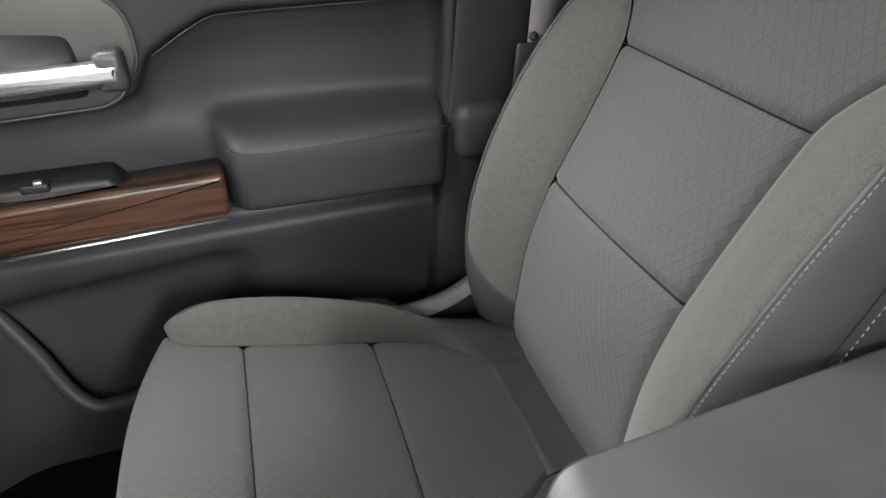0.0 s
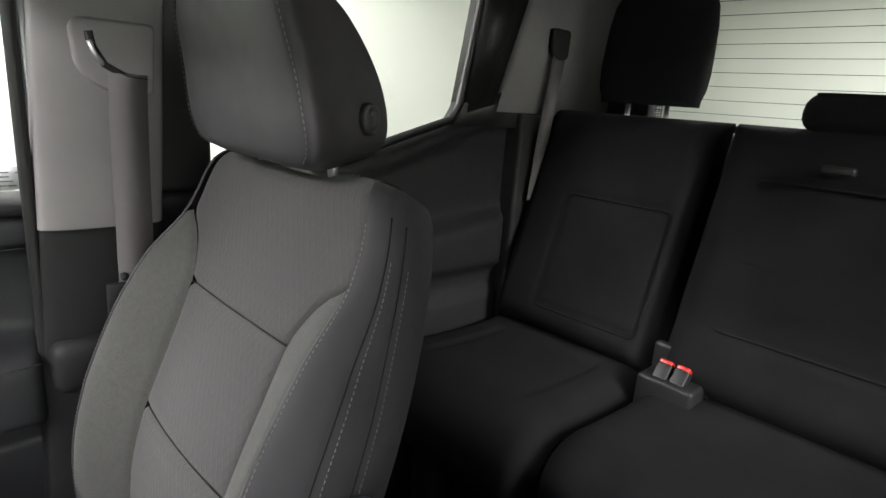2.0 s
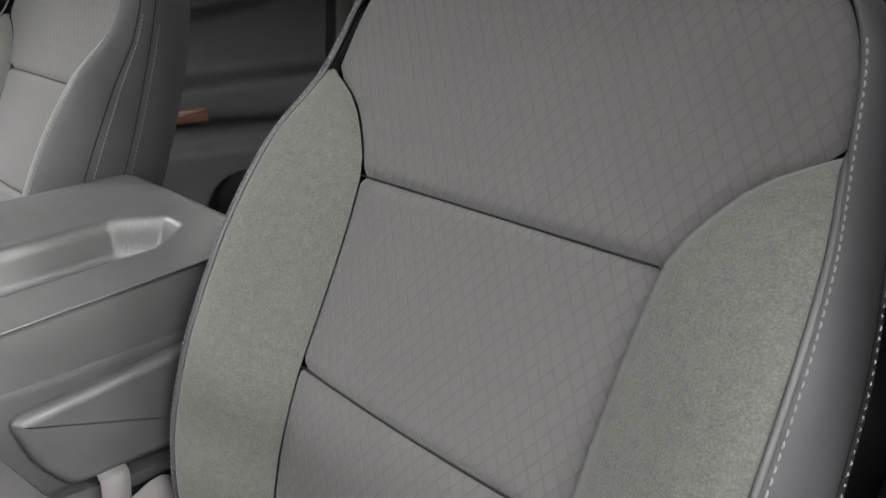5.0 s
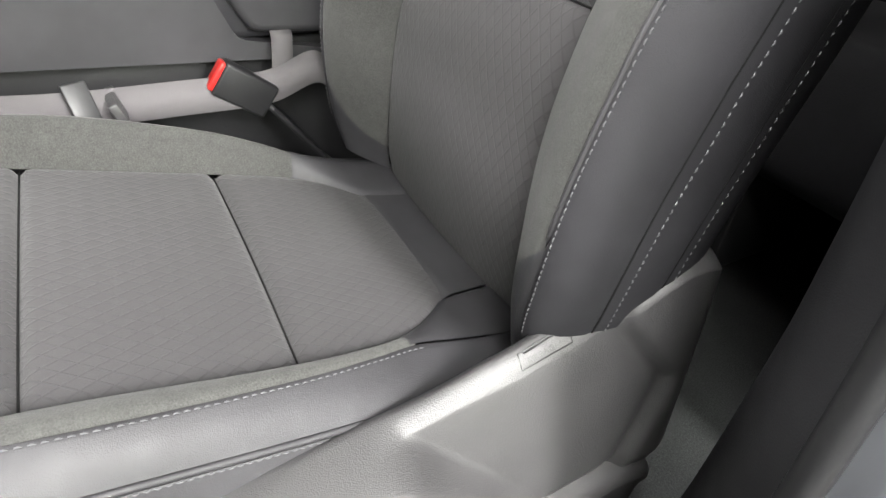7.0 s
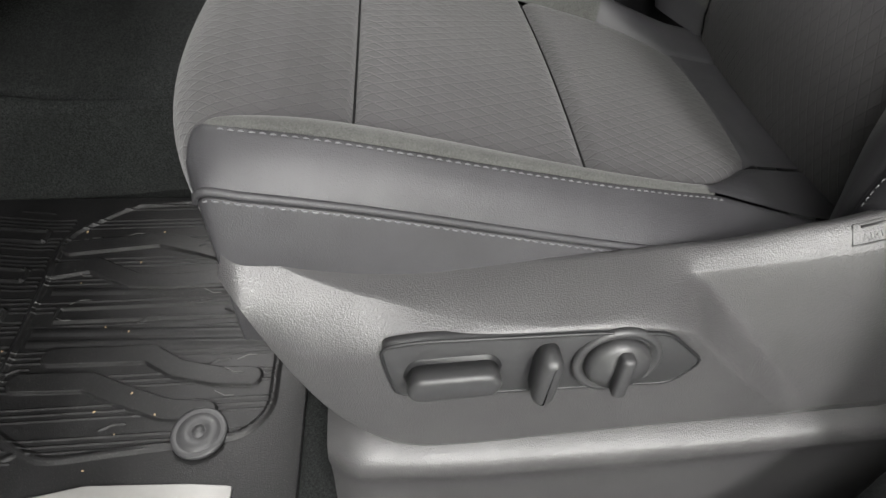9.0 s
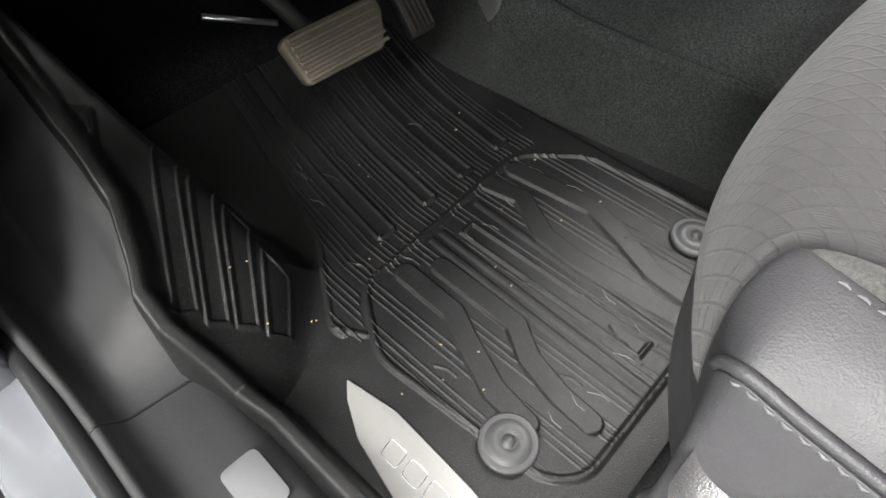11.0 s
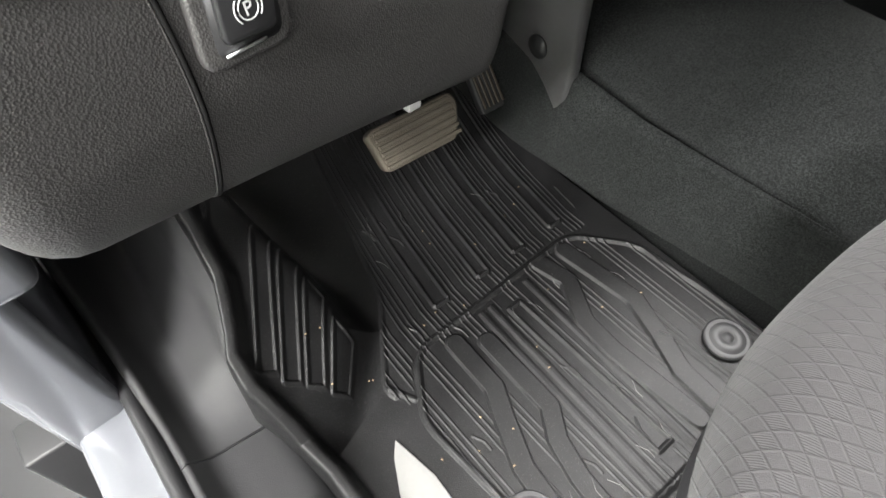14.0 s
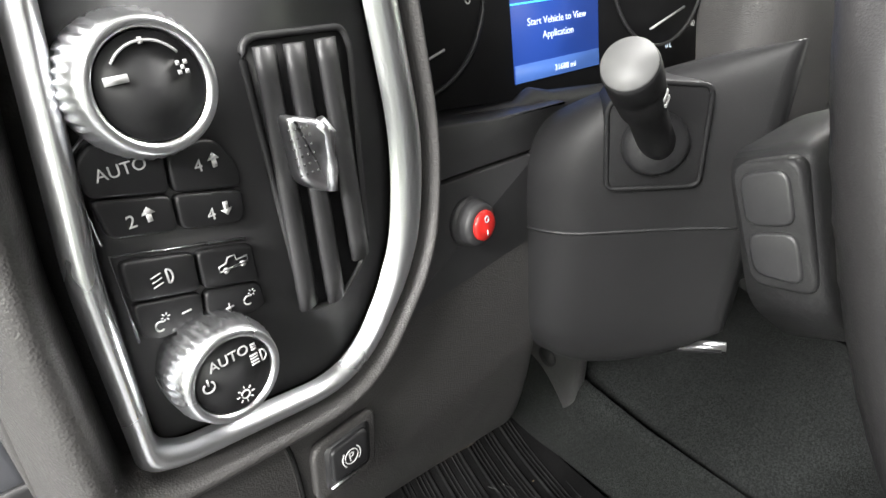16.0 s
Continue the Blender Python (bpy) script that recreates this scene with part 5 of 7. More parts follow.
    part("tab_rim", tube([dash_pt(a, b, 0.018) for a, b in ((-0.6182, 0.6696), (-0.6144, 0.6641), (-0.6165, 0.6492), (-0.6180, 0.6411))], 0.0030, 8), M_CHROME, tab, "polished edge")
    for i in range(4):
        for j in range(6):
            part("dimple", lathe([(0, 0), (0.0006, 0), (0.0005, 0.0004), (0, 0.0004)], on_dash(-0.6312 + i * 0.0028 + j * -0.0003, 0.6515 + j * 0.0036, 0.019), 8), M_PLAS_S, tab)

    # panel beside the column, with the rocker switch
    side = part("side_panel", slab(rounded([(-0.585, 0.5452), (-0.4555, 0.5285), (-0.4415, 0.6025), (-0.5415, 0.6118), (-0.555, 0.60)], 0.002), dash_pt, -0.06, -0.002, 0.001), M_PLAS_S, d, "smooth charcoal panel beside the column")
    part("upper_band", slab(rounded([(-0.550, 0.6140), (-0.4415, 0.6045), (-0.404, 0.6270), (-0.4846, 0.6350), (-0.545, 0.6450)], 0.003), dash_pt, -0.06, -0.003, 0.0015), M_PLAS_S, d)
    m = on_dash(-0.5160, 0.5830, -0.002)
    rk = part("rocker_socket", lathe([(0, 0), (0.0148, 0), (0.0148, 0.003), (0.0138, 0.004), (0.0138, 0.0055), (0.0143, 0.0062), (0.0132, 0.0085), (0.0132, 0.0095), (0.0122, 0.0125), (0.0095, 0.0130), (0, 0.0125)], m, 48), M_RUBBER_P, d, "ribbed black rubber boot")
    rr = part("rocker_switch", lathe([(0, 0.012), (0.0092, 0.012), (0.0088, 0.0150), (0.007, 0.0158), (0, 0.0160)], m, 40), M_RED, rk, "glossy red rocker switch marked 0 and 1")
    part("mark", tube([m @ Vector((0.0016 * math.cos(a), 0.0043 + 0.0018 * math.sin(a), 0.0161)) for a in np.linspace(0, 6.28, 14)], 0.0004, 5), M_WHITE, rr)
    part("mark", tube([m @ Vector((0, -0.0058, 0.0161)), m @ Vector((0, -0.0025, 0.0161))], 0.0004, 5), M_WHITE, rr)

    # parking brake switch
    po = rounded([(-0.6450, 0.5120), (-0.6490, 0.4780), (-0.6095, 0.4750), (-0.6040, 0.5110)], 0.008)
    bz = part("brake_bezel", slab(po, dash_pt, -0.002, 0.0022, 0.002, 3), M_DASH, d)
    part("socket", slab(rounded([(-0.6395, 0.5080), (-0.6425, 0.4820), (-0.6140, 0.4800), (-0.6100, 0.5070)], 0.005), dash_pt, 0.0, 0.0026), M_BLACK, bz)
    pb = part("parking_brake_switch", slab(rounded([(-0.6370, 0.5060), (-0.6395, 0.4860), (-0.6160, 0.4840), (-0.6130, 0.5050)], 0.004), dash_pt, 0.0, 0.0055, 0.0015, 2), M_BLACK, bz, "black parking brake switch")
    text("P", 0.0075, on_dash(-0.6265, 0.4930, 0.0056), M_WHITE, pb, 0.0003, "CENTER")
    for a0, a1, r in ((0, 6.28, 0.0042), (-0.8, 0.8, 0.0058), (2.34, 3.94, 0.0058)):
        part("mark", tube([dash_pt(-0.6265 + r * math.cos(a), 0.4956 + r * math.sin(a), 0.0057) for a in np.linspace(a0, a1, 16)], 0.00035, 5), M_WHITE, pb)
    part("bright_line", tube([dash_pt(-0.6400, 0.4825, 0.003), dash_pt(-0.6220, 0.4815, 0.003)], 0.0007, 5), M_CHROME, pb)

    # the rest of the dashboard, dark behind the wheel and across to the far side
    part("underside", box(-0.72, -0.19, 0.70, 0.98, 0.42, 0.50, 0.02), M_BLACK, d)
    part("lower_far_panel", box(-0.20, 0.70, 0.64, 1.0, 0.36, 0.74, 0.05), M_DASH, d)
    part("top_pad", box(-0.74, 0.74, 0.70, 1.15, 0.755, 0.80, 0.03), M_DASH, d)

    # instrument cluster
    def clu(x, z, o=0.0):
        return (x - 0.022, 0.717 + 0.2 * (z - 0.634) - o, z + 0.2 * o)

    cl = part("gauge_panel", slab(rounded([(-0.53, 0.60), (-0.12, 0.60), (-0.10, 0.78), (-0.53, 0.78)], 0.02), clu, -0.02, 0.0), M_BLACK, d, "unlit black instrument cluster")
    part("cluster_hood", slab(rounded([(-0.55, 0.772), (-0.09, 0.772), (-0.09, 0.80), (-0.55, 0.80)], 0.01), clu, -0.02, 0.10, 0.01), M_DASH, d)
    part("cluster_sill", tube([(-0.49, 0.694, 0.6235), (-0.44, 0.695, 0.622), (-0.425, 0.698, 0.628), (-0.405, 0.70, 0.622), (-0.30, 0.70, 0.612), (-0.16, 0.70, 0.60)], 0.008, 8), M_PLAS_S, cl)
    scr = part("display", slab([(-0.399, 0.633), (-0.311, 0.6335), (-0.309, 0.712), (-0.397, 0.7125)], clu, -0.001, 0.0012), emitter("display_blue", (0.02, 0.06, 0.30), 0.9), cl, "lit blue driver display")
    M_GLOW = emitter("display_text", (0.75, 0.85, 1.0), 0.9)
    mt = Matrix(((1, 0, 0, 0), (0, 0.196, -0.98, 0), (0, 0.98, 0.196, 0), (0, 0, 0, 1)))

    def at_clu(x, z, o):
        q = mt.copy()
        q.translation = clu(x, z, o)
        return q

    text("Start Vehicle to View", 0.0070, at_clu(-0.354, 0.6695, 0.0015), M_GLOW, scr, 0.0002, "CENTER")
    text("Application", 0.0070, at_clu(-0.354, 0.6600, 0.0015), M_GLOW, scr, 0.0002, "CENTER")
    text("31688 mi", 0.0060, at_clu(-0.349, 0.6365, 0.0019), M_GLOW, scr, 0.0002, "CENTER")
    part("status_bar", slab([(-0.399, 0.633), (-0.311, 0.6335), (-0.311, 0.6455), (-0.3985, 0.645)], clu, 0.001, 0.0016), emitter("display_bar", (0.06, 0.14, 0.42), 0.9), scr)
    part("rule", slab([(-0.3985, 0.6835), (-0.3105, 0.684), (-0.3105, 0.6852), (-0.3985, 0.6847)], clu, 0.001, 0.0016), emitter("display_line", (0.1, 0.6, 0.9), 1.0), scr)
    for cx, r in ((-0.485, 0.062), (-0.235, 0.062)):
        part("gauge_ring", tube([clu(cx + r * math.cos(a), 0.70 + r * math.sin(a), 0.004) for a in np.linspace(0, 6.28, 48)], 0.0015, 6), M_PLAS_S, cl)
    part("needle", tube([clu(-0.474, 0.660, 0.005), clu(-0.460, 0.664, 0.005)], 0.0009, 5), M_WHITE, cl)
    part("needle", tube([clu(-0.251, 0.652, 0.005), clu(-0.205, 0.664, 0.005)], 0.0011, 5), M_WHITE, cl)
    text("140", 0.008, at_clu(-0.190, 0.647, 0.002), M_WHITE, cl, 0.0002, "CENTER")
    text("6", 0.011, at_clu(-0.435, 0.688, 0.002), M_WHITE, cl, 0.0002, "CENTER")
    text("0 L", 0.007, at_clu(-0.222, 0.634, 0.002), M_GLOW, cl, 0.0002, "CENTER")

    # support bracket beside the tunnel
    part("bracket", slab(rounded([(0.945, 0.10), (0.815, 0.085), (0.800, 0.11), (0.800, 0.26), (0.800, 0.40), (0.97, 0.40)], 0.01), lambda a, b, q: (-0.165 + q, a, b), -0.03, 0.0, 0.012, 4), M_PLAS, d, "moulded support beside the tunnel")
    # black disc painting the shaded inside of a hole; the bracket is uncut
    part("hole_shade", lathe([(0, 0), (0.016, 0), (0.016, 0.002), (0, 0.002)], frame_at((-0.197, 0.853, 0.165), (-1, 0, 0)), 24), M_BLACK, d)


dashboard()


def steering():
    w = thing("steering_column", "charcoal steering column with a stalk and a leather wheel", "steering wheel", (-0.364, 0.042, -0.011))

    def f(a, b):
        t = a * 2 * math.pi
        y = 0.655 - 0.140 * b
        c, s = math.cos(t), math.sin(t)
        hw = soft(b, [0, 0.25, 0.45, 0.6, 0.75, 0.88, 1.0], [0.086, 0.092, 0.083, 0.062, 0.038, 0.020, 0.006])
        zc = 0.560 + 0.02 * b
        if s < 0:
            ht = soft(b, [0, 0.3, 0.55, 0.8, 1.0], [0.105, 0.124, 0.128, 0.112, 0.085])
            hw *= 1.0 + 0.10 * min(1.0, -s * 2) * (1 - 0.5 * b)
        else:
            ht = soft(b, [0, 0.5, 1.0], [0.066, 0.096, 0.112])
        return (math.copysign(abs(c) ** 0.5, c) * hw, y, zc + math.copysign(abs(s) ** 0.6, s) * ht)

    sh = part("column_shroud", capped(f, list(np.linspace(0, 1, 97))[:-1], list(np.linspace(0, 1, 30))), M_COLUMN, w, "smooth charcoal shroud")
    part("split_line", tube([f(0.5, float(b)) for b in np.linspace(0.02, 0.97, 24)], 0.0011, 5), M_BLACK, sh)
    # recessed plate that the stalk comes out of
    PX, PN = Vector((0.75, -0.66, 0.0)), Vector((-0.66, -0.75, 0.0))

    def plate_at(a, b, q):
        return tuple(Vector((-0.053, 0.560, 0.634)) + PX * a + Vector((0, 0, b)) + PN * q)

    outer = rounded([(-0.030, 0.022), (-0.024, -0.030), (0.030, -0.026), (0.026, 0.034), (-0.014, 0.036)], 0.006)
    pl = part("stalk_plate", slab(outer, plate_at, -0.03, 0.002, 0.002, 3), M_COLUMN, sh)
    part("plate_rim", tube([plate_at(a, b, 0.002) for a, b in outer], 0.0016, 6, True), M_COLUMN, pl)
    m = frame_at((-0.052, 0.558, 0.633), (-0.745, -0.27, 0.61))
    part("boot", lathe([(0, -0.004), (0.020, -0.004), (0.0185, 0.006), (0.015, 0.010), (0, 0.010)], frame_at(plate_at(0, 0, 0.001), tuple(PN)), 32), M_BLACK, pl)
    st = part("stalk", lathe([(0, -0.01), (0.012, -0.01), (0.0105, 0.012), (0.0100, 0.050), (0.0120, 0.060), (0.0128, 0.080), (0.0122, 0.082), (0.0130, 0.084), (0.0130, 0.099), (0.0122, 0.1020), (0, 0.1022)], m, 40), M_COLUMN, w, "black turn signal stalk with a pale grey end")
    part("end_cap", lathe([(0, 0.1000), (0.0124, 0.1000), (0.0121, 0.1035), (0, 0.1042)], m, 40), plain("stalk_end_grey", (0.09, 0.09, 0.09), 0.55), st, "pale grey end cap")
    for q in (0.066, 0.073):
        part("mark", moved(box(0.0112, 0.0131, -0.003, 0.003, q, q + 0.003, 0.0006), m), M_WHITE, st)
    # tilt lever
    part("tilt_lever", tube([(0.0, 0.60, 0.446), (0.02, 0.55, 0.449), (0.034, 0.525, 0.456)], 0.008, 10, False, 0.5), M_BLACK, w)
    part("lever_tip", tube([(0.020, 0.548, 0.452), (0.034, 0.522, 0.459)], 0.0055, 10, False, 0.6), M_STEEL, w, "silver lever tip")
    # wheel
    C, tl = Vector((0.014, 0.397, 0.655)), radians(25)
    X, Y = Vector((1, 0, 0)), Vector((0, math.sin(tl), math.cos(tl)))
    N = X.cross(Y)
    rim = part("rim", tube([C + X * (0.183 * math.cos(a)) + Y * (0.183 * math.sin(a)) for a in np.linspace(0, 2 * math.pi, 73)[:-1]], 0.0160, 20, True), M_LEATHER, w, "leather-wrapped wheel rim")
    B = -N if N.y < 0 else N

    def wp(a, b, q):
        return tuple(C + X * a + Y * b + B * (0.055 - q))

    part("hub", slab(rounded([(-0.050, -0.040), (0.050, -0.040), (0.06, 0.03), (0.04, 0.055), (-0.04, 0.055), (-0.06, 0.03)], 0.02), wp, -0.02, 0.02, 0.006, 3), M_COLUMN, w)
    for sg in (-1, 1):
        sp = part("spoke", slab(rounded([(sg * 0.05, -0.035), (sg * 0.05, 0.05), (sg * 0.12, 0.056), (sg * 0.170, 0.052), (sg * 0.174, 0.0), (sg * 0.150, -0.024)], 0.010), wp, 0.004, 0.030, 0.004, 3), M_COLUMN, w)
        part("button_pad", slab(rounded([(sg * 0.095, -0.022), (sg * 0.098, 0.036), (sg * 0.145, 0.030), (sg * 0.142, -0.014)], 0.012), wp, 0.02, 0.0275, 0.003, 2), M_BLACK, sp)
        part("button_pad", slab(rounded([(sg * 0.100, -0.018), (sg * 0.102, 0.028), (sg * 0.140, 0.024), (sg * 0.138, -0.012)], 0.010), lambda a, b, q: wp(a, b, 0.016 - q), 0.010, 0.016, 0.003, 2), M_BLACK, sp)
        if sg < 0:
            end = lambda a, b, q: tuple(C + X * (-0.1725 + 0.06 * (0.02 - b) * 0 - q) + Y * b + B * a)
            part("switch_bezel", slab(rounded([(0.027, 0.004), (0.026, 0.050), (0.0485, 0.050), (0.049, 0.008)], 0.006), end, -0.004, 0.0022, 0.0015, 2), M_COLUMN, sp)
            part("switch", slab(rounded([(0.030, 0.028), (0.0295, 0.047), (0.0455, 0.047), (0.046, 0.029)], 0.005), end, 0.0, 0.0034, 0.0012, 2), M_BLACK, sp)
            part("switch", slab(rounded([(0.0305, 0.008), (0.030, 0.026), (0.046, 0.027), (0.0465, 0.012)], 0.005), end, 0.0, 0.0034, 0.0012, 2), M_BLACK, sp)
        part("paddle", slab(rounded([(sg * 0.105, -0.020), (sg * 0.108, 0.045), (sg * 0.150, 0.035), (sg * 0.140, -0.014)], 0.012), lambda a, b, q: wp(a, b, 0.002 - q), 0.0, 0.008, 0.003, 2), M_BLACK, sp)
    part("spoke", slab(rounded([(-0.03, -0.05), (0.03, -0.05), (0.025, -0.17), (-0.025, -0.17)], 0.01), wp, 0.0, 0.025, 0.006, 3), M_COLUMN, w)


steering()

# ---- passenger front door ----
def step(t, w):
    return 1 / (1 + math.exp(-max(-40, min(40, t / w))))


def front_door():
    d = thing("door_1", "closed passenger door with a dark padded panel", "car door", (0, -0.031, 0.004), kind="structure")

    def skin(y, z):
        zl = soft(y, [0.0, 0.30, 0.325, 0.385, 0.41, 0.60, 1.0], [0.693, 0.684, 0.676, 0.640, 0.60, 0.578, 0.56])
        p = 0.018 * step(z - zl, 0.0025) - 0.0035 * math.exp(-(((z - zl) / 0.003) ** 2))
        # scooped middle field
        p -= 0.012 * step(zl - 0.02 - z, 0.012) * step(z - 0.56, 0.01) * step(y - 0.06, 0.012)
        # armrest
        r = max(0.018 - y, y - 0.330, 0.447 - z, z - 0.551)
        p += 0.070 * step(0.562 - z, 0.0055) * step(z - 0.447 - 0.003, 0.0042) * step(0.325 - y, 0.0055) * step(y - 0.041, 0.0042)
        # lower bin
        p += 0.024 * step(0.424 - 0.03 * (y - 0.03) - z, 0.004) * step(y + 0.01, 0.004)
        p -= 0.050 * step(0.40 - 0.1 * y - z, 0.010) * step(y - 0.335, 0.012) * step(0.75 - y, 0.02)
        p -= 0.016 * step(0.36 - z, 0.02) * step(y - 0.10, 0.03) * step(0.33 - y, 0.02)
        # rolled top edge
        p -= 0.03 * step(z - 0.738, 0.004)
        return p

    def f(a, b):
        y, z = 0.03 + 0.92 * a, -0.02 + 0.767 * b
        return (0.722 - skin(y, z), y, z)

    part("panel", surf(f, list(np.linspace(0, 0.42, 130)) + list(np.linspace(0.425, 1, 80)), list(np.linspace(0, 0.5, 60)) + list(np.linspace(0.505, 1, 140)), flip=True), M_DOOR, d, "dark blue-grey moulded door panel")
    part("frame_plate", box(0.788, 0.83, -0.01, 1.0, -0.10, 0.735, 0.004), M_PAINT, d)
    part("belt_top", box(0.70, 0.80, 0.0, 1.0, 0.735, 0.755, 0.008), M_DOOR, d)
    # armrest seam
    part("seam", tube([(0.6535 + 0.05 * max(0.0, y - 0.312), y, soft(y, [0.02, 0.24, 0.30, 0.325], [0.549, 0.537, 0.538, 0.548])) for y in np.linspace(0.044, 0.322, 30)], 0.0014, 5), M_BLACK, d)
    part("seam", tube([(0.7035, y, soft(y, [0.0, 0.30, 0.325, 0.385], [0.6945, 0.6855, 0.678, 0.642])) for y in np.linspace(0.0, 0.38, 50)], 0.0010, 5), M_BLACK, d)
    # wood strip with a bright lower edge
    w = part("wood_strip", slab(rounded([(0.329, 0.512), (0.331, 0.453), (0.69, 0.434), (0.69, 0.494)], 0.008), lambda a, b, q: (0.715 - q, a, b), 0.0, 0.052, 0.008, 4), M_WOOD, d, "dark brown wood-look strip")
    part("bright_edge", tube([(0.664, 0.332, 0.4505), (0.664, 0.50, 0.4415), (0.664, 0.69, 0.4315)], 0.0025, 6), M_CHROME, d)
    sp = part("switch_pod", slab(rounded([(0.455, 0.520), (0.44, 0.50), (0.66, 0.484), (0.66, 0.516)], 0.008), lambda a, b, q: (0.722 - q, a, b), 0.0, 0.046, 0.010, 3), M_BLACK, d)
    part("window_switch", box(0.672, 0.69, 0.515, 0.545, 0.512, 0.523, 0.003), M_BLACK, sp)
    part("switch_tip", box(0.673, 0.681, 0.520, 0.530, 0.521, 0.526, 0.002), M_CHROME, sp)
    # door handle
    bz = rounded([(0.394, 0.692), (0.393, 0.640), (0.425, 0.594), (0.72, 0.577), (0.72, 0.712), (0.42, 0.716)], [0.02, 0.02, 0.025, 0.02, 0.02, 0.02])
    part("handle_bezel", slab(bz, lambda a, b, q: (0.708 - q, a, b), -0.01, 0.004, 0.004, 3), M_PLAS_S, d)
    part("handle_cup", slab(rounded([(0.455, 0.672), (0.45, 0.606), (0.70, 0.595), (0.70, 0.69)], 0.012), lambda a, b, q: (0.708 - q, a, b), 0.0, 0.0046), M_BLACK, d)
    part("bezel_rim", tube([(0.7035, a, b) for a, b in bz], 0.0022, 6, True), M_PLAS_S, d)
    part("handle", slab(rounded([(0.408, 0.650), (0.410, 0.624), (0.50, 0.617), (0.70, 0.607), (0.70, 0.640), (0.50, 0.645)], 0.009), lambda a, b, q: (0.704 - q, a, b), 0.012, 0.030, 0.009, 5), M_CHROME, d, "polished chrome pull handle")
    part("handle_root", box(0.675, 0.706, 0.405, 0.435, 0.617, 0.66, 0.008), M_PLAS_S, d)
    # rim of the map pocket
    part("pocket_rim", tube([(0.690 + 0.02 * abs(t - 2.5), soft(t, list(range(6)), [0.66, 0.625, 0.595, 0.545, 0.48, 0.40]), soft(t, list(range(6)), [0.32, 0.245, 0.170, 0.140, 0.142, 0.15])) for t in np.linspace(0, 5, 36)], 0.011, 10), M_DOOR, d, "rounded rim of the map pocket")
    # lock knob in the sill
    part("lock_knob", lathe([(0, 0), (0.010, 0), (0.009, 0.003), (0.0042, 0.005), (0.0042, 0.020), (0.0058, 0.022), (0.0058, 0.030), (0, 0.032)], pose(0.716, 0.075, 0.748), 20), M_BLACK, d, "black lock knob")
    # window frame and glass run
    part("window_frame", box(0.70, 0.76, -0.012, 0.020, 0.74, 1.25, 0.006), M_PLAS_S, d)
    part("glass_run", box(0.70, 0.745, 0.020, 0.028, 0.75, 1.25, 0.002), M_PLAS, d)
    part("top_rail", box(0.66, 0.74, -0.012, 0.6, 1.18, 1.25, 0.01), M_BLACK, d)
    part("sticker", box(0.739, 0.7400, 0.032, 0.082, 0.765, 0.796, 0), plain("sticker_film", (0.80, 0.82, 0.82), 0.6), d, "pale film sticker")
    for i, (y0, y1, z) in enumerate(((0.036, 0.043, 0.787), (0.050, 0.078, 0.788), (0.050, 0.076, 0.782), (0.046, 0.079, 0.776), (0.042, 0.079, 0.770))):
        part("print_bar", box(0.7375, 0.7385, y0, y1, z, z + 0.0016, 0), M_TRIM, d)


front_door()


def rear_door():
    d = thing("door_2", "closed rear passenger door with a dark panel", "car door", (0, 0, 0), kind="structure")

    def zt(y):
        return soft(y, [-0.95, -0.85, -0.76, -0.55, -0.40, -0.25, -0.15], [0.93, 0.915, 0.881, 0.822, 0.79, 0.772, 0.77])

    def f(a, b):
        y = -0.98 + 0.84 * a
        z = -0.02 + (zt(y) + 0.02) * b
        p = 0.02 * step(z - zt(y) + 0.05, 0.006)
        r = max(-0.95 - y, y + 0.42, 0.53 - z, z - 0.64 + 0.10 * (y + 0.62))
        p += 0.045 * step(-r - 0.004, 0.006)
        p += 0.02 * step(0.47 - z, 0.006)
        p -= 0.03 * step(b - 0.985, 0.004)
        return (0.735 - p, y, z)

    part("panel", surf(f, list(np.linspace(0, 1, 100)), list(np.linspace(0, 1, 90)), flip=True), M_TRIM_D, d, "black moulded door panel")
    part("outer_plate", box(0.75, 0.80, -1.0, -0.12, -0.1, 0.76, 0.004), M_PAINT, d)
    part("wood_strip", slab(rounded([(-0.56, 0.575), (-0.42, 0.568), (-0.42, 0.535), (-0.565, 0.54)], 0.006), lambda a, b, q: (0.735 - q, a, b), 0.0, 0.052, 0.006, 3), M_WOOD, d)
    # window surround
    pts = [(-0.16, 0.77), (-0.25, 0.772), (-0.40, 0.79), (-0.55, 0.822), (-0.76, 0.881), (-0.785, 0.915), (-0.83, 1.14), (-0.835, 1.25)]
    part("window_seal", tube([(0.725, a, b) for a, b in pts], 0.009, 8), M_BLACK, d)
    part("rear_frame", tilt_quad([(0.70, -0.79, 0.90), (0.70, -0.87, 0.92), (0.70, -0.99, 1.25), (0.70, -0.85, 1.25)], 0.06, (1, 0, 0)), M_BLACK, d)
    part("frame_foot", tilt_quad([(0.705, -0.76, 0.87), (0.705, -0.99, 0.87), (0.705, -0.99, 0.97), (0.705, -0.80, 0.93)], 0.05, (1, 0, 0)), M_BLACK, d)
    part("front_frame", box(0.70, 0.76, -0.236, -0.15, 0.76, 1.25, 0.012, 4), M_BLACK, d)
    part("top_rail", box(0.66, 0.74, -1.0, -0.15, 1.18, 1.25, 0.01), M_BLACK, d)


rear_door()


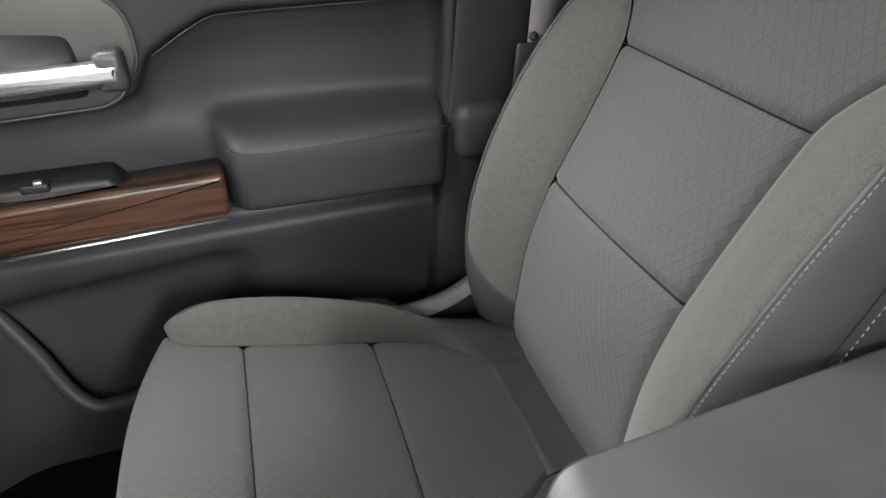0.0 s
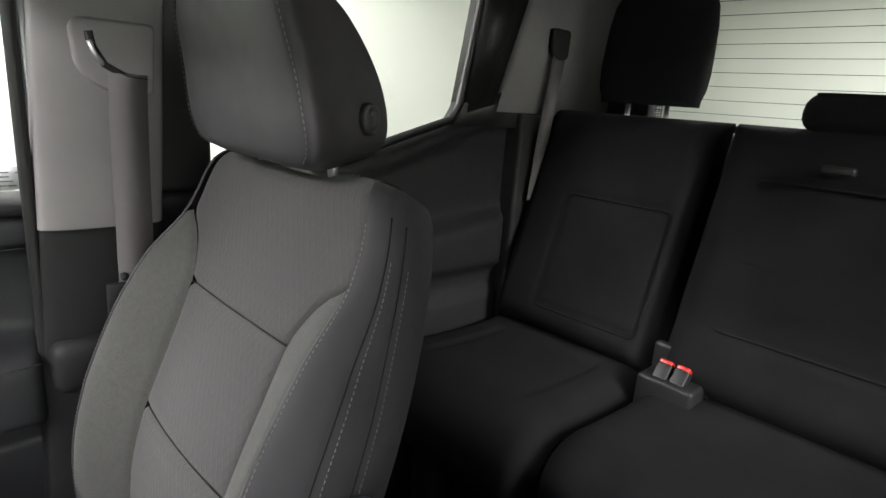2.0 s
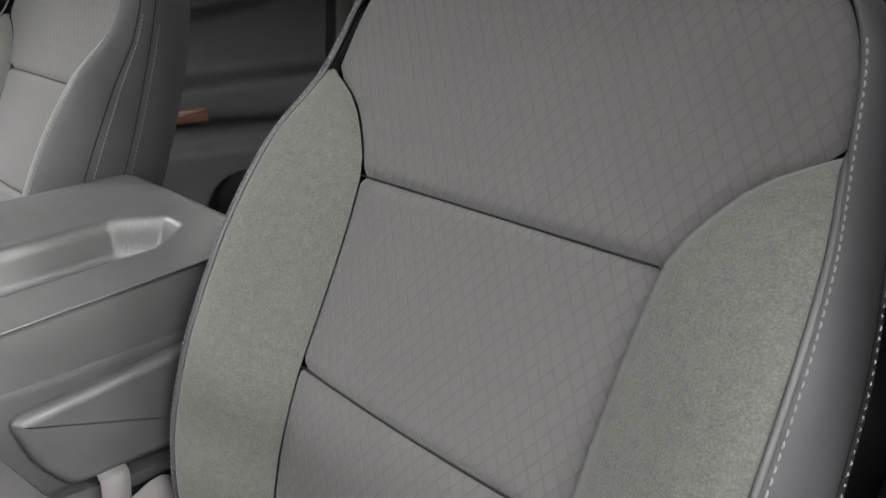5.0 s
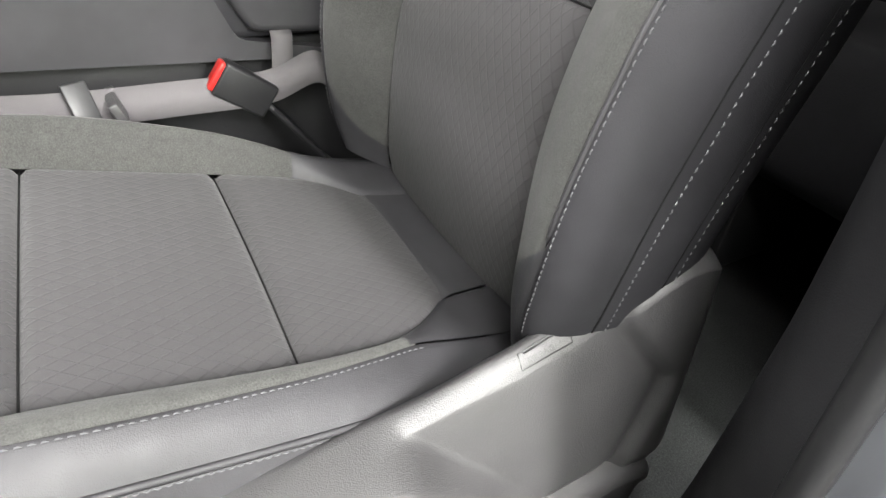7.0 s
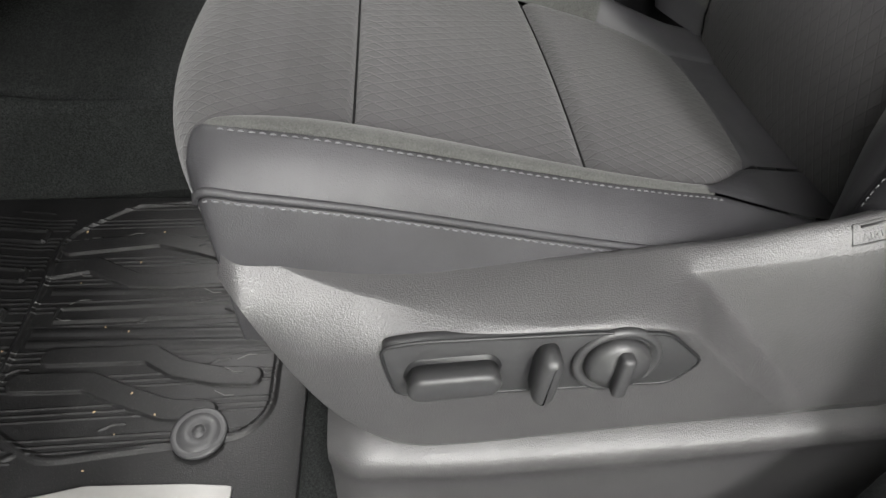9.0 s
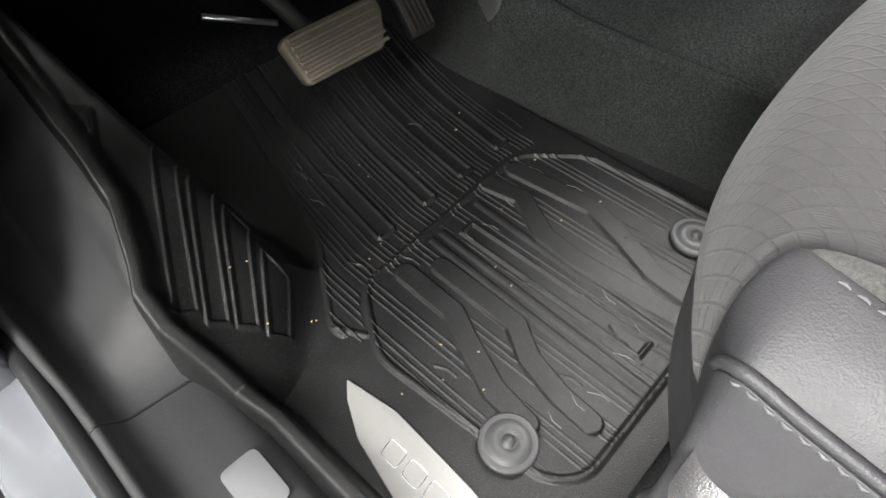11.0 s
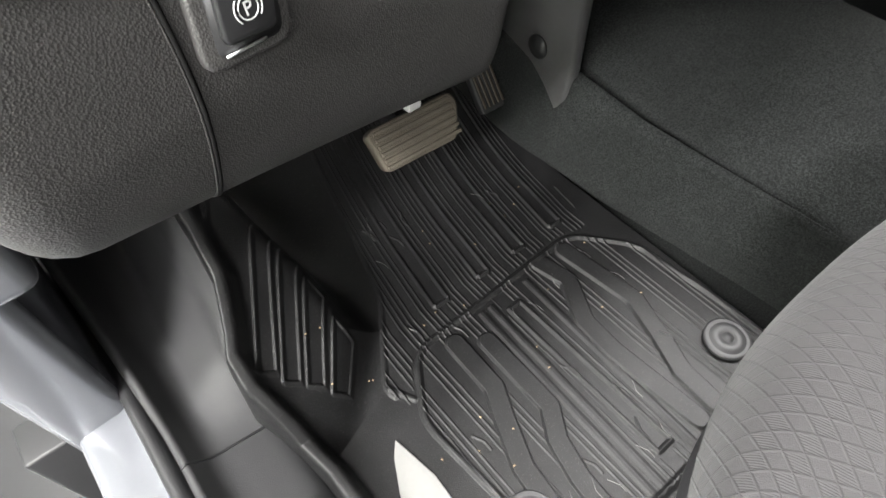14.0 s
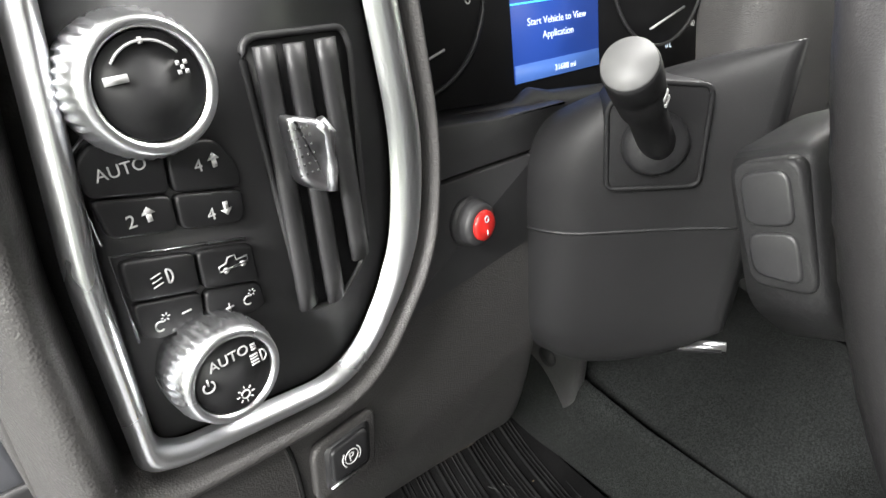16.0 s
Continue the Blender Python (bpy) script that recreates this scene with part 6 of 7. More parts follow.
def b_pillar():
    p = thing("pillar_1", "pale grey pillar trim with a belt guide", "pillar trim", (0, 0, 0), kind="structure")

    def sec(hw0, hw1, x):
        def f(a, b):
            z = hw0 + (hw1 - hw0) * b
            q = [(x + 0.05, 0.004), (x + 0.012, 0.002), (x + 0.001, -0.008), (x - 0.004, -0.04), (x - 0.004, -0.09), (x + 0.0, -0.135), (x + 0.014, -0.150), (x + 0.06, -0.156)]
            t = a * 7
            return (soft(t, list(range(8)), [v[0] for v in q]), soft(t, list(range(8)), [v[1] for v in q]) - 0.05 * (z - 0.75), z)
        return f

    part("upper_trim", surf(sec(0.727, 1.24, 0.662), list(np.linspace(0, 1, 40)), list(np.linspace(0, 1, 14)), flip=False), M_TRIM, p, "pale grey upper trim")
    part("lower_trim", surf(sec(-0.02, 0.725, 0.668), list(np.linspace(0, 1, 40)), list(np.linspace(0, 1, 14)), flip=False), M_TRIM_D, p, "black lower trim")
    part("core", box(0.69, 0.79, -0.15, 0.0, -0.1, 1.25, 0.004), M_PAINT, p)
    part("anchor_bump", box(0.640, 0.69, -0.07, 0.006, 0.50, 0.575, 0.018, 4), M_TRIM_D, p)
    part("door_seal", tube([(0.682, 0.008, z) for z in np.linspace(-0.02, 1.24, 12)], 0.0085, 8), M_BLACK, p)
    # belt guide: sunken escutcheon with a slot
    g = part("belt_guide", slab(rounded([(-0.044, 0.992), (-0.050, 0.925), (-0.092, 0.900), (-0.140, 0.902), (-0.145, 0.992)], [0.02, 0.03, 0.02, 0.01, 0.01]), lambda a, b, q: (0.6565 - q, a, b), -0.004, 0.007, 0.005, 4), M_TRIM, p)
    part("slot", tube([(0.6495, a, b) for a, b in ((-0.066, 0.976), (-0.069, 0.958), (-0.082, 0.937), (-0.105, 0.925), (-0.130, 0.922))], 0.006, 8, False, 0.7), M_BLACK, g)
    part("roller", tube([(0.648, a, b) for a, b in ((-0.066, 0.965), (-0.072, 0.948), (-0.082, 0.938))], 0.004, 8), M_STEEL, g)
    s = thing("seat_belt", "grey front passenger belt hanging by the pillar", "seat belt", (0, 0, 0), "belts")
    part("webbing", ribbon([(0.645, -0.107, 0.928), (0.643, -0.105, 0.89), (0.642, -0.103, 0.80), (0.642, -0.102, 0.70), (0.641, -0.098, 0.60), (0.64, -0.07, 0.40), (0.645, -0.06, 0.12)], 0.046, (0, 1, 0)), M_BELT, s)
    part("stop_button", lathe([(0, 0), (0.006, 0), (0.005, 0.004), (0, 0.005)], frame_at((0.640, -0.085, 0.66), (-1, 0, 0)), 14), M_BLACK, s)
    part("tongue", box(0.628, 0.636, -0.105, -0.06, 0.60, 0.655, 0.004), M_BLACK, s)


b_pillar()


def c_pillar():
    p = thing("pillar_2", "grey rear pillar trim with a belt guide", "pillar trim", (0, 0, 0), kind="structure")
    part("upper_trim", tilt_quad([(0.70, -0.885, 0.905), (0.70, -1.33, 0.905), (0.66, -1.33, 1.25), (0.66, -0.985, 1.25)], 0.05, (1, 0, 0.1)), M_TRIM, p, "grey upper trim")
    part("lower_trim", box(0.69, 0.78, -1.33, -0.96, -0.02, 0.905, 0.01), M_TRIM_D, p)
    part("belt_guide", slab(rounded([(-1.012, 1.10), (-1.014, 1.045), (-1.04, 1.03), (-1.078, 1.035), (-1.080, 1.10)], 0.012), lambda a, b, q: (0.676 - q, a, b), -0.002, 0.012, 0.004, 3), M_TRIM_D, p)
    s = thing("seat_belt", "grey rear belt hanging by the rear pillar", "seat belt", (0, 0, 0), "belts")
    part("webbing", ribbon([(0.666, -1.046, 1.05), (0.670, -1.036, 0.95), (0.673, -1.023, 0.82), (0.673, -1.01, 0.70)], 0.046, (0, 1, 0)), M_BELT, s)


c_pillar()


# ---- rear window ----
def rear_window():
    w = thing("window_1", "heated rear window with fine wires", "window", (0, 0, 0), kind="structure")
    part("sill", box(-0.6, 0.6, -1.36, -1.28, 0.88, 0.912, 0.006), M_BLACK, w)
    part("frame", box(0.57, 0.60, -1.36, -1.32, 0.90, 1.25, 0.004), M_BLACK, w)
    part("frame", box(-0.60, -0.57, -1.36, -1.32, 0.90, 1.25, 0.004), M_BLACK, w)
    for i in range(9):
        z = 0.935 + i * 0.032
        part("heating_wire", box(-0.57, 0.57, -1.3415, -1.340, z, z + 0.0011, 0), M_BLACK, w)
    for x in (0.545, 0.552, 0.559):
        for i in range(9):
            part("dot_band", box(x - 0.0024, x + 0.0024, -1.3420, -1.3405, 0.918 + i * 0.006, 0.922 + i * 0.006, 0), M_BLACK, w)


rear_window()


# ---- driver's doorway ----
LIP_Y = [0.36, 0.618, 0.675, 0.712, 0.738, 0.756, 0.795, 0.83, 1.0]
LIP_X = [-0.672, -0.681, -0.692, -0.703, -0.701, -0.690, -0.672, -0.668, -0.664]


def lip_x(y):
    return np.interp(y, LIP_Y, LIP_X)


def lip_z(y):
    """Height of the mat's raised edge along the sill and up beside the foot rest."""
    rest = 0.03 - (0.25 * (lip_x(y) + 0.637) - 0.66 * (y - 0.682)) / 0.70
    return np.maximum(0.040, rest + 0.016)


def doorway():
    d = thing("door_sill", "black sill trim and painted sill of the open doorway", "door sill", (0, 0, 0), kind="structure")
    prof = [(-0.672, -0.012), (-0.690, 0.012), (-0.705, 0.026), (-0.735, 0.034), (-0.765, 0.040), (-0.778, 0.052), (-0.786, 0.060), (-0.794, 0.052), (-0.797, 0.02)]

    def f(a, b):
        y = -0.30 + 1.0 * b
        t = a * 8
        return (soft(t, list(range(9)), [v[0] for v in prof]), y, soft(t, list(range(9)), [v[1] for v in prof]))

    part("sill_plate", surf(f, list(np.linspace(0, 1, 41)), list(np.linspace(0, 1, 12)), flip=False), M_SILL, d, "black moulded sill plate")

    def k(a, b):
        y = 0.703 + 0.45 * b
        ease = min(1.0, b / 0.16)
        inner = max(0.0, 1 - a / 0.5) ** 1.3 * ease * ease * (3 - 2 * ease)
        t = a * 8
        x, z = soft(t, list(range(9)), [v[0] for v in prof]), soft(t, list(range(9)), [v[1] for v in prof])
        up = soft(b, [0, 0.12, 0.3, 0.6, 1.0], [0.0, 0.004, 0.03, 0.12, 0.30])
        g = soft(a, [0, 0.2, 0.6, 0.8, 1.0], [0.0, 0.1, 0.8, 1.0, 1.0])
        dx, dz = lip_x(y) - 0.004 + 0.672, max(0.0, lip_z(y) - 0.02) + 0.012
        return (x + inner * dx - 0.012 * b * g, y, z + max(up * g, inner * dz))

    part("kick_panel", surf(k, list(np.linspace(0, 1, 41)), list(np.linspace(0, 1, 26)), flip=False), M_SILL, d, "black moulded kick panel")
    part("seam", tube([(soft(t, list(range(9)), [v[0] for v in prof]), 0.7015, soft(t, list(range(9)), [v[1] for v in prof])) for t in np.linspace(1.5, 7, 20)], 0.0012, 5), M_BLACK, d)
    # seal along the sill, rising at the rear into the pillar
    seal = [(-0.803, 1.05, 0.10), (-0.802, 0.8, 0.058), (-0.800, 0.5, 0.052), (-0.797, 0.22, 0.054), (-0.789, 0.09, 0.075), (-0.781, -0.005, 0.125), (-0.777, -0.045, 0.20), (-0.775, -0.053, 0.30), (-0.769, -0.047, 0.43), (-0.735, -0.055, 0.75), (-0.69, -0.09, 1.1)]
    dense = [tuple(soft(t, list(range(11)), [p[i] for p in seal]) for i in range(3)) for t in np.linspace(0, 10, 80)]
    part("door_seal", tube(dense, 0.0095, 10), M_BLACK, d, "soft black door seal")
    # painted body opening outside the seal
    def body(a, b):
        t = b * 10
        c = Vector([soft(t, list(range(11)), [p[i] for p in seal]) for i in range(3)])
        out = [(0.0, -0.006), (-0.012, -0.012), (-0.045, -0.014), (-0.062, -0.022), (-0.068, -0.06), (-0.06, -0.2)]
        aft = [(0.0, -0.006), (-0.012, -0.008), (-0.026, -0.006), (-0.034, -0.012), (-0.038, -0.024), (-0.10, -0.032)]
        q = a * 5
        rear = ease((t - 3.2) / 2.2)
        ox, oz = soft(q, list(range(6)), [v[0] for v in out]), soft(q, list(range(6)), [v[1] for v in out])
        rx, ry = soft(q, list(range(6)), [v[0] for v in aft]), soft(q, list(range(6)), [v[1] for v in aft])
        return (c.x + ox + (rx - ox) * rear, c.y + ry * rear, c.z + oz * (1 - rear))

    part("painted_sill", surf(body, list(np.linspace(0, 1, 36)), list(np.linspace(0, 1, 70)), flip=False), M_PAINT, d, "glossy grey painted sill")
    plate = part("label_plate", slab(rounded([(-0.816, 0.19), (-0.816, 0.312), (-0.855, 0.312), (-0.855, 0.19)], 0.003), lambda a, b, q: (a, -0.0755 + 0.15 * (a + 0.816) + q, b), -0.001, 0.0006), plain("yellow_label", (0.75, 0.55, 0.03), 0.5), d, "yellow sticker with dark bars")
    for i in range(5):
        part("bar", box(-0.848, -0.824, -0.0785, -0.0740, 0.296 - 0.016 * i, 0.300 - 0.016 * i), M_BLACK, plate)
    # hinge pillar at the front of the doorway
    part("door_jamb", box(-0.90, -0.757, 0.705, 1.2, 0.33, 1.0, 0.012, 4), M_PAINT, d, "painted face behind the dashboard end")
    # paler patch that stands in for a light reflection on the sill
    part("sill_reflection", slab(rounded([(-0.742, 0.56), (-0.708, 0.56), (-0.708, 0.612), (-0.742, 0.612)], 0.008), lambda a, b, q: (a, b, 0.0325 + q + 0.09 * (-0.723 - a)), -0.002, 0.0012, 0.0005), M_SILL_GLINT, d, "small grey patch on the sill, painted as a light reflection")
    part("hinge_pillar", box(-0.875, -0.806, 0.80, 1.2, -0.05, 1.0, 0.015, 4), M_PAINT, d, "painted hinge pillar")
    # B pillar trim behind the driver's seat
    p = thing("pillar_3", "black lower pillar trim beside the driver's seat", "pillar trim", (0, 0, 0), kind="structure")
    def g(a, b):
        z = 0.018 + 1.2 * b ** 1.4
        yi = soft(z, [0.018, 0.038, 0.066, 0.10, 0.16, 0.20, 0.29, 0.36, 0.45, 0.75, 1.22], [0.02, -0.042, -0.069, -0.090, -0.107, -0.114, -0.115, -0.117, -0.120, -0.14, -0.18])
        yo = soft(z, [0.018, 0.052, 0.075, 0.125, 0.20, 0.30, 0.43, 0.75, 1.22], [0.30, 0.20, 0.092, -0.002, -0.044, -0.052, -0.046, -0.055, -0.10])
        xo = soft(z, [0.018, 0.06, 0.125, 0.20, 0.30, 0.43, 0.75, 1.22], [-0.790, -0.783, -0.772, -0.768, -0.766, -0.760, -0.726, -0.672])
        xi = xo + soft(z, [0.018, 0.10, 0.30, 0.75], [0.085, 0.070, 0.064, 0.060])
        t = a * 4
        if t < 3:
            w = t / 3
            return (xo + (xi - xo) * w, yo + (yi - yo) * w + 0.012 * math.sin(3.14 * w) - 0.010 * max(0, w - 0.85) / 0.15, z)
        w = t - 3
        return (xi + 0.010 * math.sin(1.57 * w), yi - 0.010 - 0.16 * w, z)
    part("trim", surf(g, list(np.linspace(0, 1, 41)), list(np.linspace(0, 1, 60)), flip=False), M_TRIM_D, p)
    s = thing("seat_belt", "driver's belt hanging by the dark pillar", "seat belt", (0, 0, 0), "belts")
    part("webbing", ribbon([(-0.690, -0.27, 1.0), (-0.695, -0.26, 0.7), (-0.70, -0.25, 0.45), (-0.705, -0.22, 0.1)], 0.046, (0.25, 1, 0)), plain("dark_webbing", (0.022, 0.022, 0.024), 0.8), s)
    part("tongue", moved(box(-0.004, 0.004, -0.022, 0.022, -0.03, 0.03, 0.004), pose(-0.672, -0.235, 0.54, 10, 0, 0)), M_BLACK, s)
    part("tongue_blade", moved(box(-0.0012, 0.0012, -0.008, 0.008, -0.06, -0.03, 0.001), pose(-0.670, -0.232, 0.54, 25, 0, 0)), M_STEEL, s)
    part("rear_door_skin", box(-0.80, -0.755, -1.0, -0.38, -0.05, 0.80, 0.01), M_TRIM_D, p)
    part("rear_trim", box(-0.76, -0.70, -1.34, -0.98, -0.02, 1.25, 0.01), M_TRIM_D, p)
    # hinge
    h = thing("door_hinge", "dark steel door check strap with bolts", "hinge", (-0.788, 0.704, 0.468))
    part("plate", box(-0.03, 0.03, -0.006, 0.0, -0.025, 0.025, 0.003), M_PLAS_S, h)
    part("arm", moved(box(-0.012, 0.012, -0.07, 0.0, -0.008, 0.008, 0.004), pose(0, 0, 0, 12, 0, -15)), M_PLAS_S, h)
    for q in (-0.016, 0.016):
        part("bolt", lathe([(0, 0), (0.008, 0), (0.008, 0.006), (0.006, 0.008), (0, 0.008)], frame_at((q, -0.006, 0.008), (0, -1, 0)), 6), M_PLAS_S, h)
    # running board under the doorway
    r = thing("side_step", "black running board with a bright edge", "running board", (-1.0, 0.3, -0.30))
    part("tread", box(-0.09, 0.09, -1.6, 1.0, -0.03, 0.03, 0.02), M_BLACK, r)
    part("bright_edge", box(-0.10, -0.088, -1.55, 0.95, -0.012, 0.012, 0.004), M_CHROME, r)
    for yy in (-1.2, 0.6):
        part("bracket", box(0.05, 0.2, yy - 0.03, yy + 0.03, -0.02, 0.25, 0.005), M_BLACK, r)
    part("underbody", box(-0.86, 0.86, -1.4, 1.2, -0.30, -0.10, 0.03), M_BLACK, d)


doorway()


# ---- floor mat ----
FOOT_P, FOOT_N = Vector((-0.637, 0.682, 0.03)), Vector((0.25, -0.66, 0.70)).normalized()


def foot_z(x, y):
    return FOOT_P.z - (FOOT_N.x * (x - FOOT_P.x) + FOOT_N.y * (y - FOOT_P.y)) / FOOT_N.z


def seg_dist(X, Y, pts, closed=False):
    """Distance of every grid point to a polyline."""
    best = np.full(X.shape, 9.0)
    n = len(pts)
    for i in range(n if closed else n - 1):
        (ax, ay), (bx, by) = pts[i], pts[(i + 1) % n]
        dx, dy = bx - ax, by - ay
        t = np.clip(((X - ax) * dx + (Y - ay) * dy) / (dx * dx + dy * dy + 1e-12), 0, 1)
        best = np.minimum(best, np.hypot(X - ax - t * dx, Y - ay - t * dy))
    return best


def inside(X, Y, pts):
    r = np.zeros(X.shape, bool)
    n = len(pts)
    for i in range(n):
        (ax, ay), (bx, by) = pts[i - 1], pts[i]
        c = ((ay > Y) != (by > Y)) & (X < (bx - ax) * (Y - ay) / (by - ay + 1e-12) + ax)
        r ^= c
    return r


BORDER = [(-0.578, 0.612), (-0.534, 0.682), (-0.278, 0.690), (-0.222, 0.625), (-0.210, 0.50), (-0.210, 0.43), (-0.230, 0.405), (-0.535, 0.405), (-0.560, 0.43)]


def mat_height(X, Y):
    def ridge(d, w, h):
        return 0.8 * h * np.clip(1.4 - d / w, 0, 1)

    Z = np.zeros(X.shape)
    # moulded features on the flat part
    border = rounded(BORDER, 0.02, 4)
    ins = inside(X, Y, border)
    Z += ridge(seg_dist(X, Y, border, True), 0.0034, 0.0045)
    # smooth zigzag bands
    bands = [([(-0.340, 0.690), (-0.329, 0.640), (-0.356, 0.588), (-0.359, 0.543), (-0.350, 0.43)], 0.0125),
             ([(-0.300, 0.675), (-0.287, 0.571), (-0.303, 0.520), (-0.320, 0.475), (-0.322, 0.43)], 0.0125),
             ([(-0.493, 0.662), (-0.494, 0.594), (-0.509, 0.561), (-0.529, 0.510), (-0.533, 0.47)], 0.0125),
             ([(-0.462, 0.640), (-0.462, 0.540), (-0.482, 0.508), (-0.492, 0.466), (-0.494, 0.43)], 0.0120)]
    bandm = np.zeros(X.shape, bool)
    for pts, w in bands:
        d = seg_dist(X, Y, pts)
        Z += np.clip((w - d) / 0.002, 0, 1) * 0.0042 * ins
        bandm |= d < w
    # long slot and ribs beside it
    slot = [(-0.414, 0.656), (-0.396, 0.656), (-0.391, 0.434), (-0.411, 0.434)]
    d = seg_dist(X, Y, slot, True)
    Z += ridge(d, 0.0022, 0.0046)
    slotm = inside(X, Y, [(-0.420, 0.662), (-0.390, 0.662), (-0.385, 0.428), (-0.417, 0.428)])
    for x0, w in ((-0.372, 0.004), (-0.4305, 0.004), (-0.4450, 0.004)):
        q = np.abs(X - x0 - 0.02 * (Y - 0.55))
        Z += ridge(q, w, 0.0024) * ins * (Y < 0.675) * ~bandm
        slotm |= q < 0.008
    # fine ribs
    fine = np.abs(((X + 0.02 * (Y - 0.55)) / 0.0068) % 1 - 0.5) * 0.0068
    group = (np.abs(((X + 0.02 * (Y - 0.55)) / 0.034) % 1 - 0.5) < 0.36)
    ribs = np.clip((0.0012 - fine) / 0.0006, 0, 1) * 0.0015 * group
    Z += ribs * ins * ~bandm * ~slotm
    # front field: long bars that end in hooks, with ribs between
    front = rounded([(-0.590, 0.665), (-0.523, 0.770), (-0.50, 0.86), (-0.470, 1.02), (-0.19, 1.02), (-0.20, 0.93), (-0.232, 0.82), (-0.228, 0.74), (-0.245, 0.685), (-0.30, 0.70), (-0.545, 0.68), (-0.575, 0.63)], 0.012, 3)
    inf = inside(X, Y, front) & ~ins
    Z += ridge(seg_dist(X, Y, front[:12] + [(-0.50, 0.86), (-0.47, 1.02)], False), 0.003, 0.0024)
    Z += ridge(seg_dist(X, Y, [(-0.585, 0.665), (-0.570, 0.638)]), 0.003, 0.0024)
    barm = np.zeros(X.shape, bool)
    for x0, x1 in ((-0.481, -0.460), (-0.412, -0.395), (-0.352, -0.334), (-0.287, -0.268)):
        ye = 0.715
        lean = 0.13
        for xx in (x0, x1):
            q = np.abs(X - xx - lean * np.clip(Y - 0.72, 0, 1))
            Z += ridge(q, 0.0020, 0.0046) * (Y > ye) * inf
        q = np.abs(Y - ye)
        Z += ridge(q, 0.0020, 0.0046) * (X > x0) * (X < x1)
        a = X - lean * np.clip(Y - 0.72, 0, 1)
        barm |= (a > x0 - 0.006) & (a < x1 + 0.006) & (Y > ye - 0.004)
    f2 = np.abs(((X - 0.13 * np.clip(Y - 0.72, 0, 1)) / 0.0066) % 1 - 0.5) * 0.0066
    grp2 = np.abs(((X - 0.13 * np.clip(Y - 0.72, 0, 1) + 0.010) / 0.033) % 1 - 0.5) < 0.38
    Z += np.clip((0.0012 - f2) / 0.0006, 0, 1) * 0.0016 * inf * ~barm * grp2
    # raised zigzag marks
    rnd = random.Random(4)
    for _ in range(14):
        x, y = rnd.uniform(-0.55, -0.24), rnd.uniform(0.43, 0.90)
        s = rnd.choice((-1, 1))
        d = seg_dist(X, Y, [(x, y), (x + s * 0.006, y - 0.012), (x + s * 0.006, y - 0.022)])
        Z += ridge(d, 0.0010, 0.0022)
    # toe board rise
    Z += np.where(Y > 0.80, 1.35 * (Y - 0.80) ** 2, 0)
    # heel plate hollow
    # foot rest
    FZ = FOOT_P.z - (FOOT_N.x * (X - FOOT_P.x) + FOOT_N.y * (Y - FOOT_P.y)) / FOOT_N.z
    right = np.interp(Y, [0.66, 0.70, 0.73, 0.80, 0.84, 1.0], [-0.630, -0.600, -0.572, -0.583, -0.597, -0.64])
    k = 1 / (1 + np.exp(np.clip((X - right) / 0.009, -40, 40)))
    hb = np.maximum(FZ, 0)
    bars = np.zeros(X.shape)
    for a, b, c, e, g in (((-0.606, 0.849), (-0.600, 0.832), (-0.674, 0.718), (-0.690, 0.722), 0), ((-0.600, 0.818), (-0.594, 0.800), (-0.660, 0.703), (-0.674, 0.709), 0), ((-0.597, 0.784), (-0.591, 0.763), (-0.642, 0.692), (-0.656, 0.699), 0), ((-0.595, 0.742), (-0.589, 0.720), (-0.625, 0.678), (-0.639, 0.685), 0), ((-0.655, 0.86), (-0.640, 0.86), (-0.694, 0.77), (-0.700, 0.78), 0)):
        bars = np.maximum(bars, ridge(seg_dist(X, Y, [a, b, c, e], True), 0.0018, 0.0046))
    Z = Z * (1 - k) + (hb + bars) * k * (FZ > -0.005) + Z * k * (FZ <= -0.005)
    # raised lip along the sill
    xl = lip_x(Y)
    bump = np.exp(-(((X - xl) / 0.0125) ** 4))
    Z = np.where(X < xl, np.maximum(0, lip_z(Y) * bump), np.maximum(Z, Z * (1 - bump) + lip_z(Y) * bump))
    return Z


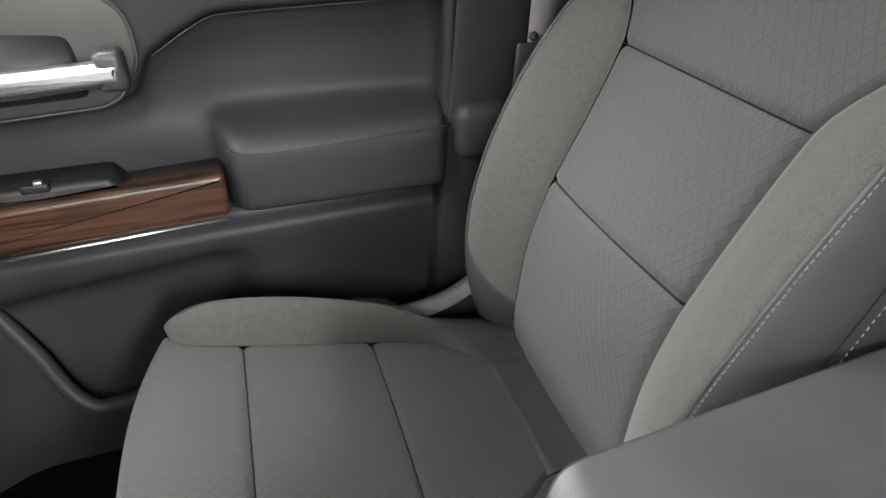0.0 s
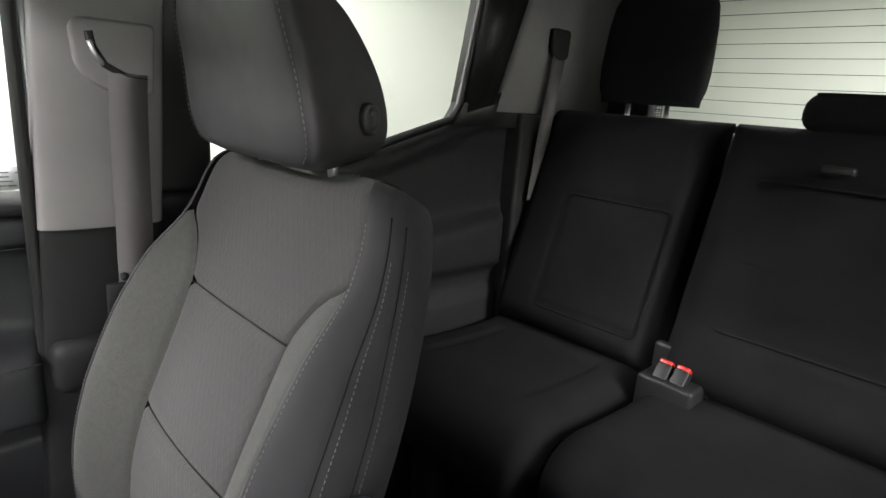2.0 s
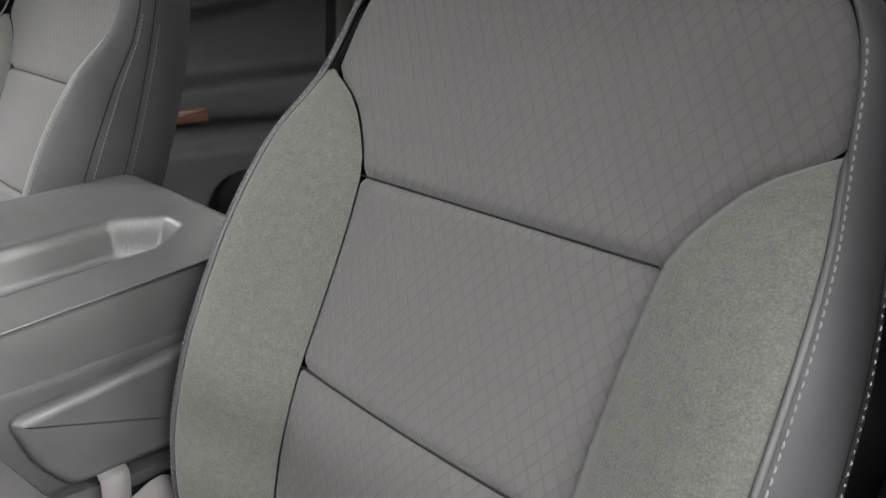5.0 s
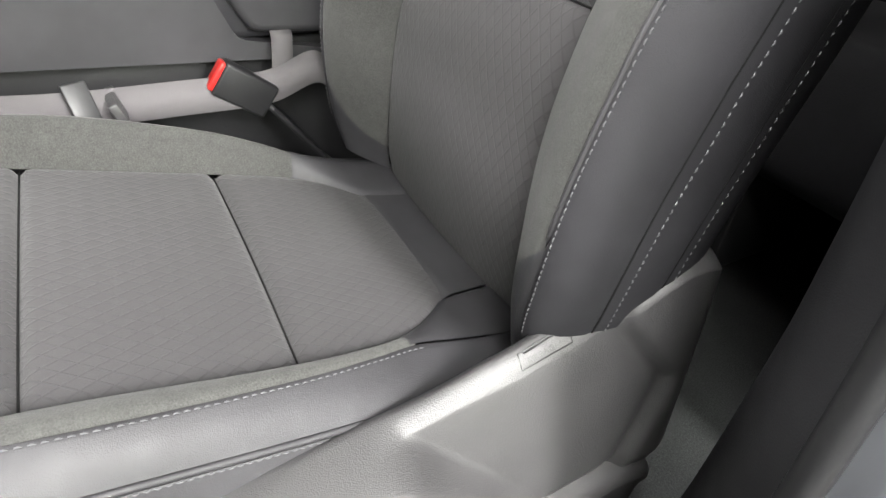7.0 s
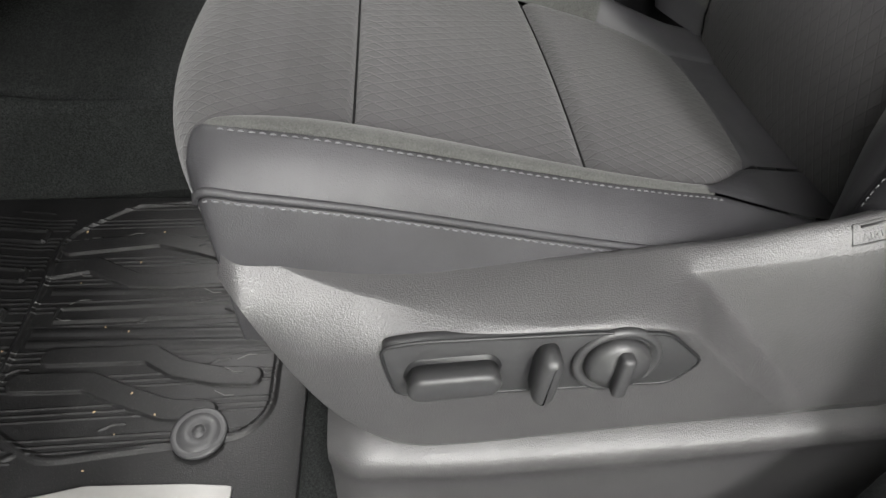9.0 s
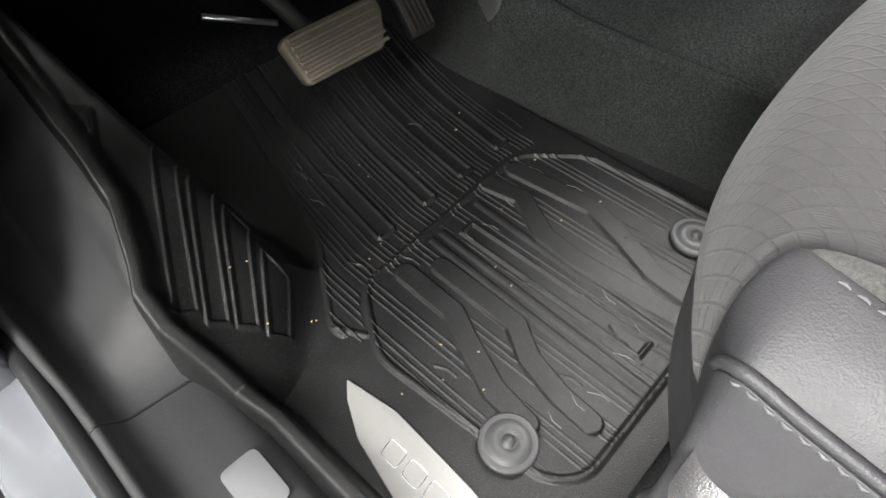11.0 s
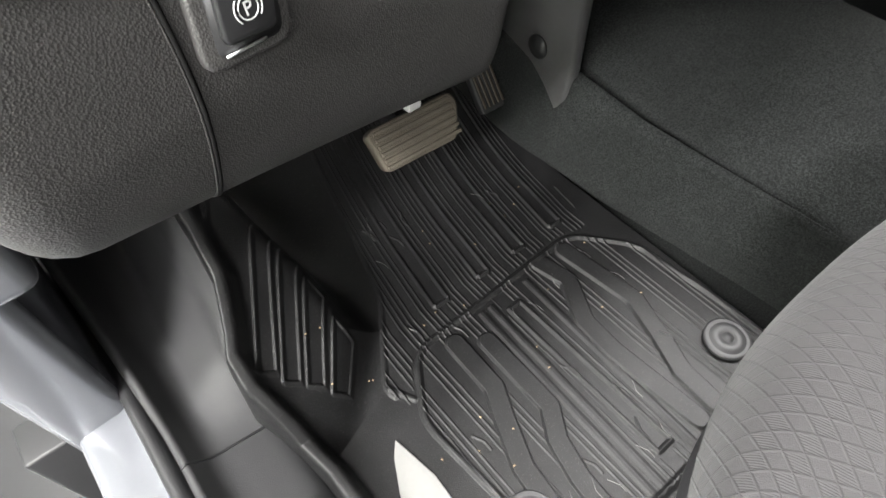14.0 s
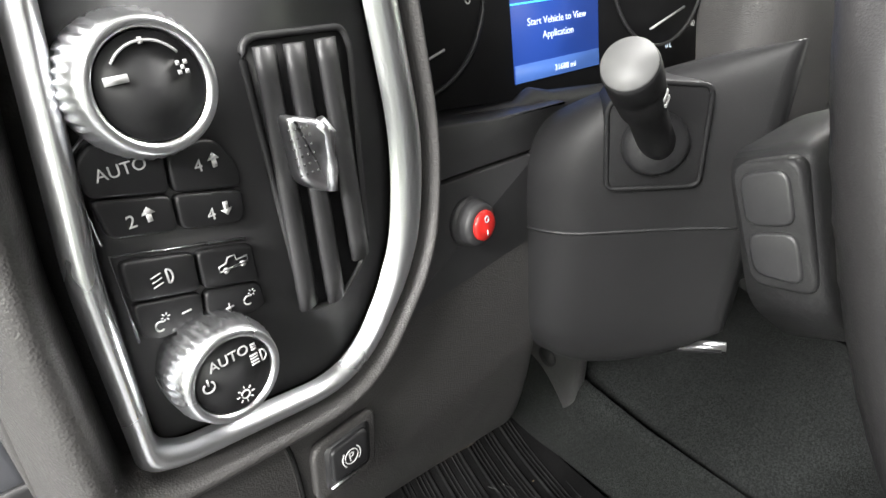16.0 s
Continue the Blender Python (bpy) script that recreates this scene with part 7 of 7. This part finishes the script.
def floor_mat():
    xs, ys = np.linspace(-0.718, -0.205, 660), np.linspace(0.372, 1.0, 560)
    X, Y = np.meshgrid(xs, ys)
    Z = mat_height(X, Y)
    # rounded outer corners: the sheet tucks under at its edges
    n, m = len(xs), len(ys)
    verts = np.column_stack([X.ravel(), Y.ravel(), Z.ravel()]).tolist()
    faces = [(j * n + i, j * n + i + 1, (j + 1) * n + i + 1, (j + 1) * n + i) for j in range(m - 1) for i in range(n - 1)]
    base = len(verts)
    rim = [i for i in range(n)] + [j * n + n - 1 for j in range(1, m)] + [(m - 1) * n + i for i in range(n - 2, -1, -1)] + [j * n for j in range(m - 2, 0, -1)]
    for v in rim:
        x, y, z = verts[v]
        verts.append([x, y, min(z, 0.0) - 0.012])
    k = len(rim)
    for i in range(k):
        faces.append((rim[i], base + i, base + (i + 1) % k, rim[(i + 1) % k]))
    me = bpy.data.meshes.new("floor_mat")
    me.from_pydata(verts, [], faces)
    for p in me.polygons:
        p.use_smooth = True
    me.materials.append(M_RUBBER)
    ob = tagged(new("floor_mat", me), "black moulded rubber floor mat with dusty ribs", "floor mat")
    for x, y in ((-0.557, 0.470), (-0.250, 0.467)):
        c = part("mat_clip", lathe([(0, 0.0), (0.0265, 0.0), (0.0265, 0.004), (0.0245, 0.0055), (0.0215, 0.0045), (0.0200, 0.0045), (0.0185, 0.0065), (0.0075, 0.0062), (0.0065, 0.0050), (0.0060, 0.0075), (0, 0.008)], pose(x, y, 0.001), 48), M_RUBBER_P, ob, "round black mat clip")
    pl = rounded([(-0.613, 0.616), (-0.603, 0.56), (-0.606, 0.47), (-0.610, 0.43), (-0.662, 0.43), (-0.657, 0.50), (-0.643, 0.566), (-0.626, 0.60)], 0.003, 2)
    badge = part("badge_plate", slab(pl, lambda a, b, d: (a, b, d), 0.0, 0.0035, 0.001), plain("brushed_badge", (0.20, 0.198, 0.19), 0.5, 0.3, 0.5, 0.06, 200.0), ob, "brushed silver badge plate")
    # short pale zigzag ribs, and crumbs
    rnd = random.Random(8)
    M_PALE_RIB = plain("pale_rib", (0.085, 0.085, 0.082), 0.6)
    M_CRUMB = plain("crumb", (0.30, 0.22, 0.13), 0.8, 0, 0.3, 0.4, 300.0)
    for _ in range(16):
        x, y, s = rnd.uniform(-0.54, -0.25), rnd.uniform(0.44, 0.88), rnd.choice((-1, 1))
        pts = [(x, y), (x + s * 0.006, y - 0.011), (x + s * 0.006, y - 0.020)]
        zs = mat_height(np.array([[p[0] for p in pts]]), np.array([[p[1] for p in pts]]))[0]
        part("pale_rib", tube([(p[0], p[1], float(z) + 0.0003) for p, z in zip(pts, zs)], 0.00055, 5), M_PALE_RIB, ob)
    vs, fs = [], []
    for _ in range(30):
        x, y = rnd.uniform(-0.66, -0.24), rnd.uniform(0.42, 0.86)
        z = float(mat_height(np.array([[x]]), np.array([[y]]))[0, 0])
        bm = moved(box(-0.0012, 0.0014, -0.0007, 0.0008, -0.0006, 0.0007, 0.0003, 1), pose(x, y, z + 0.0006, 0, 20, rnd.uniform(0, 180)))
        bm.verts.index_update()
        n0 = len(vs)
        vs += [tuple(v.co) for v in bm.verts]
        fs += [[n0 + v.index for v in f.verts] for f in bm.faces]
        bm.free()
    cm = bpy.data.meshes.new("crumbs")
    cm.from_pydata(vs, [], fs)
    cm.materials.append(M_CRUMB)
    tagged(new("crumbs", cm), "pale brown crumbs scattered on the mat", "crumbs", kind="stuff")
    # plain outlined shapes in place of the maker's mark
    for y0 in (0.545, 0.520, 0.495):
        part("badge_shape", tube([(a, b, 0.0036) for a, b in rounded([(-0.622, y0), (-0.638, y0 - 0.002), (-0.638, y0 - 0.021), (-0.622, y0 - 0.019)], 0.003, 2)], 0.0006, 5, True), M_STEEL, badge)
    return ob


floor_mat()


# ---- pedals ----
def pedals():
    b = thing("brake_pedal", "worn rubber brake pedal with cross ribs", "pedal", (0, 0, 0))
    c, n = Vector((-0.408, 0.830, 0.158)), Vector((0.0, -0.8, 0.6)).normalized()
    X, U = Vector((1, 0, -0.03)).normalized(), Vector((0, 0.6, 0.8))
    out = rounded([(-0.060, 0.022), (-0.055, -0.024), (0.044, -0.026), (0.062, 0.012), (0.058, 0.026), (-0.050, 0.027)], 0.008)
    M_PED = grained("worn_rubber", (0.09, 0.078, 0.062), 0.75, 800, 0.5, 0.2, 0.35)

    def pl(a, q, d):
        return tuple(c + X * a + U * q + n * d)

    pad_ = part("pad", slab(out, pl, -0.012, 0.004, 0.003, 2), M_PED, b, "brown-worn rubber pad")
    for i in range(6):
        q = -0.0185 + i * 0.0080
        part("rib", slab(rounded([(-0.053, q - 0.0022), (0.052, q - 0.0022), (0.052, q + 0.0022), (-0.053, q + 0.0022)], 0.001, 2), pl, 0.003, 0.0065, 0.001), M_PED, pad_)
    part("arm", tube([pl(-0.01, 0.0, -0.012), (-0.44, 0.90, 0.20), (-0.47, 0.98, 0.32), (-0.47, 1.02, 0.45)], 0.009, 10), M_BLACK, b)
    part("link", tube([(-0.51, 0.895, 0.205), (-0.445, 0.88, 0.175)], 0.003, 8), M_STEEL, b)
    g = thing("accelerator_pedal", "ribbed black accelerator pedal", "pedal", (0, 0, 0))
    c2 = Vector((-0.235, 0.925, 0.115))

    def pg(a, q, d):
        return tuple(c2 + X * a + U * q + n * d)

    gp = part("pad", slab(rounded([(-0.022, -0.065), (0.018, -0.065), (0.022, 0.09), (-0.020, 0.09)], 0.006), pg, -0.01, 0.003, 0.002), M_RUBBER_P, g)
    for i in range(5):
        a = -0.016 + i * 0.008
        part("rib", slab([(a - 0.0015, -0.058), (a + 0.0015, -0.058), (a + 0.0015, 0.085), (a - 0.0015, 0.085)], pg, 0.002, 0.005), M_PED, gp)
    part("arm", tube([pg(0, 0.09, -0.008), (-0.235, 1.05, 0.30), (-0.235, 1.12, 0.42)], 0.008, 8), M_BLACK, g)
    k = thing("diagnostic_clip", "small chipped white plastic clip under the dashboard", "clip", (-0.474, 0.740, 0.293))
    part("body", tube([(0, 0.01, 0.14), (0, 0.008, 0.06), (0, 0, 0.0)], 0.006, 8), M_BLACK, k)
    part("chip", box(-0.007, 0.007, -0.006, 0.004, -0.005, 0.004, 0.002), M_WHITE, k)


pedals()
